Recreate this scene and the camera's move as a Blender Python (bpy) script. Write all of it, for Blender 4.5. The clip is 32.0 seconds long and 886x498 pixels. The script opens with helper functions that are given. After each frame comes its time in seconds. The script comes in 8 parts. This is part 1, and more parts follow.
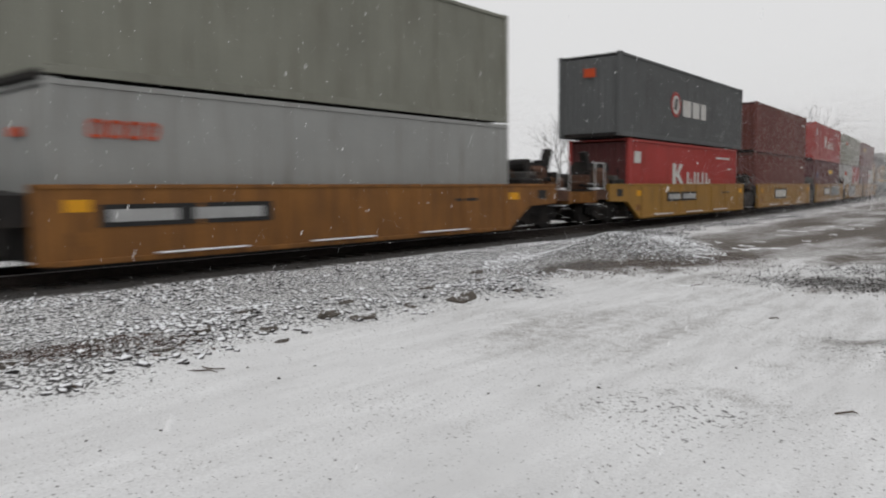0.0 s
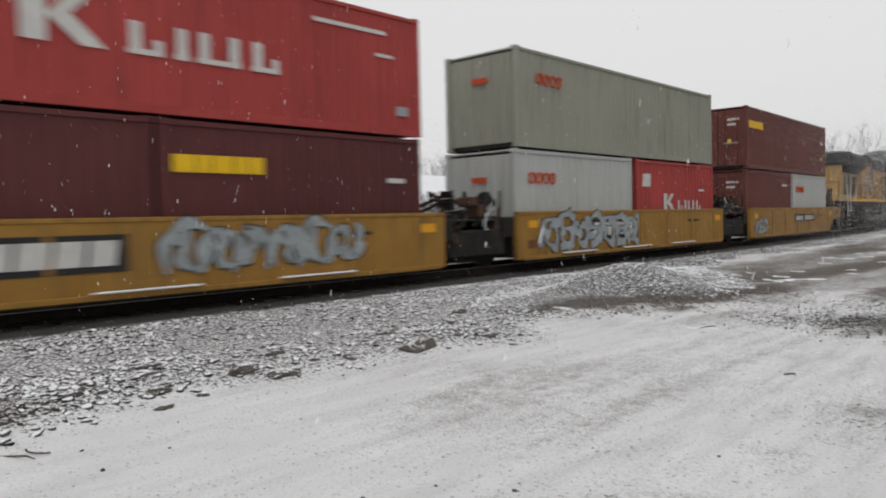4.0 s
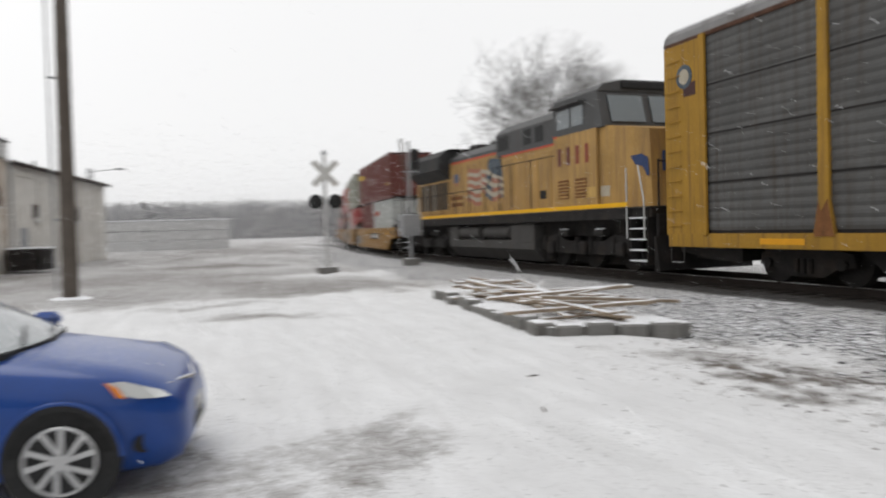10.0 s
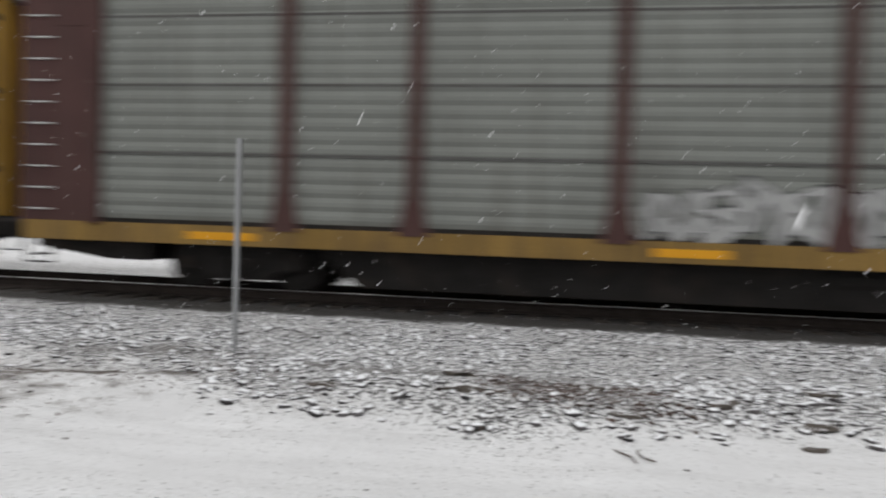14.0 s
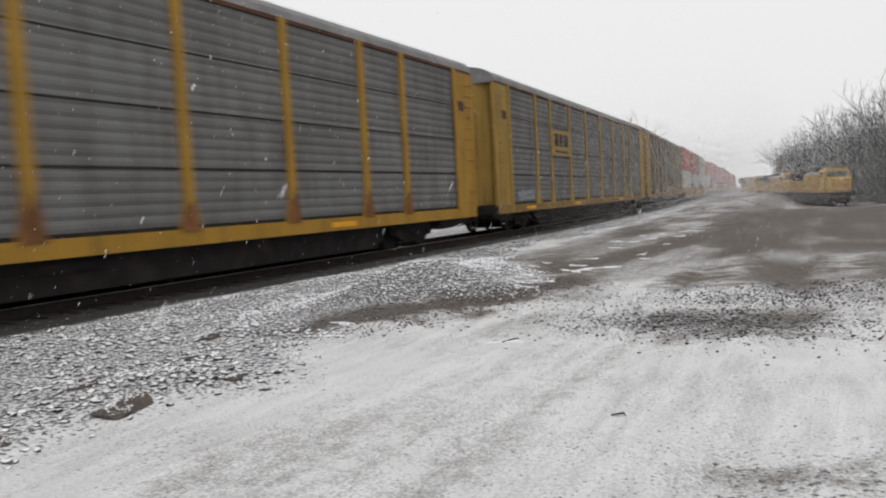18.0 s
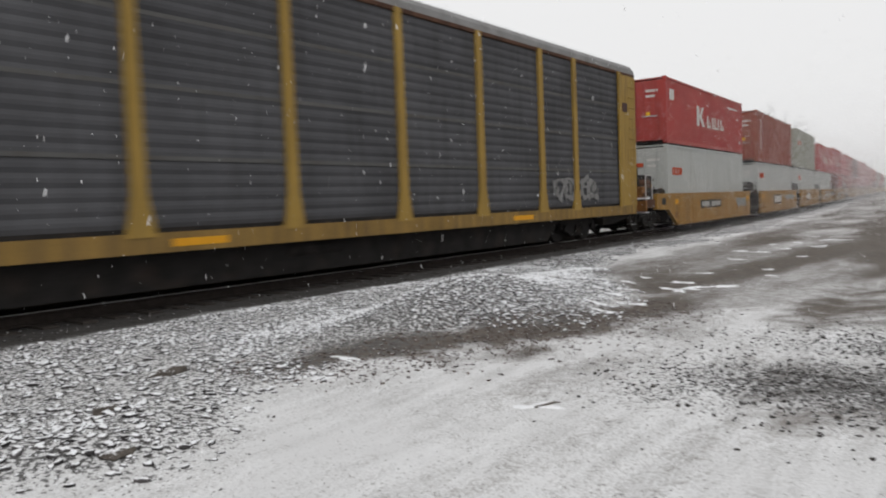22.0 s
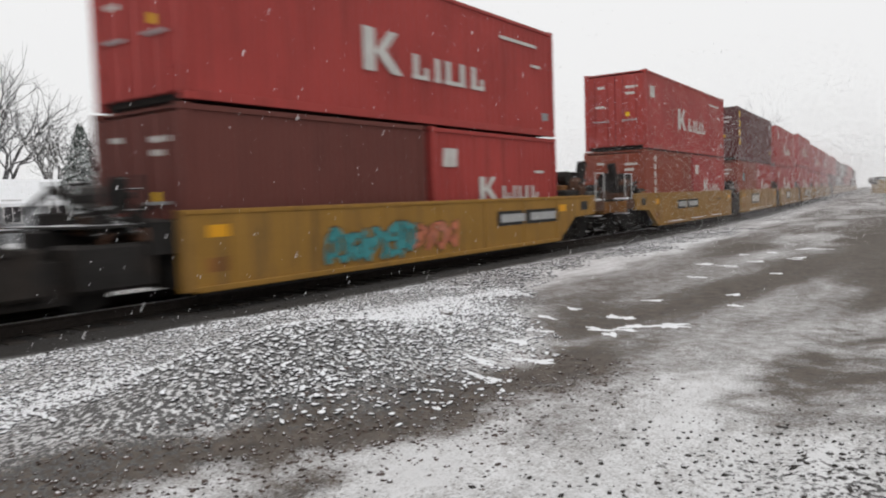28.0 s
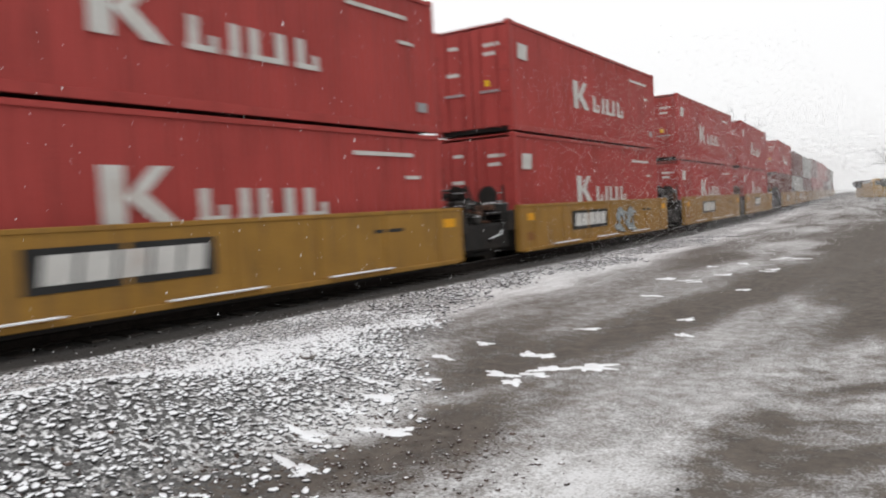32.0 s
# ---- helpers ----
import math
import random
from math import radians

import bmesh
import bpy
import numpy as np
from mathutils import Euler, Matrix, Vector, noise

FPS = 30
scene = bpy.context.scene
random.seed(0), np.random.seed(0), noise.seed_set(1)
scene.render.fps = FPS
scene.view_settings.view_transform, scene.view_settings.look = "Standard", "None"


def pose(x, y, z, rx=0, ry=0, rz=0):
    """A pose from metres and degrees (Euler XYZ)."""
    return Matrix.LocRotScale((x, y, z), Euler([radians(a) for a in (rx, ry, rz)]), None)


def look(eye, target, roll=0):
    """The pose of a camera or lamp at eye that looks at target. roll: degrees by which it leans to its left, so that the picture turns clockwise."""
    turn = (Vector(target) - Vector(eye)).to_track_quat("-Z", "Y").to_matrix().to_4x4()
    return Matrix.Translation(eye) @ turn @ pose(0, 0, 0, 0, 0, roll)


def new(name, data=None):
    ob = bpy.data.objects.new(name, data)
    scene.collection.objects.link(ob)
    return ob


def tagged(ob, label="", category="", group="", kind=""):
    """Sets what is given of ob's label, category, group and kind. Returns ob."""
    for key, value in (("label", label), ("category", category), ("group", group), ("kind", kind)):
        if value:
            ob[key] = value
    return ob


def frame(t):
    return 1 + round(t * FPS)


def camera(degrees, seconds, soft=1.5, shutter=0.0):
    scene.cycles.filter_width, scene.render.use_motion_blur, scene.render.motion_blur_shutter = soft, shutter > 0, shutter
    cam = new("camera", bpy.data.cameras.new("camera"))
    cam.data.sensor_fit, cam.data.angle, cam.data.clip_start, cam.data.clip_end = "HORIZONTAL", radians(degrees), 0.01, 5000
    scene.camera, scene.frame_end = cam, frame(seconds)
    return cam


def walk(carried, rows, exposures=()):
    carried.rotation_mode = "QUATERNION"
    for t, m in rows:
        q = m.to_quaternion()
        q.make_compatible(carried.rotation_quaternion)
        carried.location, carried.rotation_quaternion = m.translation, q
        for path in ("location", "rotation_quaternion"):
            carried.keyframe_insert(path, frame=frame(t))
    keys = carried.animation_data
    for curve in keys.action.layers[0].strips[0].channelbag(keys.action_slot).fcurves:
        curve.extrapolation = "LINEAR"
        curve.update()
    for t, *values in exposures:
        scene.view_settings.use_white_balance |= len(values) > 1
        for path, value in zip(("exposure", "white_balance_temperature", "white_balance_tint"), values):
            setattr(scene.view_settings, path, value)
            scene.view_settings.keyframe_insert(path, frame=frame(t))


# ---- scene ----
V_TRAIN = 13.6      # metres a second, towards -y
GROUND = -0.24      # ground beside the track, below the rail tops


def view(x, y, z, yaw, pitch, roll):
    """A camera pose: yaw to the left from +y, pitch up, roll."""
    return pose(x, y, z, 90 + pitch, 0, yaw) @ pose(0, 0, 0, 0, 0, roll)


cam = camera(61.64, 32.0, soft=2.0, shutter=0.5)
PATH = [
    (0, 13.000, -0.008, 1.251, 39.62, -4.61, -0.54),
    (0.5, 12.965, 0.203, 1.277, 38.87, -5.37, -1.73),
    (1, 12.936, 0.403, 1.271, 36.94, -3.96, -1.74),
    (1.5, 12.960, 0.602, 1.263, 43.51, -4.67, -2.71),
    (2, 12.960, 0.825, 1.267, 43.63, -4.67, -1.94),
    (2.5, 12.944, 1.084, 1.271, 42.43, -6.23, -2.28),
    (3, 12.860, 1.351, 1.250, 36.67, -3.94, -2.18),
    (3.5, 12.825, 1.579, 1.257, 38.92, -4.24, -2.74),
    (4, 12.850, 1.798, 1.233, 43.06, -2.31, -1.38),
    (4.5, 12.838, 2.041, 1.246, 44.81, -2.45, -1.92),
    (6.5, 12.475, 3.000, 1.180, 55.67, -2.29, -2.87),
    (7, 12.351, 3.142, 1.124, 62.71, -0.78, -2.16),
    (7.5, 12.284, 3.427, 1.125, 77.79, -0.38, -1.11),
    (8, 12.224, 3.666, 1.134, 89.42, -0.90, -2.25),
    (8.5, 12.123, 3.513, 1.148, 103.98, -0.29, -2.33),
    (9, 12.133, 3.298, 1.144, 120.78, -1.03, -1.78),
    (9.5, 12.397, 3.467, 1.267, 142.28, -3.49, -2.06),
    (10, 12.550, 3.615, 1.327, 159.75, -1.70, -1.63),
    (10.5, 12.638, 3.422, 1.327, 167.93, -2.26, -1.74),
    (11, 12.606, 3.281, 1.303, 167.08, -2.33, -2.33),
    (11.5, 12.452, 3.180, 1.264, 158.88, -3.00, -1.17),
    (12, 12.393, 3.112, 1.199, 148.43, -2.69, -1.20),
    (12.5, 12.380, 3.059, 1.202, 135.75, -2.77, -0.34),
    (13, 12.263, 3.042, 1.161, 123.82, -2.45, 0.55),
    (13.5, 12.164, 2.975, 1.110, 111.59, -1.99, 1.11),
    (14, 12.223, 2.950, 1.131, 99.44, -1.77, 1.93),
    (14.5, 12.302, 2.936, 1.156, 87.77, -1.34, 2.86),
    (15, 12.369, 2.952, 1.206, 76.37, -2.56, -0.46),
    (15.5, 12.342, 2.971, 1.270, 61.97, -3.30, -2.40),
    (17.5, 11.964, 3.472, 1.284, 27.88, -2.39, -2.55),
    (18, 11.931, 3.767, 1.291, 27.94, -3.71, -3.03),
    (18.5, 11.968, 4.078, 1.297, 27.53, -4.32, -1.82),
    (19, 11.969, 4.368, 1.281, 26.93, -3.98, -2.66),
    (19.5, 11.951, 4.675, 1.289, 25.45, -3.54, -3.17),
    (20, 11.886, 5.006, 1.252, 30.02, -4.25, -3.56),
    (20.5, 11.838, 5.312, 1.261, 31.12, -5.42, -3.57),
    (21, 11.773, 5.597, 1.291, 28.26, -4.61, -4.17),
    (21.5, 11.646, 5.938, 1.288, 31.35, -5.22, -3.58),
    (22, 11.531, 6.289, 1.269, 37.26, -3.39, -2.23),
    (22.5, 11.415, 6.594, 1.250, 39.55, -3.62, -2.45),
    (23, 11.323, 6.861, 1.277, 36.74, -5.11, -2.19),
    (23.5, 11.291, 7.178, 1.276, 38.28, -3.71, -1.64),
    (24, 11.255, 7.435, 1.298, 36.99, -4.66, -2.34),
    (24.5, 11.193, 7.722, 1.316, 34.46, -4.53, -1.94),
    (25, 11.178, 8.045, 1.333, 31.22, -6.47, -2.65),
    (25.5, 11.167, 8.318, 1.357, 30.14, -5.56, -2.47),
    (27.5, 10.939, 9.412, 1.375, 37.45, -4.19, -2.69),
    (28, 10.893, 9.742, 1.399, 35.84, -3.81, -2.01),
    (28.5, 10.863, 10.071, 1.382, 35.92, -3.94, -1.95),
    (29, 10.880, 10.405, 1.379, 37.02, -4.41, -1.67),
    (29.5, 10.876, 10.666, 1.376, 35.77, -4.48, -2.73),
    (30, 10.839, 10.939, 1.365, 34.94, -2.28, -1.95),
    (30.5, 10.800, 11.224, 1.352, 36.10, -2.18, -3.01),
    (31, 10.788, 11.528, 1.348, 37.88, -2.75, -3.00),
    (31.5, 10.788, 11.834, 1.349, 36.01, -2.71, -3.53),
    (32, 10.760, 12.074, 1.341, 35.03, -3.01, -2.94),
]
EXPOSURES = [(0, 0.05), (4.0, 0.1), (7.0, 0.2), (8.0, 0.4), (8.8, 0.45), (9.4, 0.52), (10.0, 0.36), (10.5, 0.05), (11.0, -0.05), (12.0, -0.28), (13.0, -0.05), (14.0, 0.3), (15.0, 0.47), (15.8, 0.4), (17.5, 0.27), (25.0, 0.25), (27.0, 0.27), (29.0, 0.37), (32.0, 0.5)]
walk(cam, [(t, view(*row)) for t, *row in PATH], EXPOSURES)

# ---- light: a snowing overcast sky ----
world = bpy.data.worlds.new("overcast_sky")
scene.world = world
world.use_nodes = True
wn, wl = world.node_tree.nodes, world.node_tree.links
wn.clear()
w_out, w_bg = wn.new("ShaderNodeOutputWorld"), wn.new("ShaderNodeBackground")
sky = wn.new("ShaderNodeTexSky")
sky.sky_type = "NISHITA"
sky.sun_disc = False
sky.sun_elevation, sky.sun_rotation = radians(38), radians(150)
sky.dust_density, sky.air_density = 6.0, 1.5
w_grey = wn.new("ShaderNodeHueSaturation")
w_grey.inputs["Saturation"].default_value = 0.04
w_grey.inputs["Value"].default_value = 0.3
w_mix = wn.new("ShaderNodeMix")
w_mix.data_type = "RGBA"
w_mix.inputs[0].default_value = 0.8
w_mix.inputs[7].default_value = (8.4, 8.4, 8.45, 1)
wl.new(sky.outputs[0], w_grey.inputs["Color"])
wl.new(w_grey.outputs[0], w_mix.inputs[6])
w_dir, w_up, w_ramp, w_grad = wn.new("ShaderNodeTexCoord"), wn.new("ShaderNodeSeparateXYZ"), wn.new("ShaderNodeMapRange"), wn.new("ShaderNodeVectorMath")
w_ramp.inputs[1].default_value, w_ramp.inputs[2].default_value, w_ramp.inputs[3].default_value, w_ramp.inputs[4].default_value = 0.05, 0.9, 1.0, 1.1
w_grad.operation = "SCALE"
wl.new(w_dir.outputs["Generated"], w_up.inputs[0])
wl.new(w_up.outputs["Z"], w_ramp.inputs[0])
wl.new(w_mix.outputs[2], w_grad.inputs[0])
wl.new(w_ramp.outputs[0], w_grad.inputs["Scale"])
wl.new(w_grad.outputs[0], w_bg.inputs["Color"])
w_bg.inputs["Strength"].default_value = 0.1
wl.new(w_bg.outputs[0], w_out.inputs["Surface"])
sun = new("sun", bpy.data.lights.new("sun", "SUN"))
sun.data.energy, sun.data.angle, sun.data.color = 0.5, radians(40), (1.0, 0.98, 0.95)
sun.matrix_world = look((5, -8, 24), (0, 0, 0))


# ---- materials ----
def mat(name, colour, rough=0.7, metal=0.0, vary=0.25, scale=1.2, dirt=0.0, dirt_colour=(0.07, 0.055, 0.045), streak=False, snow=0.0, bump=0.02, fine=40.0, island=0.0, gloss=0.15):
    """A worn surface: two scales of tone, dirt that runs down or blots, fine relief, and snow that lies on what faces up."""
    m = bpy.data.materials.new(name)
    m.use_nodes = True
    nt = m.node_tree
    n, l = nt.nodes, nt.links
    bsdf = n["Principled BSDF"]
    geo, tex = n.new("ShaderNodeNewGeometry"), n.new("ShaderNodeTexCoord")
    info = n.new("ShaderNodeObjectInfo")
    shift = n.new("ShaderNodeVectorMath")
    shift.operation = "MULTIPLY_ADD"
    shift.inputs[1].default_value = (37.0, 53.0, 11.0)
    comb = n.new("ShaderNodeCombineXYZ")
    for k in range(3):
        l.new(info.outputs["Random"], comb.inputs[k])
    l.new(comb.outputs[0], shift.inputs[0])
    l.new(tex.outputs["Object"], shift.inputs[2])
    big, small = n.new("ShaderNodeTexNoise"), n.new("ShaderNodeTexNoise")
    for t, s in ((big, scale), (small, fine)):
        t.inputs["Scale"].default_value = s
        t.inputs["Detail"].default_value = 5.0
        l.new(shift.outputs[0], t.inputs["Vector"])
    both = n.new("ShaderNodeMath")
    both.operation = "ADD"
    l.new(big.outputs["Fac"], both.inputs[0])
    l.new(small.outputs["Fac"], both.inputs[1])
    tone = n.new("ShaderNodeMapRange")
    tone.inputs[1].default_value, tone.inputs[2].default_value = 0.7, 1.3
    tone.inputs[3].default_value, tone.inputs[4].default_value = 1 - vary, 1 + vary
    l.new(both.outputs[0], tone.inputs[0])
    col = n.new("ShaderNodeVectorMath")
    col.operation = "SCALE"
    col.inputs[0].default_value = colour
    if island:
        rnd = n.new("ShaderNodeMapRange")
        rnd.inputs[3].default_value, rnd.inputs[4].default_value = 1 - island, 1 + island
        l.new(geo.outputs["Random Per Island"], rnd.inputs[0])
        mul = n.new("ShaderNodeMath")
        mul.operation = "MULTIPLY"
        l.new(tone.outputs[0], mul.inputs[0])
        l.new(rnd.outputs[0], mul.inputs[1])
        l.new(mul.outputs[0], col.inputs["Scale"])
    else:
        l.new(tone.outputs[0], col.inputs["Scale"])
    last = col.outputs[0]
    if dirt:
        blot = n.new("ShaderNodeTexNoise")
        blot.inputs["Scale"].default_value = 1.0
        blot.inputs["Detail"].default_value = 6.0
        mp = n.new("ShaderNodeMapping")
        mp.inputs["Scale"].default_value = (7.0, 7.0, 0.5) if streak else (1.6, 1.6, 1.6)
        l.new(shift.outputs[0], mp.inputs[0])
        l.new(mp.outputs[0], blot.inputs["Vector"])
        ramp = n.new("ShaderNodeMapRange")
        ramp.inputs[1].default_value, ramp.inputs[2].default_value = 0.62 - 0.25 * dirt, 0.78
        ramp.inputs[4].default_value = min(1.0, 0.45 + 0.4 * dirt)
        l.new(blot.outputs["Fac"], ramp.inputs[0])
        mix = n.new("ShaderNodeMix")
        mix.data_type = "RGBA"
        l.new(ramp.outputs[0], mix.inputs[0])
        l.new(last, mix.inputs[6])
        mix.inputs[7].default_value = (*dirt_colour, 1)
        last = mix.outputs[2]
    if snow:
        up = n.new("ShaderNodeSeparateXYZ")
        l.new(geo.outputs["Normal"], up.inputs[0])
        add = n.new("ShaderNodeMath")
        add.operation = "MULTIPLY_ADD"
        add.inputs[1].default_value = 0.7
        l.new(small.outputs["Fac"], add.inputs[0])
        l.new(up.outputs["Z"], add.inputs[2])
        cov = n.new("ShaderNodeMapRange")
        cov.inputs[1].default_value, cov.inputs[2].default_value = 1.35 - 0.6 * snow, 1.5 - 0.6 * snow
        l.new(add.outputs[0], cov.inputs[0])
        mix = n.new("ShaderNodeMix")
        mix.data_type = "RGBA"
        l.new(cov.outputs[0], mix.inputs[0])
        l.new(last, mix.inputs[6])
        mix.inputs[7].default_value = (0.8, 0.81, 0.83, 1)
        last = mix.outputs[2]
    l.new(last, bsdf.inputs["Base Color"])
    bsdf.inputs["Roughness"].default_value, bsdf.inputs["Metallic"].default_value = rough, metal
    bsdf.inputs["Specular IOR Level"].default_value = gloss
    if bump:
        b = n.new("ShaderNodeBump")
        b.inputs["Strength"].default_value = 0.5
        b.inputs["Distance"].default_value = bump
        l.new(both.outputs[0], b.inputs["Height"])
        l.new(b.outputs[0], bsdf.inputs["Normal"])
    return m


def glass(name, tint, rough=0.05):
    m = bpy.data.materials.new(name)
    m.use_nodes = True
    b = m.node_tree.nodes["Principled BSDF"]
    b.inputs["Base Color"].default_value = (*tint, 1)
    b.inputs["Roughness"].default_value = rough
    b.inputs["Specular IOR Level"].default_value = 0.8
    return m


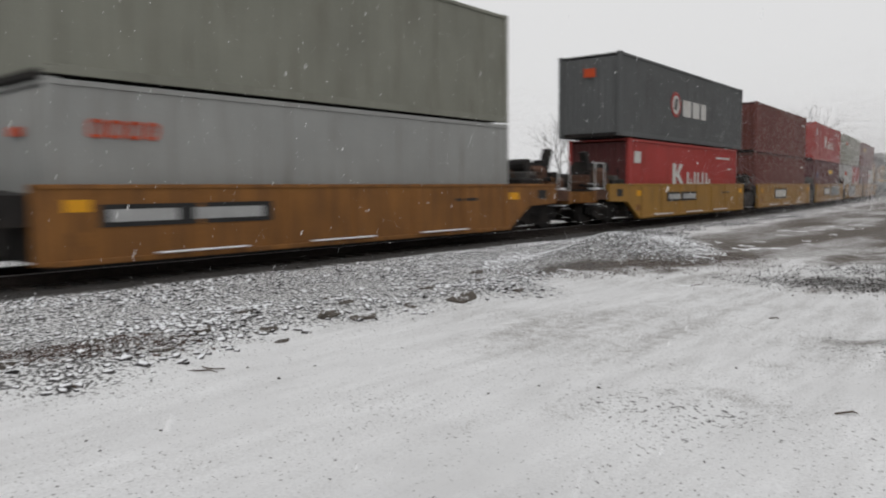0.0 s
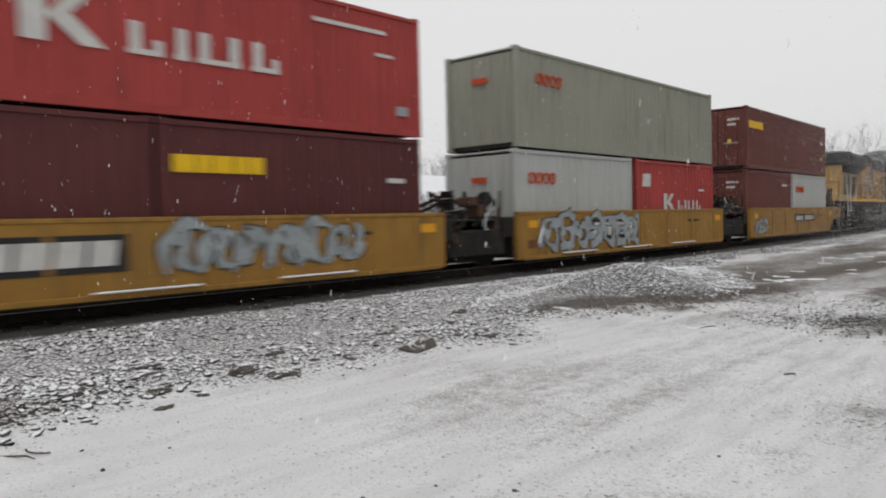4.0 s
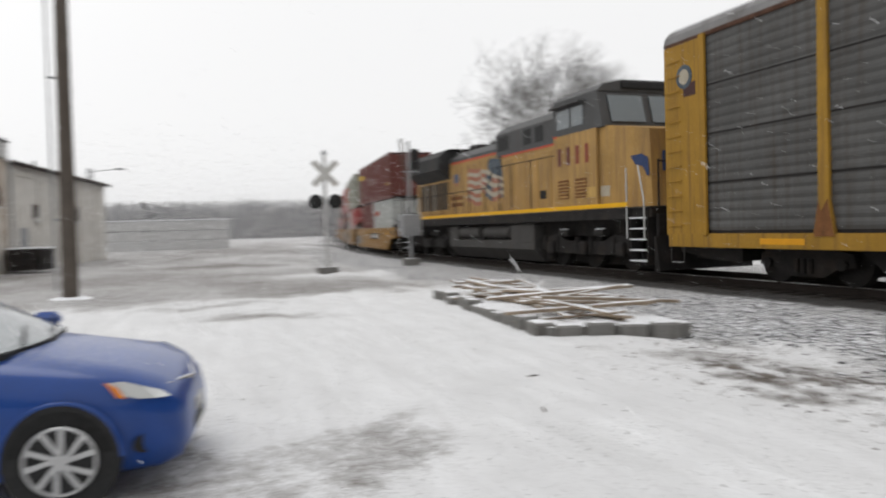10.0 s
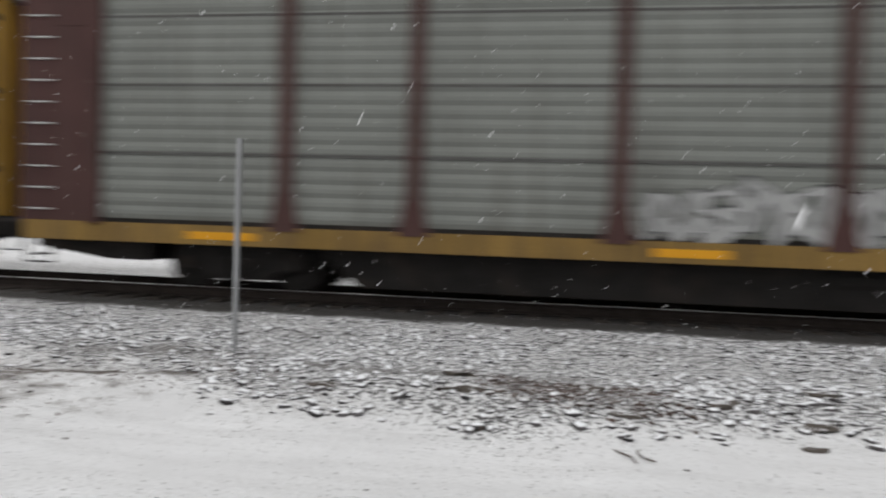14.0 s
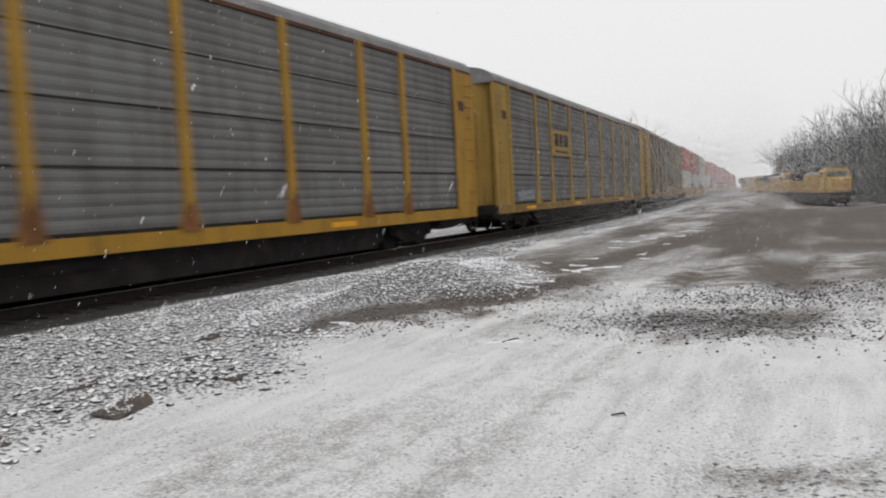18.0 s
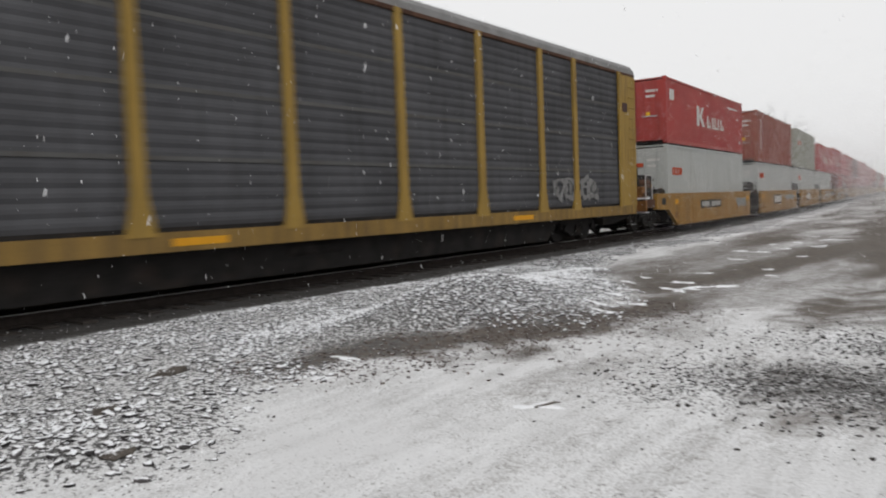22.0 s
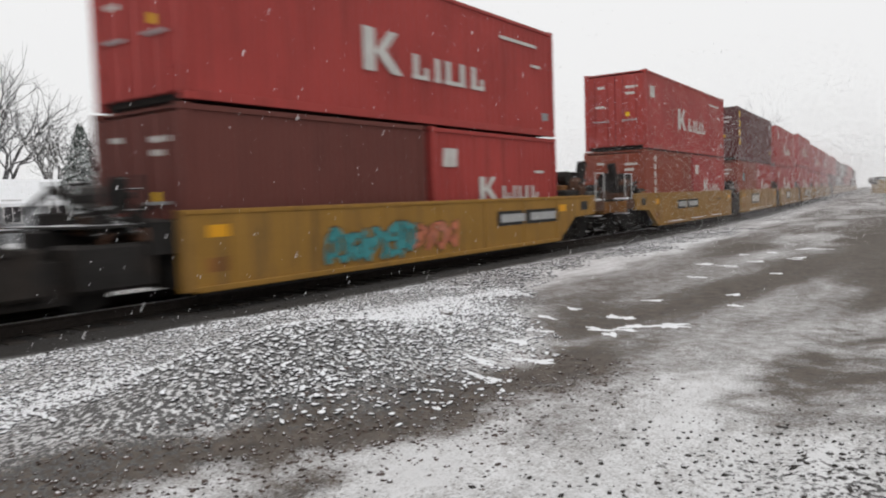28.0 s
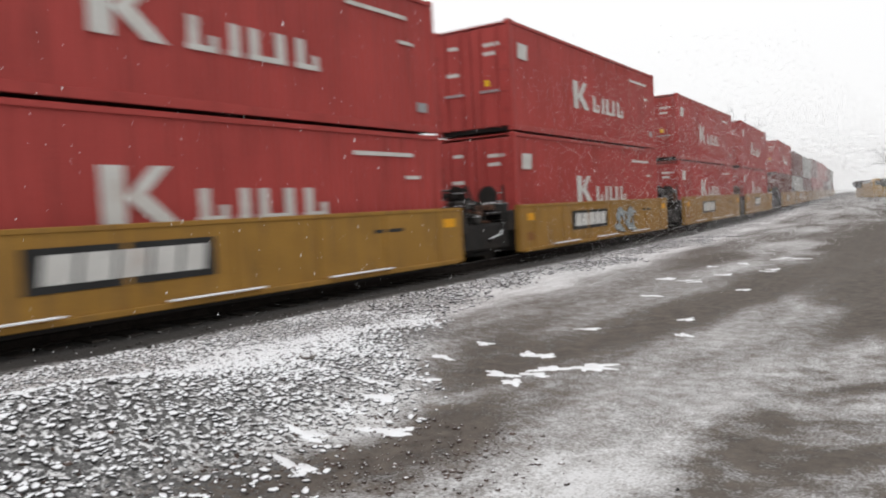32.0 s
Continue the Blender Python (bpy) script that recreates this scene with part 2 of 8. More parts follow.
RUST = (0.10, 0.055, 0.035)
M = dict(
    yellow=mat("well_yellow_paint", (0.287, 0.154, 0.034), 0.55, vary=0.18, dirt=0.45, streak=True, bump=0.006),
    rack_yellow=mat("rack_yellow_paint", (0.31, 0.20, 0.05), 0.6, vary=0.18, dirt=0.5, dirt_colour=RUST, streak=True, bump=0.006),
    rack_sill=mat("grimy_yellow_sill_paint", (0.25, 0.155, 0.045), 0.65, vary=0.3, scale=0.9, dirt=0.9, dirt_colour=(0.085, 0.06, 0.04), streak=True, bump=0.006),
    yellow_rusty=mat("rusting_well_yellow_paint", (0.235, 0.105, 0.03), 0.6, vary=0.25, scale=1.0, dirt=0.9, dirt_colour=(0.06, 0.035, 0.025), streak=True, bump=0.008),
    rack_pale=mat("faded_pale_yellow_paint", (0.50, 0.32, 0.10), 0.6, vary=0.15, dirt=0.4, dirt_colour=RUST, streak=True, bump=0.005),
    rust_stain=mat("rust_stained_paint", (0.17, 0.075, 0.03), 0.8, vary=0.4, scale=4, dirt=0.5, dirt_colour=(0.05, 0.03, 0.02), streak=True, bump=0.004),
    rack_orange=mat("rack_orange_paint", (0.33, 0.185, 0.028), 0.6, vary=0.2, dirt=0.5, dirt_colour=RUST, streak=True, bump=0.006),
    rack_brown=mat("rack_brown_paint", (0.072, 0.037, 0.034), 0.65, vary=0.2, dirt=0.3, streak=True, bump=0.006),
    galv=mat("galvanised_panel", (0.195, 0.193, 0.190), 0.75, 0.05, vary=0.3, scale=0.8, dirt=0.5, streak=True, bump=0.004),
    galv_dark=mat("soiled_galvanised_panel", (0.100, 0.099, 0.096), 0.78, 0.05, vary=0.22, scale=0.8, dirt=0.55, streak=True, bump=0.004),
    galv_worn=mat("weathered_galvanised_panel", (0.150, 0.148, 0.146), 0.78, 0.05, vary=0.25, scale=0.7, dirt=0.55, streak=True, bump=0.004),
    galv_soot=mat("sooty_galvanised_panel", (0.078, 0.078, 0.083), 0.8, 0.05, vary=0.3, scale=0.6, dirt=0.6, dirt_colour=(0.045, 0.044, 0.046), streak=True, bump=0.004),
    galv_green=mat("greenish_galvanised_panel", (0.205, 0.214, 0.198), 0.75, 0.05, vary=0.15, scale=0.7, dirt=0.35, streak=True, bump=0.004),
    galv_light=mat("pale_galvanised_panel", (0.37, 0.373, 0.37), 0.7, 0.05, vary=0.15, scale=0.7, dirt=0.3, streak=True, bump=0.004),
    roof=mat("dull_roof_sheet", (0.215, 0.212, 0.21), 0.7, 0.1, vary=0.2, dirt=0.3, snow=0.35, bump=0.004),
    red=mat("red_container_paint", (0.345, 0.055, 0.049), 0.5, vary=0.16, scale=0.6, dirt=0.4, dirt_colour=(0.12, 0.03, 0.025), streak=True, bump=0.005),
    brown=mat("brown_container_paint", (0.132, 0.045, 0.037), 0.55, vary=0.14, scale=0.6, dirt=0.3, dirt_colour=(0.07, 0.03, 0.025), streak=True, bump=0.005),
    rust_red=mat("rust_red_container_paint", (0.232, 0.060, 0.037), 0.55, vary=0.14, scale=0.6, dirt=0.3, dirt_colour=(0.12, 0.04, 0.03), streak=True, bump=0.005),
    maroon=mat("maroon_container_paint", (0.098, 0.031, 0.030), 0.5, vary=0.16, scale=0.6, dirt=0.25, dirt_colour=(0.04, 0.02, 0.02), streak=True, bump=0.005),
    beige=mat("grey_green_container_paint", (0.273, 0.276, 0.228), 0.55, vary=0.1, scale=0.6, dirt=0.3, dirt_colour=(0.13, 0.10, 0.07), streak=True, bump=0.005),
    pale=mat("pale_grey_container_paint", (0.405, 0.416, 0.398), 0.55, vary=0.08, scale=0.6, dirt=0.2, dirt_colour=(0.2, 0.17, 0.13), streak=True, bump=0.005),
    slate=mat("dark_grey_container_paint", (0.104, 0.107, 0.108), 0.55, vary=0.15, scale=0.6, dirt=0.25, dirt_colour=(0.05, 0.045, 0.04), streak=True, bump=0.005),
    white=mat("white_lettering_paint", (0.544, 0.536, 0.512), 0.6, vary=0.12, scale=3, dirt=0.2, dirt_colour=(0.35, 0.25, 0.2), bump=0),
    orange=mat("orange_red_emblem_paint", (0.434, 0.063, 0.021), 0.6, vary=0.12, scale=3, bump=0),
    lemon=mat("yellow_marking_paint", (0.72, 0.45, 0.02), 0.6, vary=0.1, scale=3, bump=0),
    amber=mat("amber_marking_paint", (0.68, 0.32, 0.02), 0.6, vary=0.1, scale=3, bump=0),
    black=mat("black_plate_paint", (0.026, 0.026, 0.026), 0.6, vary=0.3, scale=3, bump=0.002),
    teal=mat("teal_spray_paint", (0.06, 0.25, 0.26), 0.6, vary=0.25, scale=4, bump=0),
    spray=mat("pale_blue_spray_paint", (0.288, 0.315, 0.322), 0.6, vary=0.3, scale=3, dirt=0.3, bump=0),
    spray_orange=mat("orange_spray_paint", (0.48, 0.16, 0.09), 0.6, vary=0.35, scale=3, dirt=0.3, dirt_colour=(0.3, 0.28, 0.27), bump=0),
    blue=mat("blue_emblem_paint", (0.040, 0.060, 0.132), 0.6, vary=0.2, scale=3, bump=0),
    flag_red=mat("faded_red_stripe_paint", (0.33, 0.14, 0.09), 0.6, vary=0.2, scale=3, bump=0),
    flag_white=mat("faded_white_stripe_paint", (0.385, 0.34, 0.265), 0.6, vary=0.2, scale=3, bump=0),
    flag_blue=mat("faded_slate_blue_paint", (0.076, 0.096, 0.116), 0.6, vary=0.25, scale=3, bump=0),
    under=mat("grimy_black_running_gear", (0.023, 0.021, 0.020), 0.75, 0.1, vary=0.4, scale=3, dirt=0.4, dirt_colour=(0.06, 0.045, 0.035), snow=0.0, bump=0.01),
    under_snow=mat("black_steel_dusted_with_snow", (0.036, 0.034, 0.032), 0.7, 0.1, vary=0.4, scale=3, snow=0.55, bump=0.008),
    tank=mat("dirty_grey_fuel_tank", (0.075, 0.072, 0.069), 0.7, 0.1, vary=0.2, scale=1.5, dirt=0.5, streak=True, bump=0.006),
    engine=mat("locomotive_yellow_paint", (0.40, 0.243, 0.082), 0.6, vary=0.24, scale=0.9, dirt=0.8, dirt_colour=(0.19, 0.12, 0.07), streak=True, bump=0.004),
    engine_soiled=mat("sooty_yellow_brown_paint", (0.15, 0.105, 0.06), 0.7, vary=0.35, scale=2, dirt=0.8, dirt_colour=(0.06, 0.045, 0.035), streak=True, bump=0.004),
    emblem_blue=mat("faded_blue_emblem_paint", (0.085, 0.105, 0.17), 0.6, vary=0.25, scale=4, bump=0),
    engine_pale=mat("faded_grey_yellow_paint", (0.27, 0.235, 0.19), 0.6, vary=0.2, scale=2, dirt=0.6, dirt_colour=(0.12, 0.08, 0.05), streak=True, bump=0.004),
    engine_grey=mat("locomotive_grey_paint", (0.078, 0.078, 0.078), 0.55, vary=0.15, dirt=0.3, streak=True, bump=0.004),
    engine_dark=mat("sooty_grey_paint", (0.032, 0.032, 0.032), 0.65, vary=0.3, dirt=0.4, snow=0.1, bump=0.006),
    stripe=mat("bright_yellow_sill_stripe", (0.78, 0.42, 0.01), 0.5, vary=0.08, bump=0),
    stripe_red=mat("red_pinstripe", (0.50, 0.08, 0.04), 0.5, vary=0.1, bump=0),
    silver=mat("silver_paint", (0.5, 0.5, 0.49), 0.45, 0.3, vary=0.1, dirt=0.2, bump=0.002, gloss=0.5),
    cab_glass=glass("cab_window_glass", (0.12, 0.14, 0.15)),
    rail=mat("worn_steel_rail", (0.50, 0.49, 0.48), 0.3, 0.9, vary=0.15, scale=4, bump=0.002, gloss=0.5),
    rail_side=mat("rusty_rail_web", (0.03, 0.024, 0.021), 0.85, vary=0.3, scale=5, bump=0.004),
    tie=mat("weathered_wood_tie", (0.04, 0.034, 0.03), 0.9, vary=0.35, scale=4, snow=0.0, bump=0.012),
    stone=mat("grey_ballast_stone_with_snow", (0.062, 0.058, 0.058), 0.9, vary=0.3, scale=6, snow=0.60, fine=22, bump=0.006, island=0.6),
    heap_stone=mat("grey_heap_stone_with_snow", (0.070, 0.068, 0.068), 0.9, vary=0.3, scale=6, snow=0.92, fine=18, bump=0.006, island=0.6),
    rock=mat("brownish_limestone_rock", (0.095, 0.083, 0.072), 0.9, vary=0.35, scale=7, snow=0.22, bump=0.02),
    plank=mat("snow_dusted_scrap_timber", (0.28, 0.22, 0.16), 0.85, vary=0.3, scale=5, snow=0.75, bump=0.006),
    concrete=mat("old_concrete", (0.188, 0.184, 0.173), 0.9, vary=0.2, scale=2, dirt=0.5, streak=True, snow=0.25, bump=0.012),
    pole=mat("creosoted_pole_wood", (0.10, 0.085, 0.072), 0.85, vary=0.25, scale=2, dirt=0.4, streak=True, bump=0.012),
    bark=mat("frosted_grey_bark", (0.19, 0.185, 0.18), 0.9, vary=0.2, scale=3, snow=0.4, bump=0.01),
    bark_far=mat("grey_woodland_bark", (0.105, 0.103, 0.103), 0.95, vary=0.2, scale=1, snow=0.35, bump=0),
    needle=mat("snow_dusted_conifer_needles", (0.07, 0.085, 0.075), 0.95, vary=0.3, scale=2, snow=0.45, bump=0, island=0.3),
    siding=mat("white_house_siding", (0.495, 0.495, 0.488), 0.7, vary=0.06, bump=0.004),
    siding_grey=mat("grey_house_siding", (0.288, 0.296, 0.304), 0.7, vary=0.06, bump=0.004),
    snow=mat("snow_cover", (0.80, 0.81, 0.83), 0.9, vary=0.05, scale=2, bump=0.01),
    window=glass("dark_window_glass", (0.05, 0.055, 0.06), 0.1),
    brick=mat("weathered_tan_brick", (0.40, 0.335, 0.275), 0.9, vary=0.35, scale=1.1, dirt=0.75, dirt_colour=(0.58, 0.56, 0.52), bump=0.01),
    plaster=mat("peeling_pale_render", (0.56, 0.545, 0.51), 0.9, vary=0.15, scale=1.5, dirt=0.5, dirt_colour=(0.27, 0.21, 0.16), streak=True, bump=0.01),
    car_blue=mat("metallic_blue_car_paint", (0.005, 0.046, 0.225), 0.3, 0.0, vary=0.1, scale=4, snow=-0.04, fine=90, bump=0, gloss=0.35),
    car_screen=mat("wet_windscreen_flecked_with_snow", (0.23, 0.25, 0.26), 0.12, 0.0, vary=0.25, scale=2.5, snow=0.16, fine=110, bump=0, gloss=0.6),
    rust=mat("rusty_steel", (0.085, 0.045, 0.03), 0.85, vary=0.4, scale=4, dirt=0.4, dirt_colour=(0.03, 0.025, 0.02), snow=0.1, bump=0.008),
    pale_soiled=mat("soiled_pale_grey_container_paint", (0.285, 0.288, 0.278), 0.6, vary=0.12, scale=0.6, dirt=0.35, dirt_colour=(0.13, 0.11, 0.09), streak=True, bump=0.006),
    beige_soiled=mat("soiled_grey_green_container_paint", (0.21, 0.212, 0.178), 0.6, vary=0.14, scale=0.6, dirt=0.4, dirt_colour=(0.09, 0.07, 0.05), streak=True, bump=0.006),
    rubber=mat("black_tyre_rubber", (0.02, 0.02, 0.02), 0.85, vary=0.3, scale=8, bump=0.004),
    alloy=mat("silver_alloy_wheel", (0.5, 0.5, 0.5), 0.35, 0.6, vary=0.06, bump=0, gloss=0.5),
    chrome=mat("chrome_trim", (0.75, 0.75, 0.75), 0.15, 1.0, vary=0.02, bump=0, gloss=0.5),
    lamp_glass=glass("clear_headlamp_lens", (0.62, 0.63, 0.62), 0.08),
    amber_lens=glass("amber_lens", (0.75, 0.22, 0.01), 0.15),
    red_lens=glass("dark_red_signal_lens", (0.10, 0.01, 0.01), 0.2),
    metal=mat("galvanised_steel", (0.33, 0.335, 0.34), 0.5, 0.5, vary=0.12, scale=3, snow=0.1, bump=0.002),
    gravel_dark=mat("dark_gravel_and_shade", (0.045, 0.041, 0.038), 0.9, vary=0.3, scale=6, snow=0.12, fine=22, bump=0.004, island=0.5),
    crumb=mat("reddish_brown_earth", (0.075, 0.055, 0.047), 0.95, vary=0.35, scale=6, snow=0.2, fine=22, bump=0.004, island=0.5),
    spray_line=mat("black_spray_paint", (0.03, 0.03, 0.033), 0.6, vary=0.2, scale=3, bump=0),
    twig=mat("dead_twig", (0.07, 0.05, 0.035), 0.9, vary=0.3, bump=0),
    flake=mat("falling_snowflake", (0.96, 0.96, 0.97), 0.9, vary=0.02, bump=0),
)
M["car_blue"].node_tree.nodes["Principled BSDF"].inputs["Coat Weight"].default_value = 0.3


# ---- mesh tools ----
class Geo:
    """Collects faces for one mesh."""

    def __init__(self):
        self.v, self.f = [], []

    def add(self, verts, faces):
        k = len(self.v)
        self.v += [tuple(p) for p in verts]
        self.f += [tuple(i + k for i in f) for f in faces]
        return self

    def box(self, x0, x1, y0, y1, z0, z1, bevel=0.0):
        if bevel:
            b = bevel
            pts = []
            for z in (z0, z1):
                s = b if z == z0 else -b
                ring = [(x0 + b, y0), (x1 - b, y0), (x1, y0 + b), (x1, y1 - b), (x1 - b, y1), (x0 + b, y1), (x0, y1 - b), (x0, y0 + b)]
                pts.append([(x, y, z + s) for x, y in ring])
            inner = [[(x0 + b, y0 + b, z), (x1 - b, y0 + b, z), (x1 - b, y1 - b, z), (x0 + b, y1 - b, z)] for z in (z0, z1)]
            v = pts[0] + pts[1] + inner[0] + inner[1]
            f = [(i, (i + 1) % 8, 8 + (i + 1) % 8, 8 + i) for i in range(8)]
            for base, o, flip in ((0, 16, True), (8, 20, False)):
                caps = [(o, o + 1, o + 2, o + 3)]
                for k, (a, c) in enumerate(((0, 1), (2, 3), (4, 5), (6, 7))):
                    q, r = o + k, o + (k + 1) % 4
                    caps.append((base + a, base + c, r, q))
                    caps.append((base + (c + 1) % 8, r, base + c))
                f += [tuple(reversed(c)) if flip else c for c in caps]
            return self.add(v, f)
        v = [(x, y, z) for z in (z0, z1) for x, y in ((x0, y0), (x1, y0), (x1, y1), (x0, y1))]
        return self.add(v, [(3, 2, 1, 0), (4, 5, 6, 7), (0, 1, 5, 4), (1, 2, 6, 5), (2, 3, 7, 6), (3, 0, 4, 7)])

    def extrude(self, axis, profile, a, b):
        """A closed profile pulled along an axis: 'y' takes (x, z), 'x' takes (y, z), 'z' takes (x, y)."""
        n = len(profile)
        put = {"y": lambda p, d: (p[0], d, p[1]), "x": lambda p, d: (d, p[0], p[1]), "z": lambda p, d: (p[0], p[1], d)}[axis]
        v = [put(p, d) for d in (a, b) for p in profile]
        f = [(i, (i + 1) % n, n + (i + 1) % n, n + i) for i in range(n)] + [tuple(range(n - 1, -1, -1)), tuple(range(n, 2 * n))]
        return self.add(v, f)

    def tube(self, p, q, r, n=8, r2=None, caps=True):
        p, q = Vector(p), Vector(q)
        d = (q - p).normalized()
        u = d.orthogonal().normalized()
        w = d.cross(u)
        r2 = r if r2 is None else r2
        ring = [(math.cos(6.28318 * i / n), math.sin(6.28318 * i / n)) for i in range(n)]
        v = [p + r * (c * u + s * w) for c, s in ring] + [q + r2 * (c * u + s * w) for c, s in ring]
        f = [(i, (i + 1) % n, n + (i + 1) % n, n + i) for i in range(n)]
        if caps:
            f += [tuple(range(n - 1, -1, -1)), tuple(range(n, 2 * n))]
        return self.add(v, f)

    def pipe(self, points, r, n=6, closed=False):
        """One unbroken round bar along a line of points."""
        pts = [Vector(p) for p in points]
        m = len(pts)
        rings = []
        for i, p in enumerate(pts):
            a = pts[i - 1] if (i or closed) else p
            b = pts[(i + 1) % m] if (i < m - 1 or closed) else p
            d = (b - a).normalized()
            u = d.orthogonal().normalized() if not rings else (side - d * side.dot(d)).normalized()
            side, w = u, d.cross(u)
            rings.append([p + r * (math.cos(6.28318 * k / n) * u + math.sin(6.28318 * k / n) * w) for k in range(n)])
        f = [(i * n + k, i * n + (k + 1) % n, ((i + 1) % m) * n + (k + 1) % n, ((i + 1) % m) * n + k) for i in range(m if closed else m - 1) for k in range(n)]
        if not closed:
            f += [tuple(range(n - 1, -1, -1)), tuple(range((m - 1) * n, m * n))]
        return self.add([v for ring in rings for v in ring], f)

    def mesh(self, name, material, smooth=False):
        me = bpy.data.meshes.new(name)
        me.from_pydata(self.v, [], self.f)
        bm = bmesh.new()
        bm.from_mesh(me)
        bmesh.ops.recalc_face_normals(bm, faces=bm.faces)
        bm.to_mesh(me)
        bm.free()
        if smooth:
            me.polygons.foreach_set("use_smooth", [True] * len(me.polygons))
        me.materials.append(material)
        return me


def part(name, geo, material, parent, label="", smooth=False):
    """One mesh object under a thing or a part; geo may be a mesh that is shared."""
    me = geo if isinstance(geo, bpy.types.Mesh) else geo.mesh(name, material, smooth)
    ob = new(name, me)
    ob.parent = parent
    if label:
        ob["label"] = label
    return ob


def thing(name, label, category, group="", kind="", at=None):
    ob = new(name)
    ob.empty_display_size = 0.3
    if at is not None:
        ob.matrix_basis = at
    return tagged(ob, label, category, group, kind)


def solid(name, geo, material, label, category, group="", kind="", at=None, smooth=False):
    """A thing that is one mesh."""
    ob = new(name, geo if isinstance(geo, bpy.types.Mesh) else geo.mesh(name, material, smooth))
    if at is not None:
        ob.matrix_basis = at
    return tagged(ob, label, category, group, kind)


CACHE = {}


def shared(key, build):
    if key not in CACHE:
        CACHE[key] = build()
    return CACHE[key]


MOVERS = []     # rolling stock and its loads: (thing, place along the train)


# ---- ground: one sheet to the horizon ----
def smooth(a, b, v):
    t = np.clip((v - a) / (b - a), 0, 1)
    return t * t * (3 - 2 * t)


def lattice(x, y, seed):
    """Smooth value noise for arrays, 0 to 1."""
    rng = np.random.RandomState(seed)
    table = rng.rand(256, 256)
    xi, yi = np.floor(x).astype(int), np.floor(y).astype(int)
    fx, fy = x - xi, y - yi
    fx, fy = fx * fx * (3 - 2 * fx), fy * fy * (3 - 2 * fy)
    a, b = table[xi & 255, yi & 255], table[(xi + 1) & 255, yi & 255]
    c, d = table[xi & 255, (yi + 1) & 255], table[(xi + 1) & 255, (yi + 1) & 255]
    return (a * (1 - fx) + b * fx) * (1 - fy) + (c * (1 - fx) + d * fx) * fy


def layered(x, y, seed, octaves=4):
    return sum(lattice(x * 2**k, y * 2**k, seed + k) / 2**k for k in range(octaves)) / sum(0.5**k for k in range(octaves))


def track_x(y):
    """The middle of the track: straight beside the lane, then bending away both ways."""
    if y > 18:
        e = min(y, 70.0) - 18
        return -0.00088 * e * e - max(y - 70, 0) * 2 * 0.00088 * 52
    e = min(-22 - y, 40.0)
    return -0.0025 * e * e - max(-62 - y, 0) * 2 * 0.0025 * 40 if y < -22 else 0.0


track_xs = np.vectorize(track_x)


def ballast_edge(y):
    """Where the ballast gives way to the road, across from the track."""
    return 7.2 - 1.6 * smooth(2.0, -4.0, y) - 0.4 * smooth(8, 11, y) + 0.6 * np.exp(-(((y - 14) / 2.5) ** 2)) - 3.2 * smooth(16, 24, y) + 0.3 * np.sin(y * 0.9) + 0.2 * np.sin(y * 2.3)


def heap(x, y):
    """The low heap of gravel beside the track."""
    return 0.50 * np.exp(-(((x - 5.9) / 0.95) ** 2) - ((y - 14.2) / 1.9) ** 2) + 0.22 * np.exp(-(((x - 5.2) / 1.2) ** 2) - ((y - 17.5) / 3.0) ** 2)


def ground_height(x, y):
    w = x
    x = np.where(np.abs(y) > 18, x - track_xs(np.clip(y, -400, 400)) * smooth(9, 4, x), x)
    z = GROUND + 0.03 * (layered(x * 0.5, y * 0.5, 11) - 0.5) + 0.035 * (layered(x * 2.2, y * 2.2, 21, 3) - 0.5) * smooth(60, 20, np.abs(y))
    shoulder = smooth(4.6, 1.6, np.abs(x))
    z = z + shoulder * (-0.03 - GROUND - 0.16)
    z = z + 0.10 * smooth(1.0, 0.0, np.abs(x - ballast_edge(y) + 0.9) / 1.3) * smooth(-3, 1, y) * smooth(11, 9, y)
    z = z - 0.08 * np.exp(-(((x - 5.9) / 0.5) ** 2)) * smooth(1, -2, y)
    z = z + heap(x, y) - 0.06 * np.exp(-(((x - 13.6) / 1.8) ** 2) - ((y + 2.2) / 1.2) ** 2)
    # ruts of the lane
    for off in (0.0, 1.6):
        rut = np.exp(-(((x - (9.6 + off + 0.05 * y - 0.0022 * y * y)) / 0.18) ** 2))
        z = z - 0.035 * rut * smooth(60, 30, np.abs(y))
    z = z + 0.10 * np.exp(-(((x - 4.6) / 2.4) ** 2) - ((y + 25) / 1.6) ** 2)
    z = z + 0.14 * np.exp(-(((x - 12.0) / 2.0) ** 2) - ((y - 15.2) / 1.2) ** 2)
    # the land drops towards the siding
    z = z - 1.9 * smooth(48, 98, y) * smooth(2.0, 9.0, w)
    return np.where(np.abs(x) < 1.45, np.minimum(z, -0.19), z)


def spaced(edges):
    out = []
    for a, b, step in edges:
        out.append(np.arange(a, b, step))
    return np.concatenate(out)


gx = spaced([(-1600, -400, 150), (-400, -60, 20), (-60, -4, 2.5), (-4, 1.5, 0.4), (1.5, 9, 0.09), (9, 16, 0.12), (16, 24, 0.6), (24, 60, 3), (60, 400, 20), (400, 1601, 150)])
gy = spaced([(-1600, -400, 150), (-400, -60, 20), (-60, -20, 1.2), (-20, -6, 0.25), (-6, 20, 0.1), (20, 34, 0.2), (34, 70, 0.8), (70, 130, 4), (130, 400, 20), (400, 1601, 150)])
XX, YY = np.meshgrid(gx, gy, indexing="ij")
ZZ = ground_height(XX, YY)
nx, ny = XX.shape
idx = np.arange(nx * ny).reshape(nx, ny)
quads = np.stack([idx[:-1, :-1], idx[1:, :-1], idx[1:, 1:], idx[:-1, 1:]], -1).reshape(-1, 4)
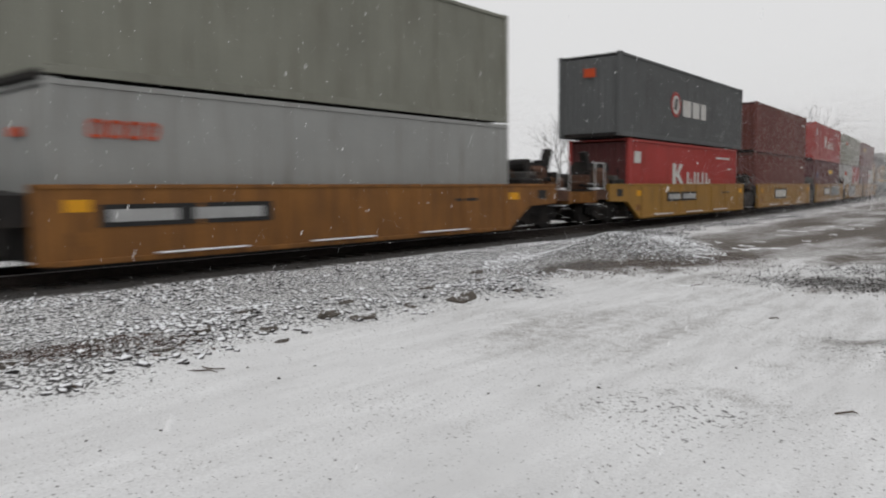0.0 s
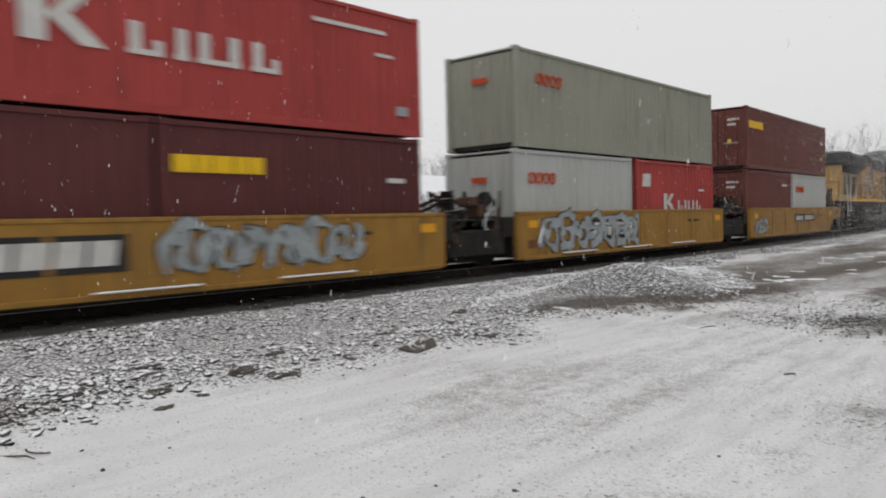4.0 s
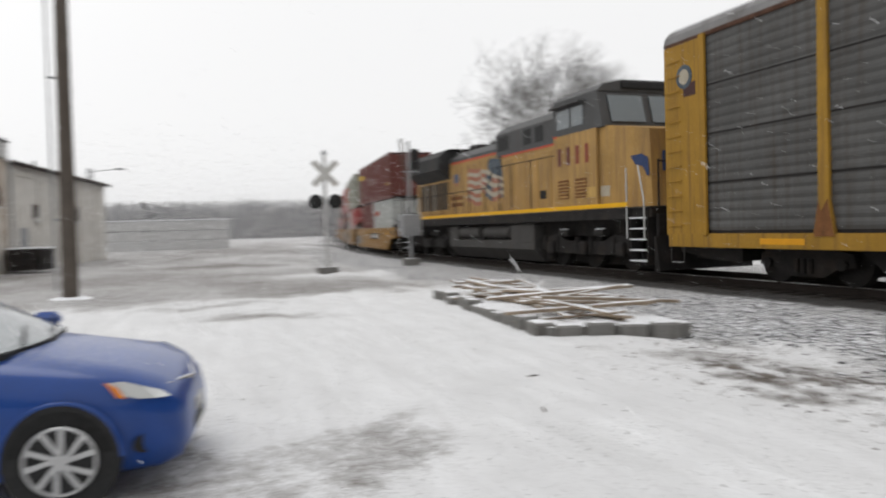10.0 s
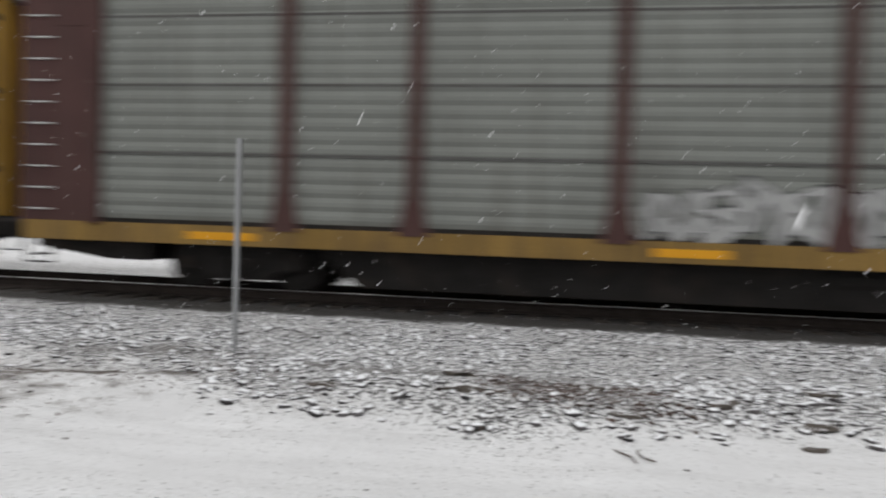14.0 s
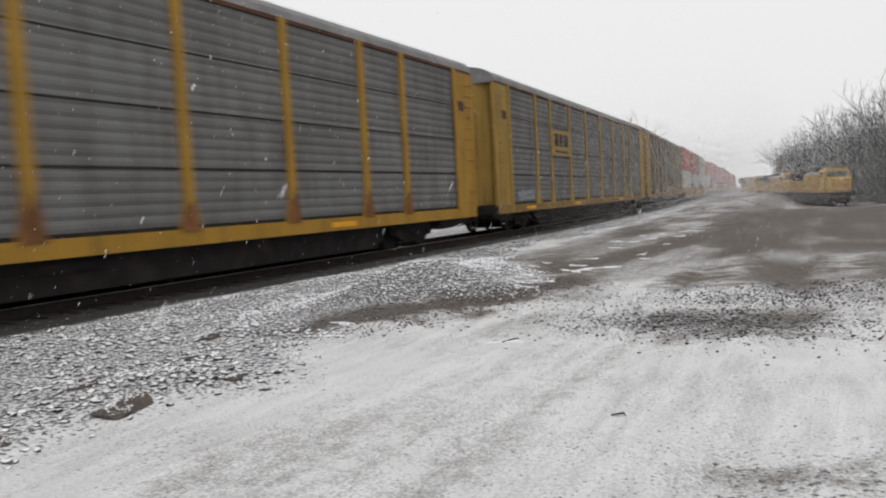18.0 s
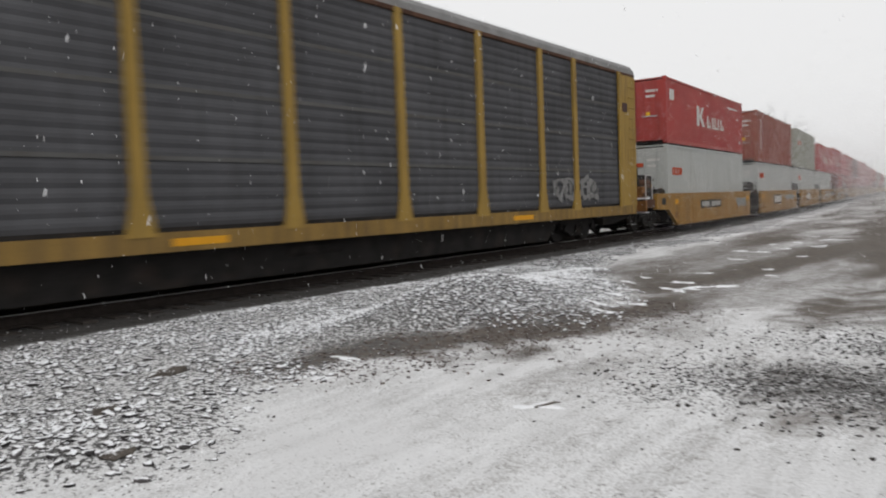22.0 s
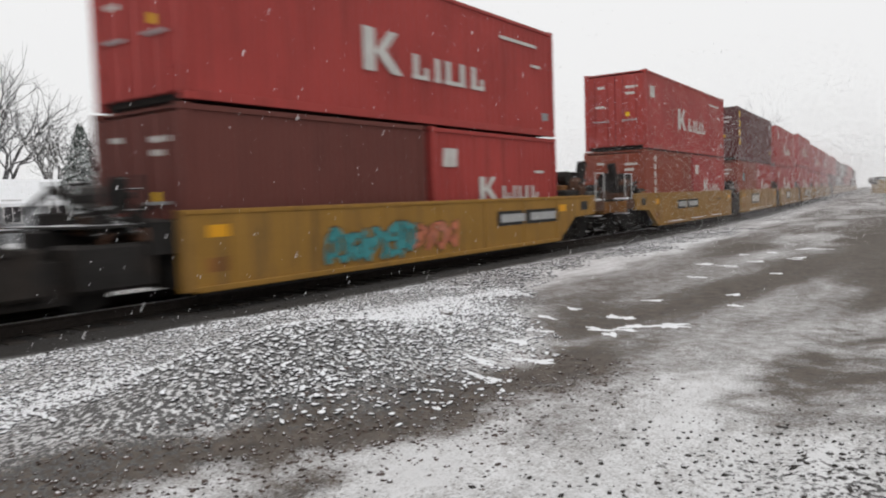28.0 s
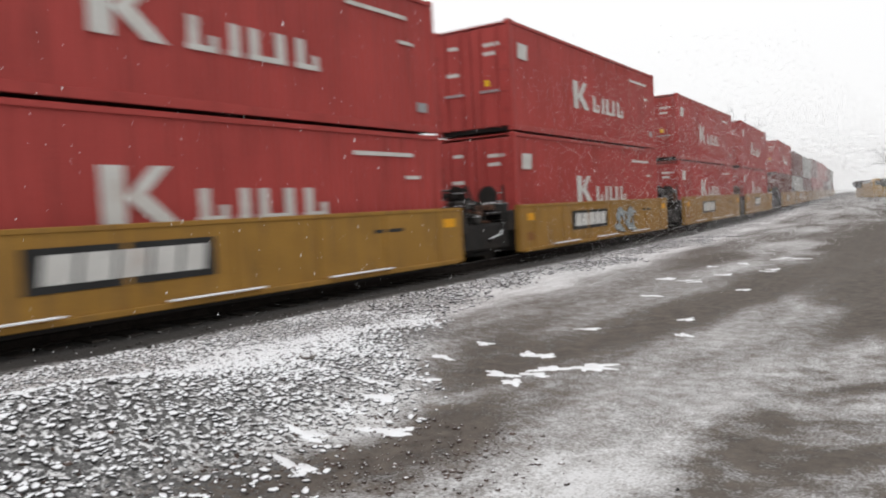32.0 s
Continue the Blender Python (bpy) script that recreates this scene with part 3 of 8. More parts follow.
me = bpy.data.meshes.new("ground")
me.vertices.add(nx * ny)
me.vertices.foreach_set("co", np.stack([XX, YY, ZZ], -1).ravel())
me.loops.add(quads.size)
me.loops.foreach_set("vertex_index", quads.ravel())
me.polygons.add(len(quads))
me.polygons.foreach_set("loop_start", np.arange(0, quads.size, 4))
me.polygons.foreach_set("loop_total", np.full(len(quads), 4))
me.polygons.foreach_set("use_smooth", np.full(len(quads), True))
me.update(calc_edges=True)

# how much of the ground is gravel and how much bare earth shows
XX = np.where(np.abs(YY) > 18, XX - track_xs(np.clip(YY, -400, 400)) * smooth(9, 4, XX), XX)
edge = ballast_edge(YY) + 0.9 * (layered(XX * 0.8, YY * 0.8, 5) - 0.5)
gravel = smooth(0.5, -0.6, XX - edge) * smooth(-9, -6, XX) * 0.82
gravel = np.maximum(gravel, 0.98 * smooth(0.04, 0.2, heap(XX, YY)))
gravel = np.maximum(gravel, 1.1 * np.exp(-(((XX - 10.6) / 1.6) ** 2) - ((YY - 12.6) / 0.95) ** 2))
gravel = np.maximum(gravel, 0.48 * np.exp(-(((XX - 11.1) / 0.9) ** 2) - ((YY - 4.75) / 0.6) ** 2))
gravel = np.maximum(gravel, 0.5 * np.exp(-(((XX - 11.8) / 0.9) ** 2) - ((YY - 7.7) / 0.8) ** 2))
gravel = np.maximum(gravel, 0.75 * np.exp(-(((XX - 11.6) / 1.6) ** 2) - ((YY - 14.6) / 0.9) ** 2))
gravel = np.maximum(gravel, 0.6 * np.exp(-(((XX - 9.4) / 0.8) ** 2) - ((YY - 11.8) / 0.7) ** 2))
bands = layered(XX * 0.9, YY * 0.22, 31)
streaks = layered(XX * 1.5, YY * 0.13, 71, 3)
blots = layered(XX * 0.35, YY * 0.3, 81, 4)
# uneven edges between snow and bare ground
TRUE_X, TRUE_Y = XX, YY
XX = XX + 1.5 * (layered(TRUE_X * 0.9, TRUE_Y * 0.6, 91, 5) - 0.5) * smooth(3, 5, TRUE_X)
YY = YY + 5.0 * (layered(TRUE_X * 0.7, TRUE_Y * 0.45, 101, 5) - 0.5) * smooth(3, 5, TRUE_X)
earth = 1.1 * np.exp(-(((XX - 6.6 - 0.48 * (YY - 11.6) + 0.055 * (YY - 11.6) ** 2) / (0.55 + 0.06 * (YY - 11))) ** 2)) * smooth(10.2, 11.4, YY) * smooth(24, 15, YY)
earth = np.maximum(earth, np.exp(-(((XX - 6.5) / 1.0) ** 2) - ((YY - 11.5) / 0.8) ** 2) * 1.15)
verge = smooth(4.0, 5.4, XX + 0.02 * YY) * smooth(15.5, 19, YY) * (0.68 + 0.9 * (bands - 0.42))
verge = np.maximum(verge, smooth(6.6, 7.6, XX) * smooth(13.5, 16.5, YY) * (0.80 + 1.3 * (bands - 0.5)))
verge = np.maximum(verge, smooth(9.0, 10.5, XX) * smooth(15, 25, YY + 8 * (blots - 0.5)) * (0.85 + 0.5 * (bands - 0.45)))
earth = np.maximum(earth, verge)
# a whiter streak down the lane between the bare strips, and grey wheel lines
white = np.exp(-(((XX - 8.5 - 0.06 * (YY - 12)) / 0.38) ** 2)) * smooth(9, 11, YY) * smooth(18, 15, YY)
earth = earth * (1 - 0.75 * white)
earth = np.maximum(earth, 1.15 * np.exp(-(((XX - 10.2) / 1.1) ** 2) - ((YY - 16.8) / 1.6) ** 2) * (0.7 + 0.8 * (streaks - 0.3)))
earth = np.maximum(earth, 1.0 * np.exp(-(((XX - 10.9) / 1.7) ** 2) - ((YY - 12.8) / 0.75) ** 2) * (0.75 + 0.6 * (streaks - 0.4)))
earth = np.maximum(earth, smooth(7.2, 8.6, XX + 0.05 * (YY - 20)) * smooth(17, 27, YY + 9 * (blots - 0.5)) * smooth(70, 45, YY) * (0.95 + 0.5 * (streaks - 0.4)))
earth = np.maximum(earth, smooth(7.4, 8.6, XX) * smooth(3, 8, YY) * smooth(20, 16, YY) * (0.30 + 0.34 * smooth(12, 14.5, YY) + 0.9 * (streaks - 0.5) + 0.7 * (blots - 0.5)))
earth = np.maximum(earth, 0.72 * np.exp(-(((XX - 11.2) / 1.3) ** 2) - ((YY - 11.6) / 0.8) ** 2))
earth = np.maximum(earth, (0.35 + 0.6 * streaks) * np.exp(-(((XX - 6.6) / 1.3) ** 2) - ((YY + 3.2) / 1.0) ** 2))
earth = np.maximum(earth, 0.5 * np.exp(-(((XX - 6.9) / 0.7) ** 2) - ((YY - 1.6) / 1.6) ** 2))
for cx, cy, rx, ry, amount in ((10.9, -10.6, 1.5, 1.6, 0.72), (11.6, -13.4, 2.2, 0.9, 0.6), (13.4, -20.5, 3.6, 1.6, 0.7), (10.5, -24.5, 5.0, 3.0, 0.75), (10.5, -33, 7.0, 6.0, 0.8), (12.3, -1.2, 1.0, 0.7, 0.75), (11.2, -1.7, 0.9, 0.5, 0.65), (5.5, -1.4, 1.0, 0.9, 0.55)):
    earth = np.maximum(earth, amount * np.exp(-(((XX - cx) / rx) ** 2) - ((YY - cy) / ry) ** 2))
earth = np.maximum(earth, 0.62 * smooth(-12, -16, YY) * smooth(3, 6, XX) * (0.5 + layered(XX * 0.25, YY * 0.12, 41)))
earth = np.maximum(earth, 0.5 * np.exp(-(((XX - 11.1) / 0.9) ** 2) - ((YY - 4.75) / 0.5) ** 2))
earth = np.maximum(earth, 0.66 * np.exp(-(((XX - 11.8) / 0.9) ** 2) - ((YY - 7.7) / 0.8) ** 2))
earth = np.maximum(earth, 0.68 * np.exp(-(((XX - 5.55 - 0.02 * YY) / 0.38) ** 2)) * smooth(-5, -3, YY) * smooth(6, 3, YY))
earth = np.maximum(earth, 0.35 * np.exp(-(((XX - 11.6) / 1.0) ** 2) - ((YY - 0.4) / 0.6) ** 2))
XX, YY = TRUE_X, TRUE_Y
# no snow under the train: part of its shade put into the ground colour
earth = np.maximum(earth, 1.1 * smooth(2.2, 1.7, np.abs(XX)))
ragged = 0.75 + 1.0 * (layered(XX * 3, YY * 3, 111, 4) - 0.45)
earth = np.maximum(earth, 1.0 * ragged * np.exp(-(((XX - 6.25 - 0.25 * (YY - 3.0)) / 0.6) ** 2) - ((YY - 3.0) / 0.9) ** 2))
crumbled = 0.55 + 2.2 * (layered(XX * 5, YY * 5, 161, 4) - 0.42)
earth = np.maximum(earth, 0.95 * crumbled * np.exp(-(((XX - 6.2) / 0.36) ** 2) - ((YY + 1.3) / 1.8) ** 2))
earth = np.maximum(earth, 0.85 * crumbled * np.exp(-(((XX - 7.0 - 0.12 * (YY + 2)) / 1.0) ** 2) - ((YY + 2.2) / 2.2) ** 2))
earth = np.maximum(earth, 0.95 * ragged * smooth(8.7, 9.6, XX) * smooth(13.5, 16, YY) * smooth(22, 19, YY))
speckled = np.exp(-(((XX - 10.7) / 1.3) ** 2) - ((YY - 14.1) / 0.7) ** 2)
earth = earth * (1 - 0.7 * speckled)
gravel = np.maximum(gravel, 0.8 * speckled)
bank = np.exp(-(((XX - 6.6) / 2.4) ** 2) - ((YY + 22.3) / 0.7) ** 2)
earth = earth * (1 - 0.95 * bank)
earth = np.where(XX < -8, 0.30 + 0.3 * (layered(XX * 0.1, YY * 0.1, 51) - 0.5), earth)
worn = 0.55 + 0.45 * smooth(3.5, 7.5, YY) + 0.2 * smooth(10, 14, YY) + 0.35 * smooth(-14, -18, YY)
# ragged strip along the track where the train's shade is painted on
train_shade = smooth(2.45, 2.0, np.abs(XX) + 0.35 * (layered(XX * 1.5, YY * 1.5, 121, 3) - 0.5))
for name, values in (("gravel", gravel), ("earth", earth), ("worn", worn), ("train_shade", train_shade)):
    me.attributes.new(name, "FLOAT", "POINT").data.foreach_set("value", np.clip(values, 0, 1.2).astype(np.float32).ravel())


def ground_material():
    m = bpy.data.materials.new("snowy_ground")
    m.use_nodes = True
    n, l = m.node_tree.nodes, m.node_tree.links
    bsdf = n["Principled BSDF"]
    bsdf.inputs["Roughness"].default_value = 0.92
    tex = n.new("ShaderNodeTexCoord")

    def noise_node(scale, detail=5.0, rough=0.6):
        t = n.new("ShaderNodeTexNoise")
        t.inputs["Scale"].default_value, t.inputs["Detail"].default_value, t.inputs["Roughness"].default_value = scale, detail, rough
        l.new(tex.outputs["Object"], t.inputs["Vector"])
        return t.outputs["Fac"]

    def maths(op, a, b=None, c=None):
        k = n.new("ShaderNodeMath")
        k.operation = op
        for i, v in enumerate((a, b, c)):
            if v is None:
                continue
            if isinstance(v, (int, float)):
                k.inputs[i].default_value = v
            else:
                l.new(v, k.inputs[i])
        return k.outputs[0]

    def ranged(v, a, b, lo=0.0, hi=1.0):
        k = n.new("ShaderNodeMapRange")
        for i, w in enumerate((a, b, lo, hi)):
            k.inputs[i + 1].default_value = w
        l.new(v, k.inputs[0])
        return k.outputs[0]

    def mixed(f, a, b):
        k = n.new("ShaderNodeMix")
        k.data_type = "RGBA"
        l.new(f, k.inputs[0])
        for i, v in ((6, a), (7, b)):
            if isinstance(v, tuple):
                k.inputs[i].default_value = (*v, 1)
            else:
                l.new(v, k.inputs[i])
        return k.outputs[2]

    def attr(name):
        a = n.new("ShaderNodeAttribute")
        a.attribute_name = name
        return a.outputs["Fac"]

    grain, mid, broad = noise_node(45, 6, 0.7), noise_node(7), noise_node(0.9)
    speck = noise_node(24, 4, 0.55)
    snow = mixed(ranged(broad, 0.3, 0.7), (0.62, 0.62, 0.625), (0.82, 0.825, 0.835))
    dirt = mixed(ranged(mid, 0.3, 0.7), (0.047, 0.040, 0.034), (0.135, 0.112, 0.093))
    pebbles = mixed(ranged(grain, 0.35, 0.65), (0.03, 0.029, 0.029), (0.16, 0.157, 0.155))
    stony = ranged(maths("MULTIPLY_ADD", attr("gravel"), 0.26, speck), 0.67, 0.75)
    bare = ranged(maths("MULTIPLY_ADD", attr("earth"), 0.62, maths("ADD", maths("MULTIPLY", mid, 0.45), maths("MULTIPLY", grain, 0.65))), 0.76, 1.10)
    stretch = n.new("ShaderNodeMapping")
    stretch.inputs["Scale"].default_value = (3.2, 0.5, 1.0)
    stretch.inputs["Rotation"].default_value = (0, 0, 0.06)
    l.new(tex.outputs["Object"], stretch.inputs[0])
    lines = n.new("ShaderNodeTexNoise")
    lines.inputs["Scale"].default_value, lines.inputs["Detail"].default_value, lines.inputs["Roughness"].default_value = 1.6, 6.0, 0.65
    l.new(stretch.outputs[0], lines.inputs["Vector"])
    thin = ranged(maths("ADD", maths("MULTIPLY", broad, 0.4), maths("ADD", maths("MULTIPLY", lines.outputs["Fac"], 0.36), maths("MULTIPLY", grain, 0.56))), 0.60, 0.84, 0.0, 0.68)
    col = mixed(maths("MULTIPLY", thin, attr("worn")), snow, (0.22, 0.21, 0.202))
    pepper = maths("MULTIPLY", ranged(maths("MULTIPLY_ADD", broad, 0.18, noise_node(33, 3, 0.5)), 0.73, 0.80), 0.75)
    col = mixed(pepper, col, (0.07, 0.064, 0.06))
    col = mixed(bare, col, dirt)
    col = mixed(stony, col, pebbles)
    # near-black colour standing in for shade beneath the train
    col = mixed(attr("train_shade"), col, mixed(ranged(grain, 0.35, 0.65), (0.012, 0.011, 0.010), (0.042, 0.037, 0.034)))
    l.new(col, bsdf.inputs["Base Color"])
    b = n.new("ShaderNodeBump")
    b.inputs["Strength"].default_value, b.inputs["Distance"].default_value = 0.5, 0.03
    l.new(maths("ADD", grain, maths("MULTIPLY", mid, 1.5)), b.inputs["Height"])
    l.new(b.outputs[0], bsdf.inputs["Normal"])
    return m


me.materials.append(ground_material())
tagged(new("ground", me), "snow-dusted gravel lane and ballast with bare brown earth", "ground", kind="structure")


# ---- railway track ----
track = thing("railway_track", "single main line of worn steel rails on dark ties", "railway track", kind="structure")
HEAD = [(-0.037, 0.0), (0.037, 0.0), (0.037, -0.03), (0.009, -0.045), (0.009, -0.135), (0.075, -0.155), (0.075, -0.17), (-0.075, -0.17), (-0.075, -0.155), (-0.009, -0.135), (-0.009, -0.045), (-0.037, -0.03)]
def swept(profile, ys):
    """A profile of (x, z) carried along the track."""
    g = Geo()
    n = len(profile)
    v = [(track_x(y) + x, y, z) for y in ys for x, z in profile]
    f = [(k * n + i, k * n + (i + 1) % n, (k + 1) * n + (i + 1) % n, (k + 1) * n + i) for k in range(len(ys) - 1) for i in range(n)]
    return g.add(v, f)


RUN = [-300, -150, -100] + list(range(-80, -18, 4)) + [0, 16] + list(range(20, 84, 4)) + [100, 150, 300, 500]
for side in (-1, 1):
    web = part("rail", swept([(side * 0.7545 + x, z - 0.004) for x, z in HEAD], RUN), M["rail_side"], track, "rusty steel rail")
    part("railhead", swept([(side * 0.7545 - 0.033, -0.012), (side * 0.7545 + 0.033, -0.012), (side * 0.7545 + 0.033, 0.0), (side * 0.7545 - 0.033, 0.0)], RUN), M["rail"], web, "polished running surface")


def tie_mesh():
    return Geo().box(-1.3, 1.3, -0.115, 0.115, -0.34, -0.165, 0.015).mesh("tie", M["tie"])


rng = random.Random(4)
for i in range(150):
    ob = part("tie", shared("tie", tie_mesh), None, track)
    ob.matrix_basis = pose(track_x(-30 + i * 0.5) + rng.uniform(-0.04, 0.04), -30 + i * 0.5, rng.uniform(-0.012, 0.006), 0, 0, rng.uniform(-1, 1))
far_ties = Geo()
for i in range(240):
    y = (-31 - i * 0.5) if i < 100 else (45 + (i - 100) * 0.5)
    far_ties.box(track_x(y) - 1.3, track_x(y) + 1.3, y - 0.115, y + 0.115, -0.34, -0.168)
tagged(part("far_ties", far_ties, M["tie"], track), kind="stuff")


# ---- stones ----
def stones(name, x, y, z, size, material, label, category, seed, squash=0.6):
    """Many angular stones in one mesh, from a dented octahedron cut to 18 faces."""
    rs = np.random.RandomState(seed)
    phi = (1 + 5**0.5) / 2
    base = np.array([(-1, phi, 0), (1, phi, 0), (-1, -phi, 0), (1, -phi, 0), (0, -1, phi), (0, 1, phi), (0, -1, -phi), (0, 1, -phi), (phi, 0, -1), (phi, 0, 1), (-phi, 0, -1), (-phi, 0, 1)]) / 1.9
    tri = np.array([(0, 11, 5), (0, 5, 1), (0, 1, 7), (0, 7, 10), (0, 10, 11), (1, 5, 9), (5, 11, 4), (11, 10, 2), (10, 7, 6), (7, 1, 8), (3, 9, 4), (3, 4, 2), (3, 2, 6), (3, 6, 8), (3, 8, 9), (4, 9, 5), (2, 4, 11), (6, 2, 10), (8, 6, 7), (9, 8, 1)])
    count = len(x)
    p = base[None] * rs.uniform(0.6, 1.15, (count, 12, 1)) * size[:, None, None]
    p = p * np.stack([rs.uniform(0.7, 1.4, count), rs.uniform(0.7, 1.4, count), np.full(count, squash)], -1)[:, None]
    a, tilt = rs.uniform(0, 6.28, count), rs.uniform(-0.5, 0.5, count)
    c, s = np.cos(a)[:, None], np.sin(a)[:, None]
    px, py, pz = p[..., 0], p[..., 1], p[..., 2]
    pz, px = pz + px * np.sin(tilt)[:, None], px * np.cos(tilt)[:, None]
    p = np.stack([px * c - py * s + x[:, None], px * s + py * c + y[:, None], pz + z[:, None]], -1).reshape(-1, 3)
    f = (tri[None] + 12 * np.arange(count)[:, None, None]).reshape(-1, 3)
    sm = bpy.data.meshes.new(name)
    sm.vertices.add(len(p))
    sm.vertices.foreach_set("co", p.ravel())
    sm.loops.add(f.size)
    sm.loops.foreach_set("vertex_index", f.ravel())
    sm.polygons.add(len(f))
    sm.polygons.foreach_set("loop_start", np.arange(0, f.size, 3))
    sm.polygons.foreach_set("loop_total", np.full(len(f), 3))
    sm.update(calc_edges=True)
    sm.materials.append(material)
    return tagged(new(name, sm), label, category, kind="stuff")


rs = np.random.RandomState(8)


def scatter(count, x0, x1, y0, y1, keep):
    x, y = rs.uniform(x0, x1, count), rs.uniform(y0, y1, count)
    ok = rs.rand(count) < keep(x, y)
    return x[ok], y[ok]


def bare_patch(x, y):
    return 0.6 * np.exp(-((x - 6.25 - 0.25 * (y - 3.0)) / 0.6) ** 4 - ((y - 3.0) / 0.85) ** 4)


def on_ballast(x, y):
    clumps = smooth(0.34, 0.62, layered(x * 0.9, y * 0.9, 61))
    return smooth(0.3, -0.5, x - ballast_edge(y)) * (0.22 + 0.72 * clumps) * (1 - bare_patch(x, y))


sx, sy = scatter(40000, 2.3, 8.2, -9, 11, on_ballast)
stones("ballast_stones", sx, sy, ground_height(sx, sy) - 0.004, 0.014 + 0.046 * rs.rand(len(sx)) ** 2.6, M["stone"], "angular grey ballast stones half buried in snow", "gravel", 1)
sx, sy = scatter(66000, 2.3, 8.6, 11, 21, lambda x, y: on_ballast(x, y) * (0.5 + 0.9 * smooth(0.03, 0.25, heap(x, y))) * smooth(0.75, 0.25, np.exp(-(((x - 6.5) / 1.5) ** 2) - ((y - 12.0) / 1.3) ** 2)))
stones("gravel_heap_stones", sx, sy, ground_height(sx, sy) + 0.004, rs.uniform(0.014, 0.036, len(sx)), M["heap_stone"], "loose grey stones heaped beside the track, snow between them", "gravel", 2)
sx, sy = scatter(11000, 2.3, 7, 21, 42, on_ballast)
stones("far_ballast_stones", sx, sy, ground_height(sx, sy) + 0.004, rs.uniform(0.025, 0.05, len(sx)), M["stone"], "grey ballast shoulder dusted with snow", "gravel", 3)
# stones under the train get the dark gravel colour as painted shade
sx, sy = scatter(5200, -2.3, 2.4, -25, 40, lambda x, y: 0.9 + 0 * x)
stones("track_ballast_stones", sx, sy, np.full(len(sx), -0.2), rs.uniform(0.025, 0.045, len(sx)), M["gravel_dark"], "ballast stones between the ties, dark for the train's shade", "gravel", 4)
sx, sy = scatter(26000, 8.5, 14, 10.5, 17.5, lambda x, y: (0.25 + 1.1 * layered(x * 1.7, y * 1.7, 131, 3)) * np.maximum(np.exp(-(((x - 10.6) / 1.5) ** 2) - ((y - 12.6) / 0.9) ** 2), 0.8 * np.exp(-(((x - 11.2) / 1.6) ** 2) - ((y - 14.3) / 0.8) ** 2)))
stones("verge_gravel", sx, sy, ground_height(sx, sy) + 0.002, 0.006 + 0.017 * rs.rand(len(sx)) ** 2, M["gravel_dark"], "scattered grey gravel showing through thin snow", "gravel", 5)
sx, sy = scatter(16000, 5.4, 9.2, 10.4, 16.5, lambda x, y: np.exp(-((x - 6.6 - 0.48 * (y - 11.6) + 0.055 * (y - 11.6) ** 2) / 0.7) ** 2) * (0.2 + layered(x * 2.2, y * 2.2, 151, 3)))
stones("earth_crumbs", sx, sy, ground_height(sx, sy) + 0.001, 0.006 + 0.02 * rs.rand(len(sx)) ** 2.5, M["crumb"], "crumbled reddish-brown earth and small stones", "gravel", 10)
sx, sy = scatter(9000, 5.2, 7.4, 1.6, 4.4, lambda x, y: bare_patch(x, y) * layered(x * 2.5, y * 2.5, 141, 3) * 0.8)
stones("patch_gravel", sx, sy, ground_height(sx, sy) + 0.002, 0.008 + 0.03 * rs.rand(len(sx)) ** 2, M["crumb"], "brown gravel and earth in a bare patch beside the ballast", "gravel", 9)
sx, sy = scatter(7000, 5.4, 8.4, -4.6, 0.8, lambda x, y: (0.1 + layered(x * 2.2, y * 2.2, 171, 3)) * np.maximum(np.exp(-((x - 6.3) / 0.5) ** 2), 0.5 * np.exp(-(((x - 7.0) / 0.9) ** 2) - ((y + 2.2) / 1.6) ** 2)))
stones("brown_earth_crumbs", sx, sy, ground_height(sx, sy) + 0.001, 0.005 + 0.017 * rs.rand(len(sx)) ** 2.5, M["crumb"], "brown earth crumbs along the foot of the ballast", "gravel", 11)
sx, sy = scatter(900, 6.6, 16, -8, 14, lambda x, y: 0.35 + 0 * x)
stones("lane_pebbles", sx, sy, ground_height(sx, sy), 0.004 + 0.016 * rs.rand(len(sx)) ** 2, M["gravel_dark"], "small dark pebbles strewn over the snowy lane", "gravel", 6)
sx, sy = scatter(400, 5.4, 7.4, 0.2, 5.6, lambda x, y: smooth(0.7, 0.1, np.abs(x - ballast_edge(y) + 0.35)) * layered(x * 1.3, y * 1.3, 67) * 0.8 * (1 - bare_patch(x, y)))
stones("earth_clods", sx, sy, ground_height(sx, sy), rs.uniform(0.03, 0.08, len(sx)), M["stone"], "larger lumps of earth and stone dusted with snow", "clods", 7, 0.5)


# ---- rolling stock ----
def letter_blocks(parent, name, x, y0, z0, widths, height, gap, material, first=1.0, lean=0.0, label=""):
    """A row of plain blocks, one for each sign of a mark, each a mesh of its own on the side at x."""
    y = y0
    for i, w in enumerate(widths):
        h = height * (first if i == 0 else 1.0)
        g = Geo().extrude("x", [(y, z0), (y + w, z0), (y + w + lean * h, z0 + h), (y + lean * h, z0 + h)], x - 0.004, x + 0.006)
        part(name, g, material, parent, label)
        y += w + gap


def blob(parent, name, x, y0, y1, z0, z1, material, seed, label="", lumps=9):
    """An uneven painted patch on a side."""
    r = random.Random(seed)
    top = [(y0 + (y1 - y0) * i / lumps, z1 - (z1 - z0) * r.uniform(0, 0.35)) for i in range(lumps + 1)]
    low = [(y0 + (y1 - y0) * i / lumps, z0 + (z1 - z0) * r.uniform(0, 0.22)) for i in range(lumps, -1, -1)]
    g = Geo()
    n = len(top)
    pts = top + low[::-1]
    v = [(x + d, y, z) for d in (0.0, 0.006) for y, z in pts]
    k = 2 * n
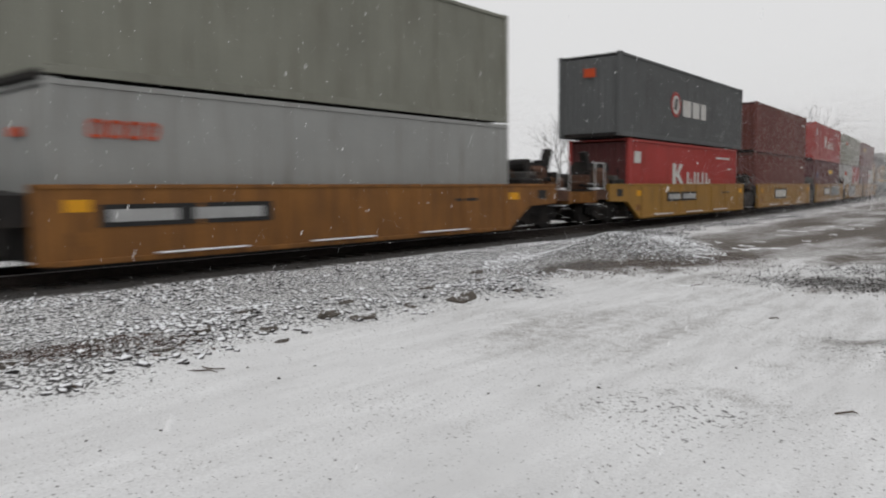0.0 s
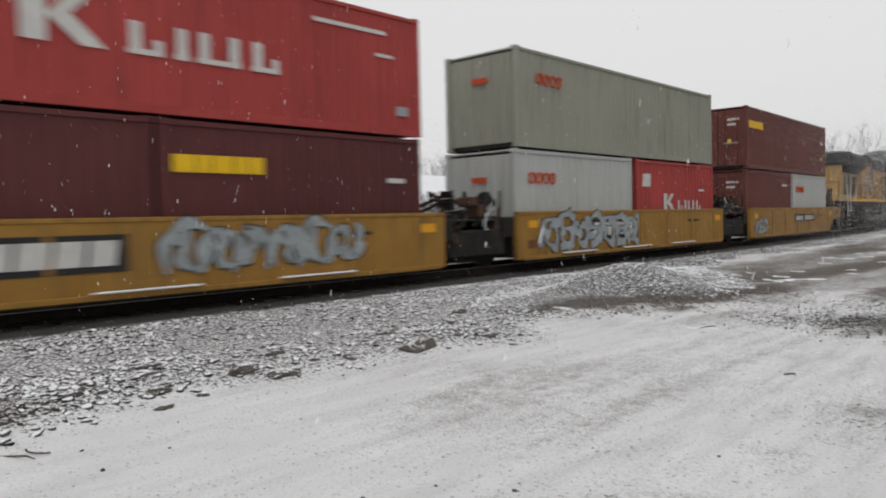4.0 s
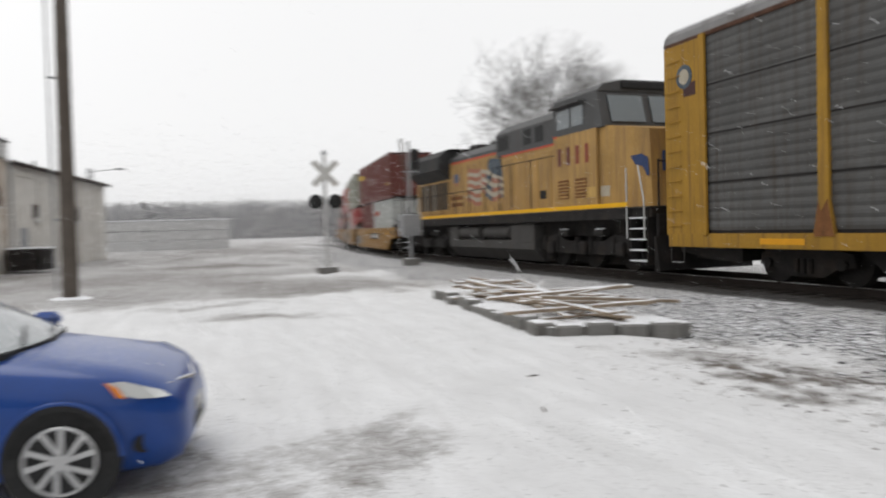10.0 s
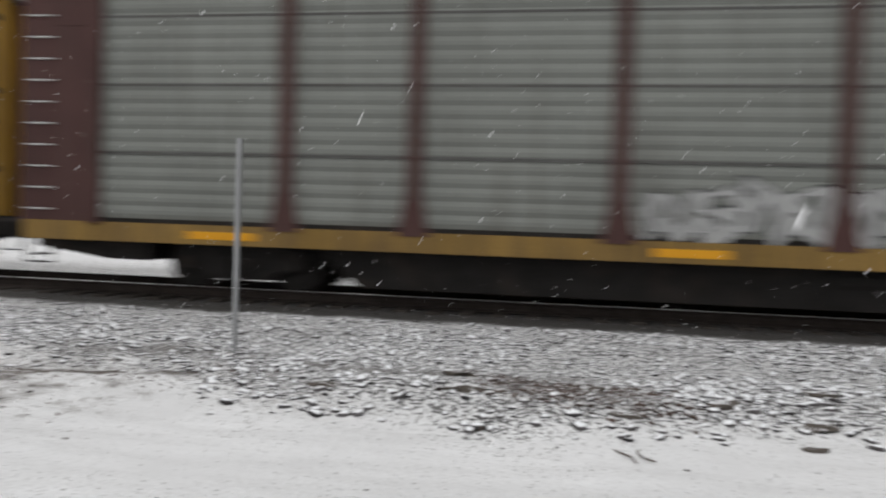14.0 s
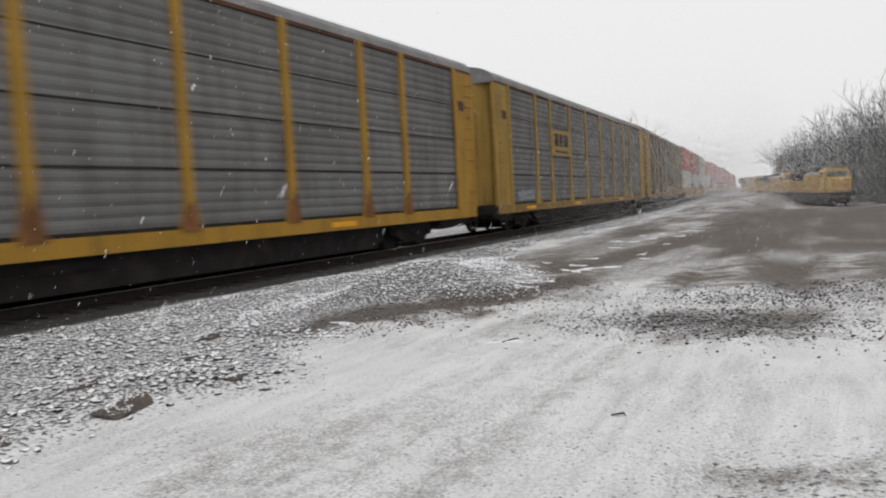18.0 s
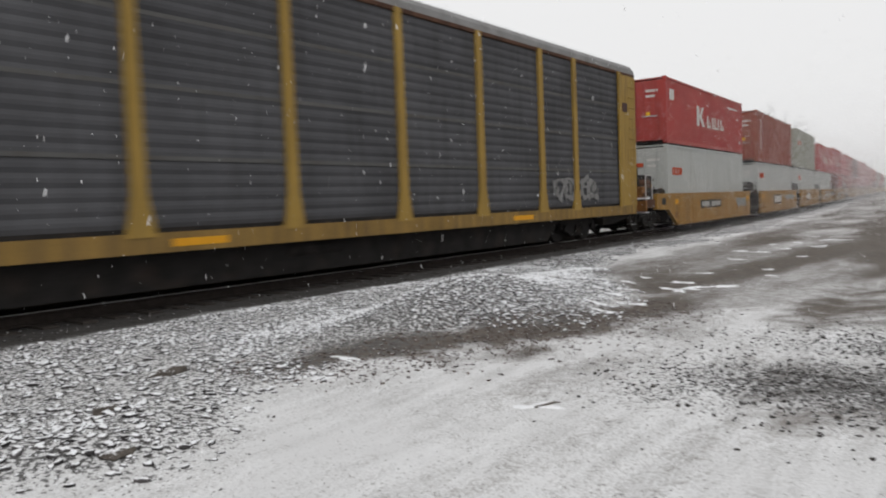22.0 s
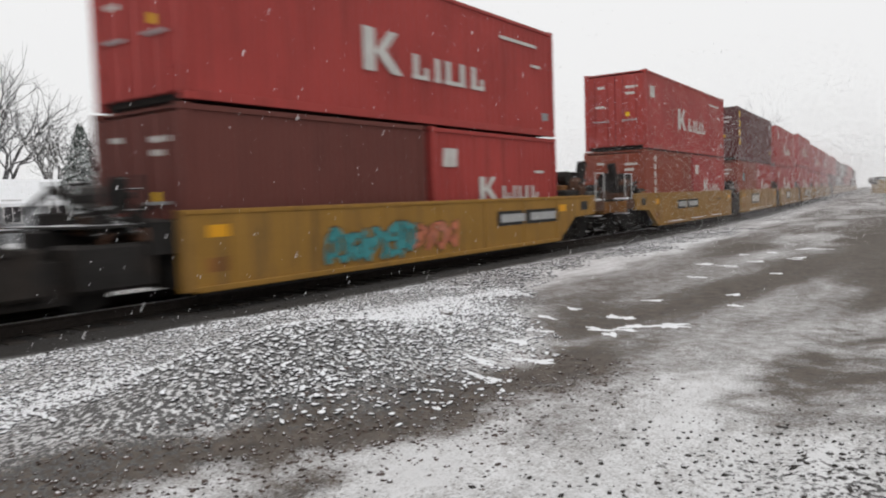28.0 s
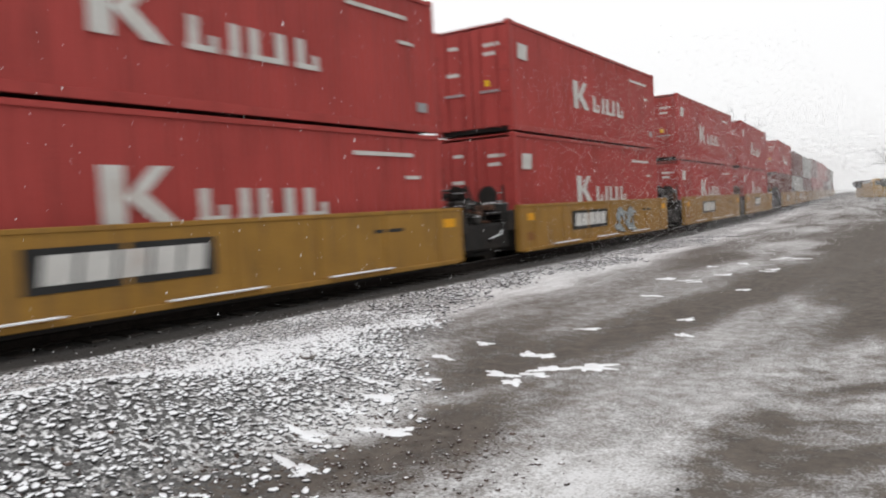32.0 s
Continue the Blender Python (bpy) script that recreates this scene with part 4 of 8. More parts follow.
    for i in range(n - 1):
        g.add([v[k + i], v[k + i + 1], v[k + n + i + 1], v[k + n + i]], [(0, 1, 2, 3)])
    return part(name, g, material, parent, label)


STROKES = (
    ((0.0, 0.1), (0.1, 0.9), (0.45, 0.35), (0.7, 1.0), (1.1, 0.55), (0.9, -0.05)),
    ((0.9, 1.05), (0.15, 0.9), (0.3, 0.55), (1.0, 0.6), (1.15, 0.15), (0.35, 0.05)),
    ((0.1, 0.0), (-0.1, 0.6), (0.35, 1.0), (0.65, 0.6), (0.4, 0.25), (0.95, 0.0), (1.2, 0.5)),
    ((0.5, 0.05), (0.05, 0.45), (0.4, 0.95), (0.9, 0.75), (0.75, 0.2), (1.2, 0.0)),
    ((0.0, 0.95), (0.25, 0.1), (0.5, 0.55), (0.72, -0.05), (1.15, 0.8), (0.85, 1.0)),
    ((-0.1, 0.3), (0.4, 0.15), (0.55, 0.85), (0.1, 1.05), (0.8, 0.95), (1.1, 0.3)),
    ((1.0, 0.0), (0.2, 0.3), (0.6, 0.6), (0.0, 0.75), (0.5, 1.08), (1.15, 0.85)),
)


def graffiti(parent, x, y0, y1, z0, z1, fill, seed):
    """A row of crossing spray-painted strokes, pale with dark edges, the wall showing between them."""
    r = random.Random(seed)
    h = z1 - z0
    n = max(2, int((y1 - y0) / (h * 0.62)))
    w = (y1 - y0) / n

    def ribbons(lines, half, depth):
        g, d = Geo(), depth
        for line in lines:
            fine = []
            for a, b in zip(line, line[1:]):
                fine += [(a[0] + (b[0] - a[0]) * k / 3, a[1] + (b[1] - a[1]) * k / 3) for k in range(3)]
            fine.append(line[-1])
            for _ in range(2):
                fine = [fine[0]] + [((p[0] + 2 * q[0] + o[0]) / 4, (p[1] + 2 * q[1] + o[1]) / 4) for p, q, o in zip(fine, fine[1:], fine[2:])] + [fine[-1]]
            m = len(fine)
            left, right = [], []
            for i, p in enumerate(fine):
                a, b = fine[max(0, i - 1)], fine[min(m - 1, i + 1)]
                ty, tz = b[0] - a[0], b[1] - a[1]
                k = half * (0.75 + 0.4 * math.sin(1.3 * i + seed)) / max(1e-6, math.hypot(ty, tz))
                left.append((p[0] - tz * k, max(0.2, p[1] + ty * k)))
                right.append((p[0] + tz * k, max(0.2, p[1] - ty * k)))
            g.add([(d, *p) for p in left + right], [(i, i + 1, m + i + 1, m + i) for i in range(m - 1)])
            d += 0.0012
        return g

    for i in range(n):
        cy, lean, up = y0 + w * i + r.uniform(-0.06, 0.06), r.uniform(-0.1, 0.35), r.uniform(0.85, 1.08)
        lines = [[(cy + p * w * 1.02 + lean * q * h * 0.4, z0 + 0.1 * h + q * h * 0.8 * up) for p, q in line] for line in r.sample(STROKES, 2)]
        d = x + 0.003 * (i % 2)
        part("graffiti_outline", ribbons(lines, h * 0.13, d), M["spray_line"], parent, "dark sprayed edge")
        part("graffiti_stroke", ribbons(lines, h * 0.095, d + 0.0085), fill, parent, "spray-painted stroke")


def wavy(length, height, pitch, depth, x, side, along="y"):
    """A sheet with upright trapezoid corrugations."""
    g = Geo()
    pts = []
    y = -length / 2
    while y < length / 2 - 1e-6:
        for dy, d in ((0.0, 0.0), (0.26, 0.0), (0.5, 1.0), (0.76, 1.0)):
            if y + dy * pitch < length / 2:
                pts.append((y + dy * pitch, d * depth))
        y += pitch
    pts.append((length / 2, 0.0))
    for (a, d), (b, e) in zip(pts, pts[1:]):
        if along == "y":
            q = [(x - side * d, a, 0), (x - side * e, b, 0), (x - side * e, b, height), (x - side * d, a, height)]
        else:
            q = [(a, x - side * d, 0), (b, x - side * e, 0), (b, x - side * e, height), (a, x - side * d, height)]
        g.add(q, [(0, 1, 2, 3)])
    return g


def container(length, height, colour, u, z, label, mark="", doors_lead=True, flat=False, end_colour=""):
    """A shipping container; y runs along it, its middle at u along the train and its floor z above the rails."""
    L, H = length, height
    box = thing("shipping_container", label, "container", "stacked containers")
    m = M[colour]
    key = (L, H, colour, flat)
    pitch, depth = (0.45, 0.012) if flat else (0.275, 0.034)
    for side in (-1, 1):
        ob = part("side_panel", shared(("side", side) + key, lambda: wavy(L - 0.3, H - 0.26, pitch, depth, side * 1.2, side).mesh("side_panel", m)), m, box)
        ob.location.z = 0.15
        part("top_rail", shared(("trail", side) + key, lambda: Geo().box(side * 1.16, side * 1.219, -L / 2 + 0.16, L / 2 - 0.16, H - 0.115, H - 0.03, 0.008).mesh("top_rail", m)), m, box)
        part("bottom_rail", shared(("brail", side) + key, lambda: Geo().box(side * 1.15, side * 1.219, -L / 2 + 0.16, L / 2 - 0.16, 0.0, 0.155, 0.008).mesh("bottom_rail", m)), m, box)
        for end in (-1, 1):
            part("corner_post", shared(("post", side, end) + key, lambda: Geo().box(min(side * 1.08, side * 1.219), max(side * 1.08, side * 1.219), min(end * (L / 2 - 0.16), end * L / 2), max(end * (L / 2 - 0.16), end * L / 2), 0.12, H - 0.12, 0.01).mesh("corner_post", m)), m, box)
            for low, high in ((0, 0.118), (H - 0.118, H)):
                part("corner_casting", shared(("cast", side, end, low) + key, lambda: Geo().box(min(side * 1.05, side * 1.222), max(side * 1.05, side * 1.222), min(end * (L / 2 - 0.178), end * (L / 2 + 0.003)), max(end * (L / 2 - 0.178), end * (L / 2 + 0.003)), low, high, 0.012).mesh("corner_casting", m)), m, box)
    part("roof_panel", shared(("roof",) + key, lambda: Geo().box(-1.17, 1.17, -L / 2 + 0.1, L / 2 - 0.1, H - 0.06, H - 0.012, 0.006).mesh("roof_panel", m)), m, box)
    part("floor", shared(("floor",) + key, lambda: Geo().box(-1.14, 1.14, -L / 2 + 0.1, L / 2 - 0.1, 0.02, 0.14).mesh("floor", M["under"])), None, box)
    door_end = -1 if doors_lead else 1
    me_ = M[end_colour or colour]
    ob = part("end_wall", shared(("end", door_end, end_colour) + key, lambda: wavy(2.2, H - 0.26, 0.25, 0.04, -door_end * (L / 2 - 0.05), -door_end, "x").mesh("end_wall", me_)), me_, box)
    ob.location.z = 0.13
    yd = door_end * (L / 2 - 0.05)
    for side in (-1, 1):
        leaf = part("door", shared(("door", door_end, side, end_colour) + key, lambda: Geo().box(min(side * 0.012, side * 1.08), max(side * 0.012, side * 1.08), min(yd, yd + door_end * 0.04), max(yd, yd + door_end * 0.04), 0.13, H - 0.13, 0.01).mesh("door", me_)), me_, box)
        for xr in (0.3, 0.8):
            part("lock_rod", shared(("rod", door_end, side, xr) + key, lambda: Geo().tube((side * xr, yd + door_end * 0.065, 0.1), (side * xr, yd + door_end * 0.065, H - 0.1), 0.02, 6).mesh("lock_rod", m)), None, leaf)
        if doors_lead:
            part("door_handle", shared(("dhandle", side, door_end) + key, lambda: Geo().box(min(side * 0.25, side * 0.85), max(side * 0.25, side * 0.85), yd + door_end * 0.07 - 0.015, yd + door_end * 0.07 + 0.015, 1.05, 1.1).mesh("door_handle", M["metal"])), None, leaf, "pale locking handle")
            for zr, w in (((0.78, 0.5), (0.7, 0.36)) if side > 0 else ((0.8, 0.3), (0.55, 0.4))):
                part("door_marking", shared(("dmark", side, door_end, zr) + key, lambda: Geo().box(min(side * 0.4, side * (0.4 + w)), max(side * 0.4, side * (0.4 + w)), min(yd + door_end * 0.041, yd + door_end * 0.046), max(yd + door_end * 0.041, yd + door_end * 0.046), H * zr, H * zr + 0.09).mesh("door_marking", M["white"])), None, leaf, "white painted bar")
            if side > 0:
                part("sticker", shared(("dsticker", door_end) + key, lambda: Geo().box(0.4, 0.56, min(yd + door_end * 0.041, yd + door_end * 0.046), max(yd + door_end * 0.041, yd + door_end * 0.046), H * 0.42, H * 0.42 + 0.16).mesh("sticker", M["lemon"])), None, leaf, "yellow warning sticker")
        for zr in (0.5, 1.05, 1.6, 2.1):
            part("hinge", shared(("hinge", door_end, side, zr) + key, lambda: Geo().box(min(side * 0.95, side * 1.16), max(side * 0.95, side * 1.16), yd + door_end * 0.045 - 0.012, yd + door_end * 0.045 + 0.012, zr, zr + 0.11).mesh("hinge", m)), m, leaf)
    xs = 1.212
    if mark == "red_line":
        # a large white mark: one big sign and four smaller ones
        big = L > 10
        y, zb = (-2.0, 0.92) if big else (-1.1, 0.92)
        k = 1.0 if big else 0.68
        sign = Geo().extrude("x", [(y, zb), (y + 0.36 * k, zb), (y + 0.36 * k, zb + 0.85 * k), (y, zb + 0.85 * k)], xs - 0.004, xs + 0.006)
        sign.extrude("x", [(y + 0.36 * k, zb + 0.40 * k), (y + 0.85 * k, zb), (y + 1.22 * k, zb), (y + 0.70 * k, zb + 0.46 * k), (y + 1.1 * k, zb + 0.85 * k), (y + 0.8 * k, zb + 0.85 * k)], xs - 0.004, xs + 0.006)
        part("lettering", sign, M["white"], box, "large white painted sign")
        y += 1.55 * k
        for w, bars in ((0.66, 1), (0.28, 1), (0.92, 2), (0.66, 1)):
            g = Geo().box(xs - 0.004, xs + 0.006, y, y + w * k * 0.9, zb, zb + 0.09 * k).box(xs - 0.004, xs + 0.006, y + 0.04, y + 0.23 * k, zb + 0.09 * k, zb + 0.52 * k)
            if w > 0.3:
                g.box(xs - 0.004, xs + 0.006, y + w * k * 0.66, y + w * k * 0.88, zb + 0.09 * k, zb + (0.52 if bars == 2 else 0.26) * k)
            part("lettering", g, M["white"], box, "white painted sign")
            y += (w + 0.13) * k
        if big:
            letter_blocks(box, "small_marking", xs, L / 2 - 2.9, H * 0.80, (1.9,), 0.08, 0, M["white"])
        letter_blocks(box, "placard", xs, -L / 2 + 0.4, H * 0.66, (0.55,), 0.42, 0, M["white"], lean=0.12, label="white placard")
        letter_blocks(box, "data_plate", xs, L / 2 - 0.75, 0.42, (0.36,), 0.2, 0, M["metal"], label="small grey plate")
        letter_blocks(box, "small_marking", xs, L / 2 - 1.3, H * 0.62, (0.5,), 0.07, 0, M["white"])
    elif mark == "orange_line":
        y = -L / 2 + 0.6 + (0.3 if H > 2.5 and z > 2 else 0)
        for w in (0.3, 0.3, 0.3, 0.26):
            ring = [(y + w / 2 + (w / 2 - 0.04) * math.copysign(abs(math.cos(t_)) ** 0.6, math.cos(t_)), 1.84 + 0.13 * math.copysign(abs(math.sin(t_)) ** 0.6, math.sin(t_))) for t_ in [6.28318 * k / 16 for k in range(16)]]
            part("lettering", Geo().pipe([(xs - 0.012, p + 0.12 * (q - 1.84), q) for p, q in ring], 0.036, 4, closed=True), M["orange"], box, "orange-red painted ring")
            y += w + 0.02
        g = Geo().box(-0.25, 0.25, -L / 2 - 0.012, -L / 2 + 0.02, H - 0.85, H - 0.7)
        part("end_lettering", g, M["orange"], box, "faded orange sign on the end")
    elif mark == "grey_line":
        letter_blocks(box, "lettering", xs, -1.0, 1.05, (0.9, 0.8, 0.62), 0.66, 0.2, M["white"], label="white painted sign")
        part("emblem", Geo().tube((xs - 0.01, -1.75, 1.46), (xs + 0.006, -1.75, 1.46), 0.5, 24), M["red"], box, "round red emblem")
        part("emblem_ring", Geo().tube((xs, -1.75, 1.46), (xs + 0.009, -1.75, 1.46), 0.37, 20), M["white"], box, "pale ring of the emblem")
        letter_blocks(box, "emblem_centre", xs + 0.007, -1.98, 1.24, (0.26,), 0.46, 0, M["black"], lean=0.35, label="dark slanted emblem centre")
        part("end_lettering", Geo().box(-0.2, 0.25, -L / 2 - 0.012, -L / 2 + 0.02, H - 0.8, H - 0.5), M["orange"], box)
    elif mark == "yellow_sign":
        letter_blocks(box, "lettering", xs, -L / 2 + 0.25, 1.7, (0.4, 0.28, 0.38, 0.28, 0.3), 0.3, 0.03, M["lemon"], label="yellow painted sign")
        letter_blocks(box, "small_marking", xs, L / 2 - 1.0, H * 0.3, (0.22,), 0.16, 0, M["lemon"])
        letter_blocks(box, "small_marking", xs, L / 2 - 1.0, H * 0.62, (0.5,), 0.1, 0, M["white"])
    elif mark == "blue_dot":
        blob(box, "sticker", xs, -L / 2 + 1.1, -L / 2 + 1.75, H * 0.5, H * 0.78, M["blue"], 5, "round blue sticker", 5)
    elif mark == "upright_yellow":
        for k in range(4):
            letter_blocks(box, "lettering", xs, -L / 2 + 0.35, 0.8 + k * 0.5, (0.34,), 0.34, 0, M["lemon"], label="yellow upright sign")
        letter_blocks(box, "small_marking", xs, L / 2 - 0.9, H * 0.2, (0.18,), 0.22, 0, M["lemon"])
        letter_blocks(box, "small_marking", xs, L / 2 - 1.1, H * 0.78, (0.6,), 0.2, 0, M["white"])
    elif mark == "upright_white":
        for k in range(6):
            letter_blocks(box, "lettering", xs, -L / 2 + 1.0, H * 0.25 + k * 0.3, (0.2,), 0.22, 0, M["white"], label="white upright sign")
    elif mark == "sign_plate":
        letter_blocks(box, "sticker", xs, -L / 2 + 1.5, H * 0.55, (0.4,), 0.45, 0, M["teal"], label="green and white sticker")
    elif mark == "plain":
        letter_blocks(box, "small_marking", xs, L / 2 - 1.3, H * 0.75, (0.7,), 0.1, 0, M["white"])
    MOVERS.append((box, u, z, -4.0, 4.0))
    return box


def wheelset(parent, y, r=0.42):
    ax = part("wheelset", shared(("wheelset", r), lambda: Geo().tube((-0.78, 0, 0), (0.78, 0, 0), 0.08, 8).tube((0.69, 0, 0), (0.82, 0, 0), r, 24).tube((-0.69, 0, 0), (-0.82, 0, 0), r, 24).tube((0.66, 0, 0), (0.70, 0, 0), r + 0.03, 24).tube((-0.66, 0, 0), (-0.70, 0, 0), r + 0.03, 24).mesh("wheelset", M["under"])), None, parent)
    ax.location = (0, y, r)
    return ax


def bogie(parent, y, base=1.78):
    """A cast two-axle truck."""
    for side in (-1, 1):
        fr = part("side_frame", shared(("frame", side, base), lambda: Geo().extrude("x", [(-base / 2 - 0.25, 0.38), (-base / 2 - 0.2, 0.62), (-0.45, 0.75), (0.45, 0.75), (base / 2 + 0.2, 0.62), (base / 2 + 0.25, 0.38), (base / 2 - 0.1, 0.36), (0.45, 0.17), (-0.45, 0.17), (-base / 2 + 0.1, 0.36)], side * 0.93, side * 1.06).mesh("side_frame", M["under"])), None, parent)
        fr.location.y = y
        for k in (-0.16, 0.0, 0.16):
            sp = part("spring", shared(("spring", side), lambda: Geo().tube((side * 1.09, 0, 0.24), (side * 1.09, 0, 0.52), 0.06, 8).mesh("spring", M["under"])), None, parent)
            sp.location.y = y + k
        for e in (-1, 1):
            cap = part("bearing_cap", shared(("cap", side), lambda: Geo().tube((side * 1.0, 0, 0.42), (side * 1.14, 0, 0.42), 0.11, 10).mesh("bearing_cap", M["under"])), None, parent)
            cap.location.y = y + e * base / 2
    bo = part("bolster", shared("bolster", lambda: Geo().box(-1.0, 1.0, -0.2, 0.2, 0.5, 0.78, 0.02).mesh("bolster", M["under"])), None, parent)
    bo.location.y = y
    bb = part("brake_beam", shared(("brakebeam", base), lambda: Geo().extrude("x", [(-base / 2 - 0.3, 0.5), (-base / 2, 0.72), (base / 2, 0.72), (base / 2 + 0.3, 0.5), (base / 2 - 0.1, 0.14), (-base / 2 + 0.1, 0.14)], -0.62, 0.62).mesh("brake_beam", M["under"])), None, parent)
    bb.location.y = y
    wheelset(parent, y - base / 2)
    wheelset(parent, y + base / 2)


def coupler(parent, y, end):
    ob = part("coupler", shared(("coupler", end), lambda: Geo().box(-0.09, 0.09, min(0, end * 0.75), max(0, end * 0.75), 0.72, 0.95, 0.02).box(-0.17, 0.17, min(end * 0.6, end * 0.95), max(end * 0.6, end * 0.95), 0.66, 1.0, 0.05).mesh("coupler", M["under"])), None, parent)
    ob.location.y = y
    hose = part("air_hose", shared(("hose", end), lambda: Geo().tube((0.35, 0, 0.7), (0.32, end * 0.3, 0.42), 0.025, 6).tube((0.32, end * 0.3, 0.42), (0.2, end * 0.75, 0.38), 0.025, 6).mesh("air_hose", M["under"])), None, parent)
    hose.location.y = y


HALF = 6.48     # half of a well's side


def well(u, label, plate="mark", plate_at=None, lead="joint", trail="joint", paint=(), bars=3, group="articulated well cars", coat="yellow", far=False):
    """One unit of a well car, 12.95 m of side sills; each end rests on a shared truck (joint) or has a sloped end platform (platform)."""
    car = thing("well_car", label, "freight car", group)
    m = M[coat]
    a, b = -HALF, HALF
    for side in (-1, 1):
        o = side * 1.5
        i = side * 1.36
        lo, hi = min(o, i), max(o, i)
        prof = [(a, 0.16), (b, 0.16), (b, 1.36), (a, 1.36)]
        if lead == "platform":
            prof = [(a + 0.7, 0.16)] + prof[1:3] + [(a - 1.7, 1.36), (a - 1.7, 0.80), (a - 0.3, 0.76)]
        if trail == "platform":
            prof = prof[:1] + [(b - 0.7, 0.16), (b + 0.3, 0.76), (b + 1.7, 0.80), (b + 1.7, 1.36)] + prof[3:] if lead != "platform" else prof[:1] + [(b - 0.7, 0.16), (b + 0.3, 0.76), (b + 1.7, 0.80), (b + 1.7, 1.36)] + prof[3:]
        part("side_sill", Geo().extrude("x", prof, lo, hi), m, car)
        y0, y1 = (a - 1.7 if lead == "platform" else a), (b + 1.7 if trail == "platform" else b)
        part("top_chord", Geo().box(min(o + side * 0.02, i), max(o + side * 0.02, i), y0, y1, 1.30, 1.375, 0.01), m, car)
        part("bottom_chord", Geo().box(min(o + side * 0.05, i - side * 0.1), max(o + side * 0.05, i - side * 0.1), a + (0.75 if lead == "platform" else 0.2), b - (0.75 if trail == "platform" else 0.2), 0.13, 0.22, 0.01), m, car)
        part("bottom_flange", Geo().box(min(side * 1.1, side * 1.46), max(side * 1.1, side * 1.46), a + (0.8 if lead == "platform" else 0.25), b - (0.8 if trail == "platform" else 0.25), 0.07, 0.128), M["under"], car)
        for k in range(0 if far or side < 0 else 7):
            y = a + 0.9 + k * (2 * HALF - 1.8) / 6
            part("side_rib", Geo().box(min(o, o + side * 0.018), max(o, o + side * 0.018), y - 0.05, y + 0.05, 0.225, 1.295), m, car)
    for k in range(bars):
        y = a + 1.9 + k * 3.3
        part("guide_bar", Geo().box(1.555, 1.62, y, y + 1.75, 0.235, 0.265, 0.008), M["snow"], car, "snow-capped grab bar")
        for e in (0.15, 1.6):
            part("bar_bracket", Geo().box(1.5, 1.615, y + e - 0.02, y + e + 0.02, 0.19, 0.235), m, car)
    part("well_floor", Geo().box(-1.35, 1.35, a + 0.05, b - 0.05, 0.2, 0.3), M["under"], car)
    for end, kind in ((-1, lead), (1, trail)):
        e = end * HALF
        part("bulkhead", Geo().box(-1.34, 1.34, min(e - end * 0.03, e - end * 0.12), max(e - end * 0.03, e - end * 0.12), 0.3, 1.25), M["under"], car)
        if kind == "joint":
            part("end_casting", Geo().extrude("y", [(-1.36, 0.75), (1.36, 0.75), (1.36, 1.22), (0.5, 1.30), (-0.5, 1.30), (-1.36, 1.22)], min(e, e + end * 0.45), max(e, e + end * 0.45)), M["under"], car)
            part("draft_beam", Geo().box(-0.3, 0.3, min(e + end * 0.4, e + end * 1.45), max(e + end * 0.4, e + end * 1.45), 0.78, 1.15, 0.03), M["under"], car)
            for side in (-1, 1):
                part("end_ladder", Geo().box(side * 1.3 - 0.02, side * 1.3 + 0.02, e + end * 0.46, e + end * 0.5, 0.5, 1.9).box(side * 0.95 - 0.02, side * 0.95 + 0.02, e + end * 0.46, e + end * 0.5, 0.5, 1.9), M["under"], car)
                for zr in (() if far else (0.7, 1.0, 1.4, 1.7)):
                    part("rung", Geo().tube((side * 1.3, e + end * 0.5, zr), (side * 0.95, e + end * 0.5, zr), 0.013, 5), M["under_snow"], car)
            part("valve_box", Geo().box(-0.9, -0.5, e + end * 0.75 - 0.2, e + end * 0.75 + 0.2, 0.95, 1.4, 0.03), M["under"], car)
            part("brake_cylinder", Geo().box(0.6, 0.9, e + end * 0.8 - 0.15, e + end * 0.8 + 0.15, 1.0, 1.4, 0.06), M["under_snow"], car)
            part("brake_pipe", Geo().tube((0.3, e + end * 0.9, 1.35), (1.3, e + end * 0.9, 1.42), 0.06, 6), M["under_snow"], car)
            part("brake_wheel", Geo().tube((0.95, e + end * 0.62, 1.62), (0.95, e + end * 0.68, 1.62), 0.27, 14).tube((0.95, e + end * 0.4, 1.62), (0.95, e + end * 0.62, 1.62), 0.05, 6), M["under"], car)
            part("air_line", Geo().tube((-1.2, e + end * 1.1, 1.3), (0.2, e + end * 1.15, 1.75), 0.045, 6).tube((0.2, e + end * 1.15, 1.75), (1.25, e + end * 1.0, 1.28), 0.045, 6), M["under"], car)
            part("end_rack", Geo().tube((-1.0, e + end * 0.3, 1.3), (-1.0, e + end * 0.3, 1.85), 0.03, 6).tube((-0.4, e + end * 0.3, 1.3), (-0.4, e + end * 0.3, 1.85), 0.03, 6).tube((-1.0, e + end * 0.3, 1.85), (-0.4, e + end * 0.3, 1.85), 0.03, 6).tube((-1.0, e + end * 0.3, 1.6), (-0.4, e + end * 0.3, 1.6), 0.02, 6), M["under_snow"], car)
            part("vent_hose", Geo().tube((0.2, e + end * 0.9, 1.2), (0.35, e + end * 0.7, 1.9), 0.035, 6).tube((0.35, e + end * 0.7, 1.9), (0.75, e + end * 0.95, 1.3), 0.035, 6), M["under"], car)
            part("walkway_grate", Geo().box(-1.3, 1.3, min(e + end * 0.45, e + end * 1.3), max(e + end * 0.45, e + end * 1.3), 1.17, 1.21), M["under_snow"], car)
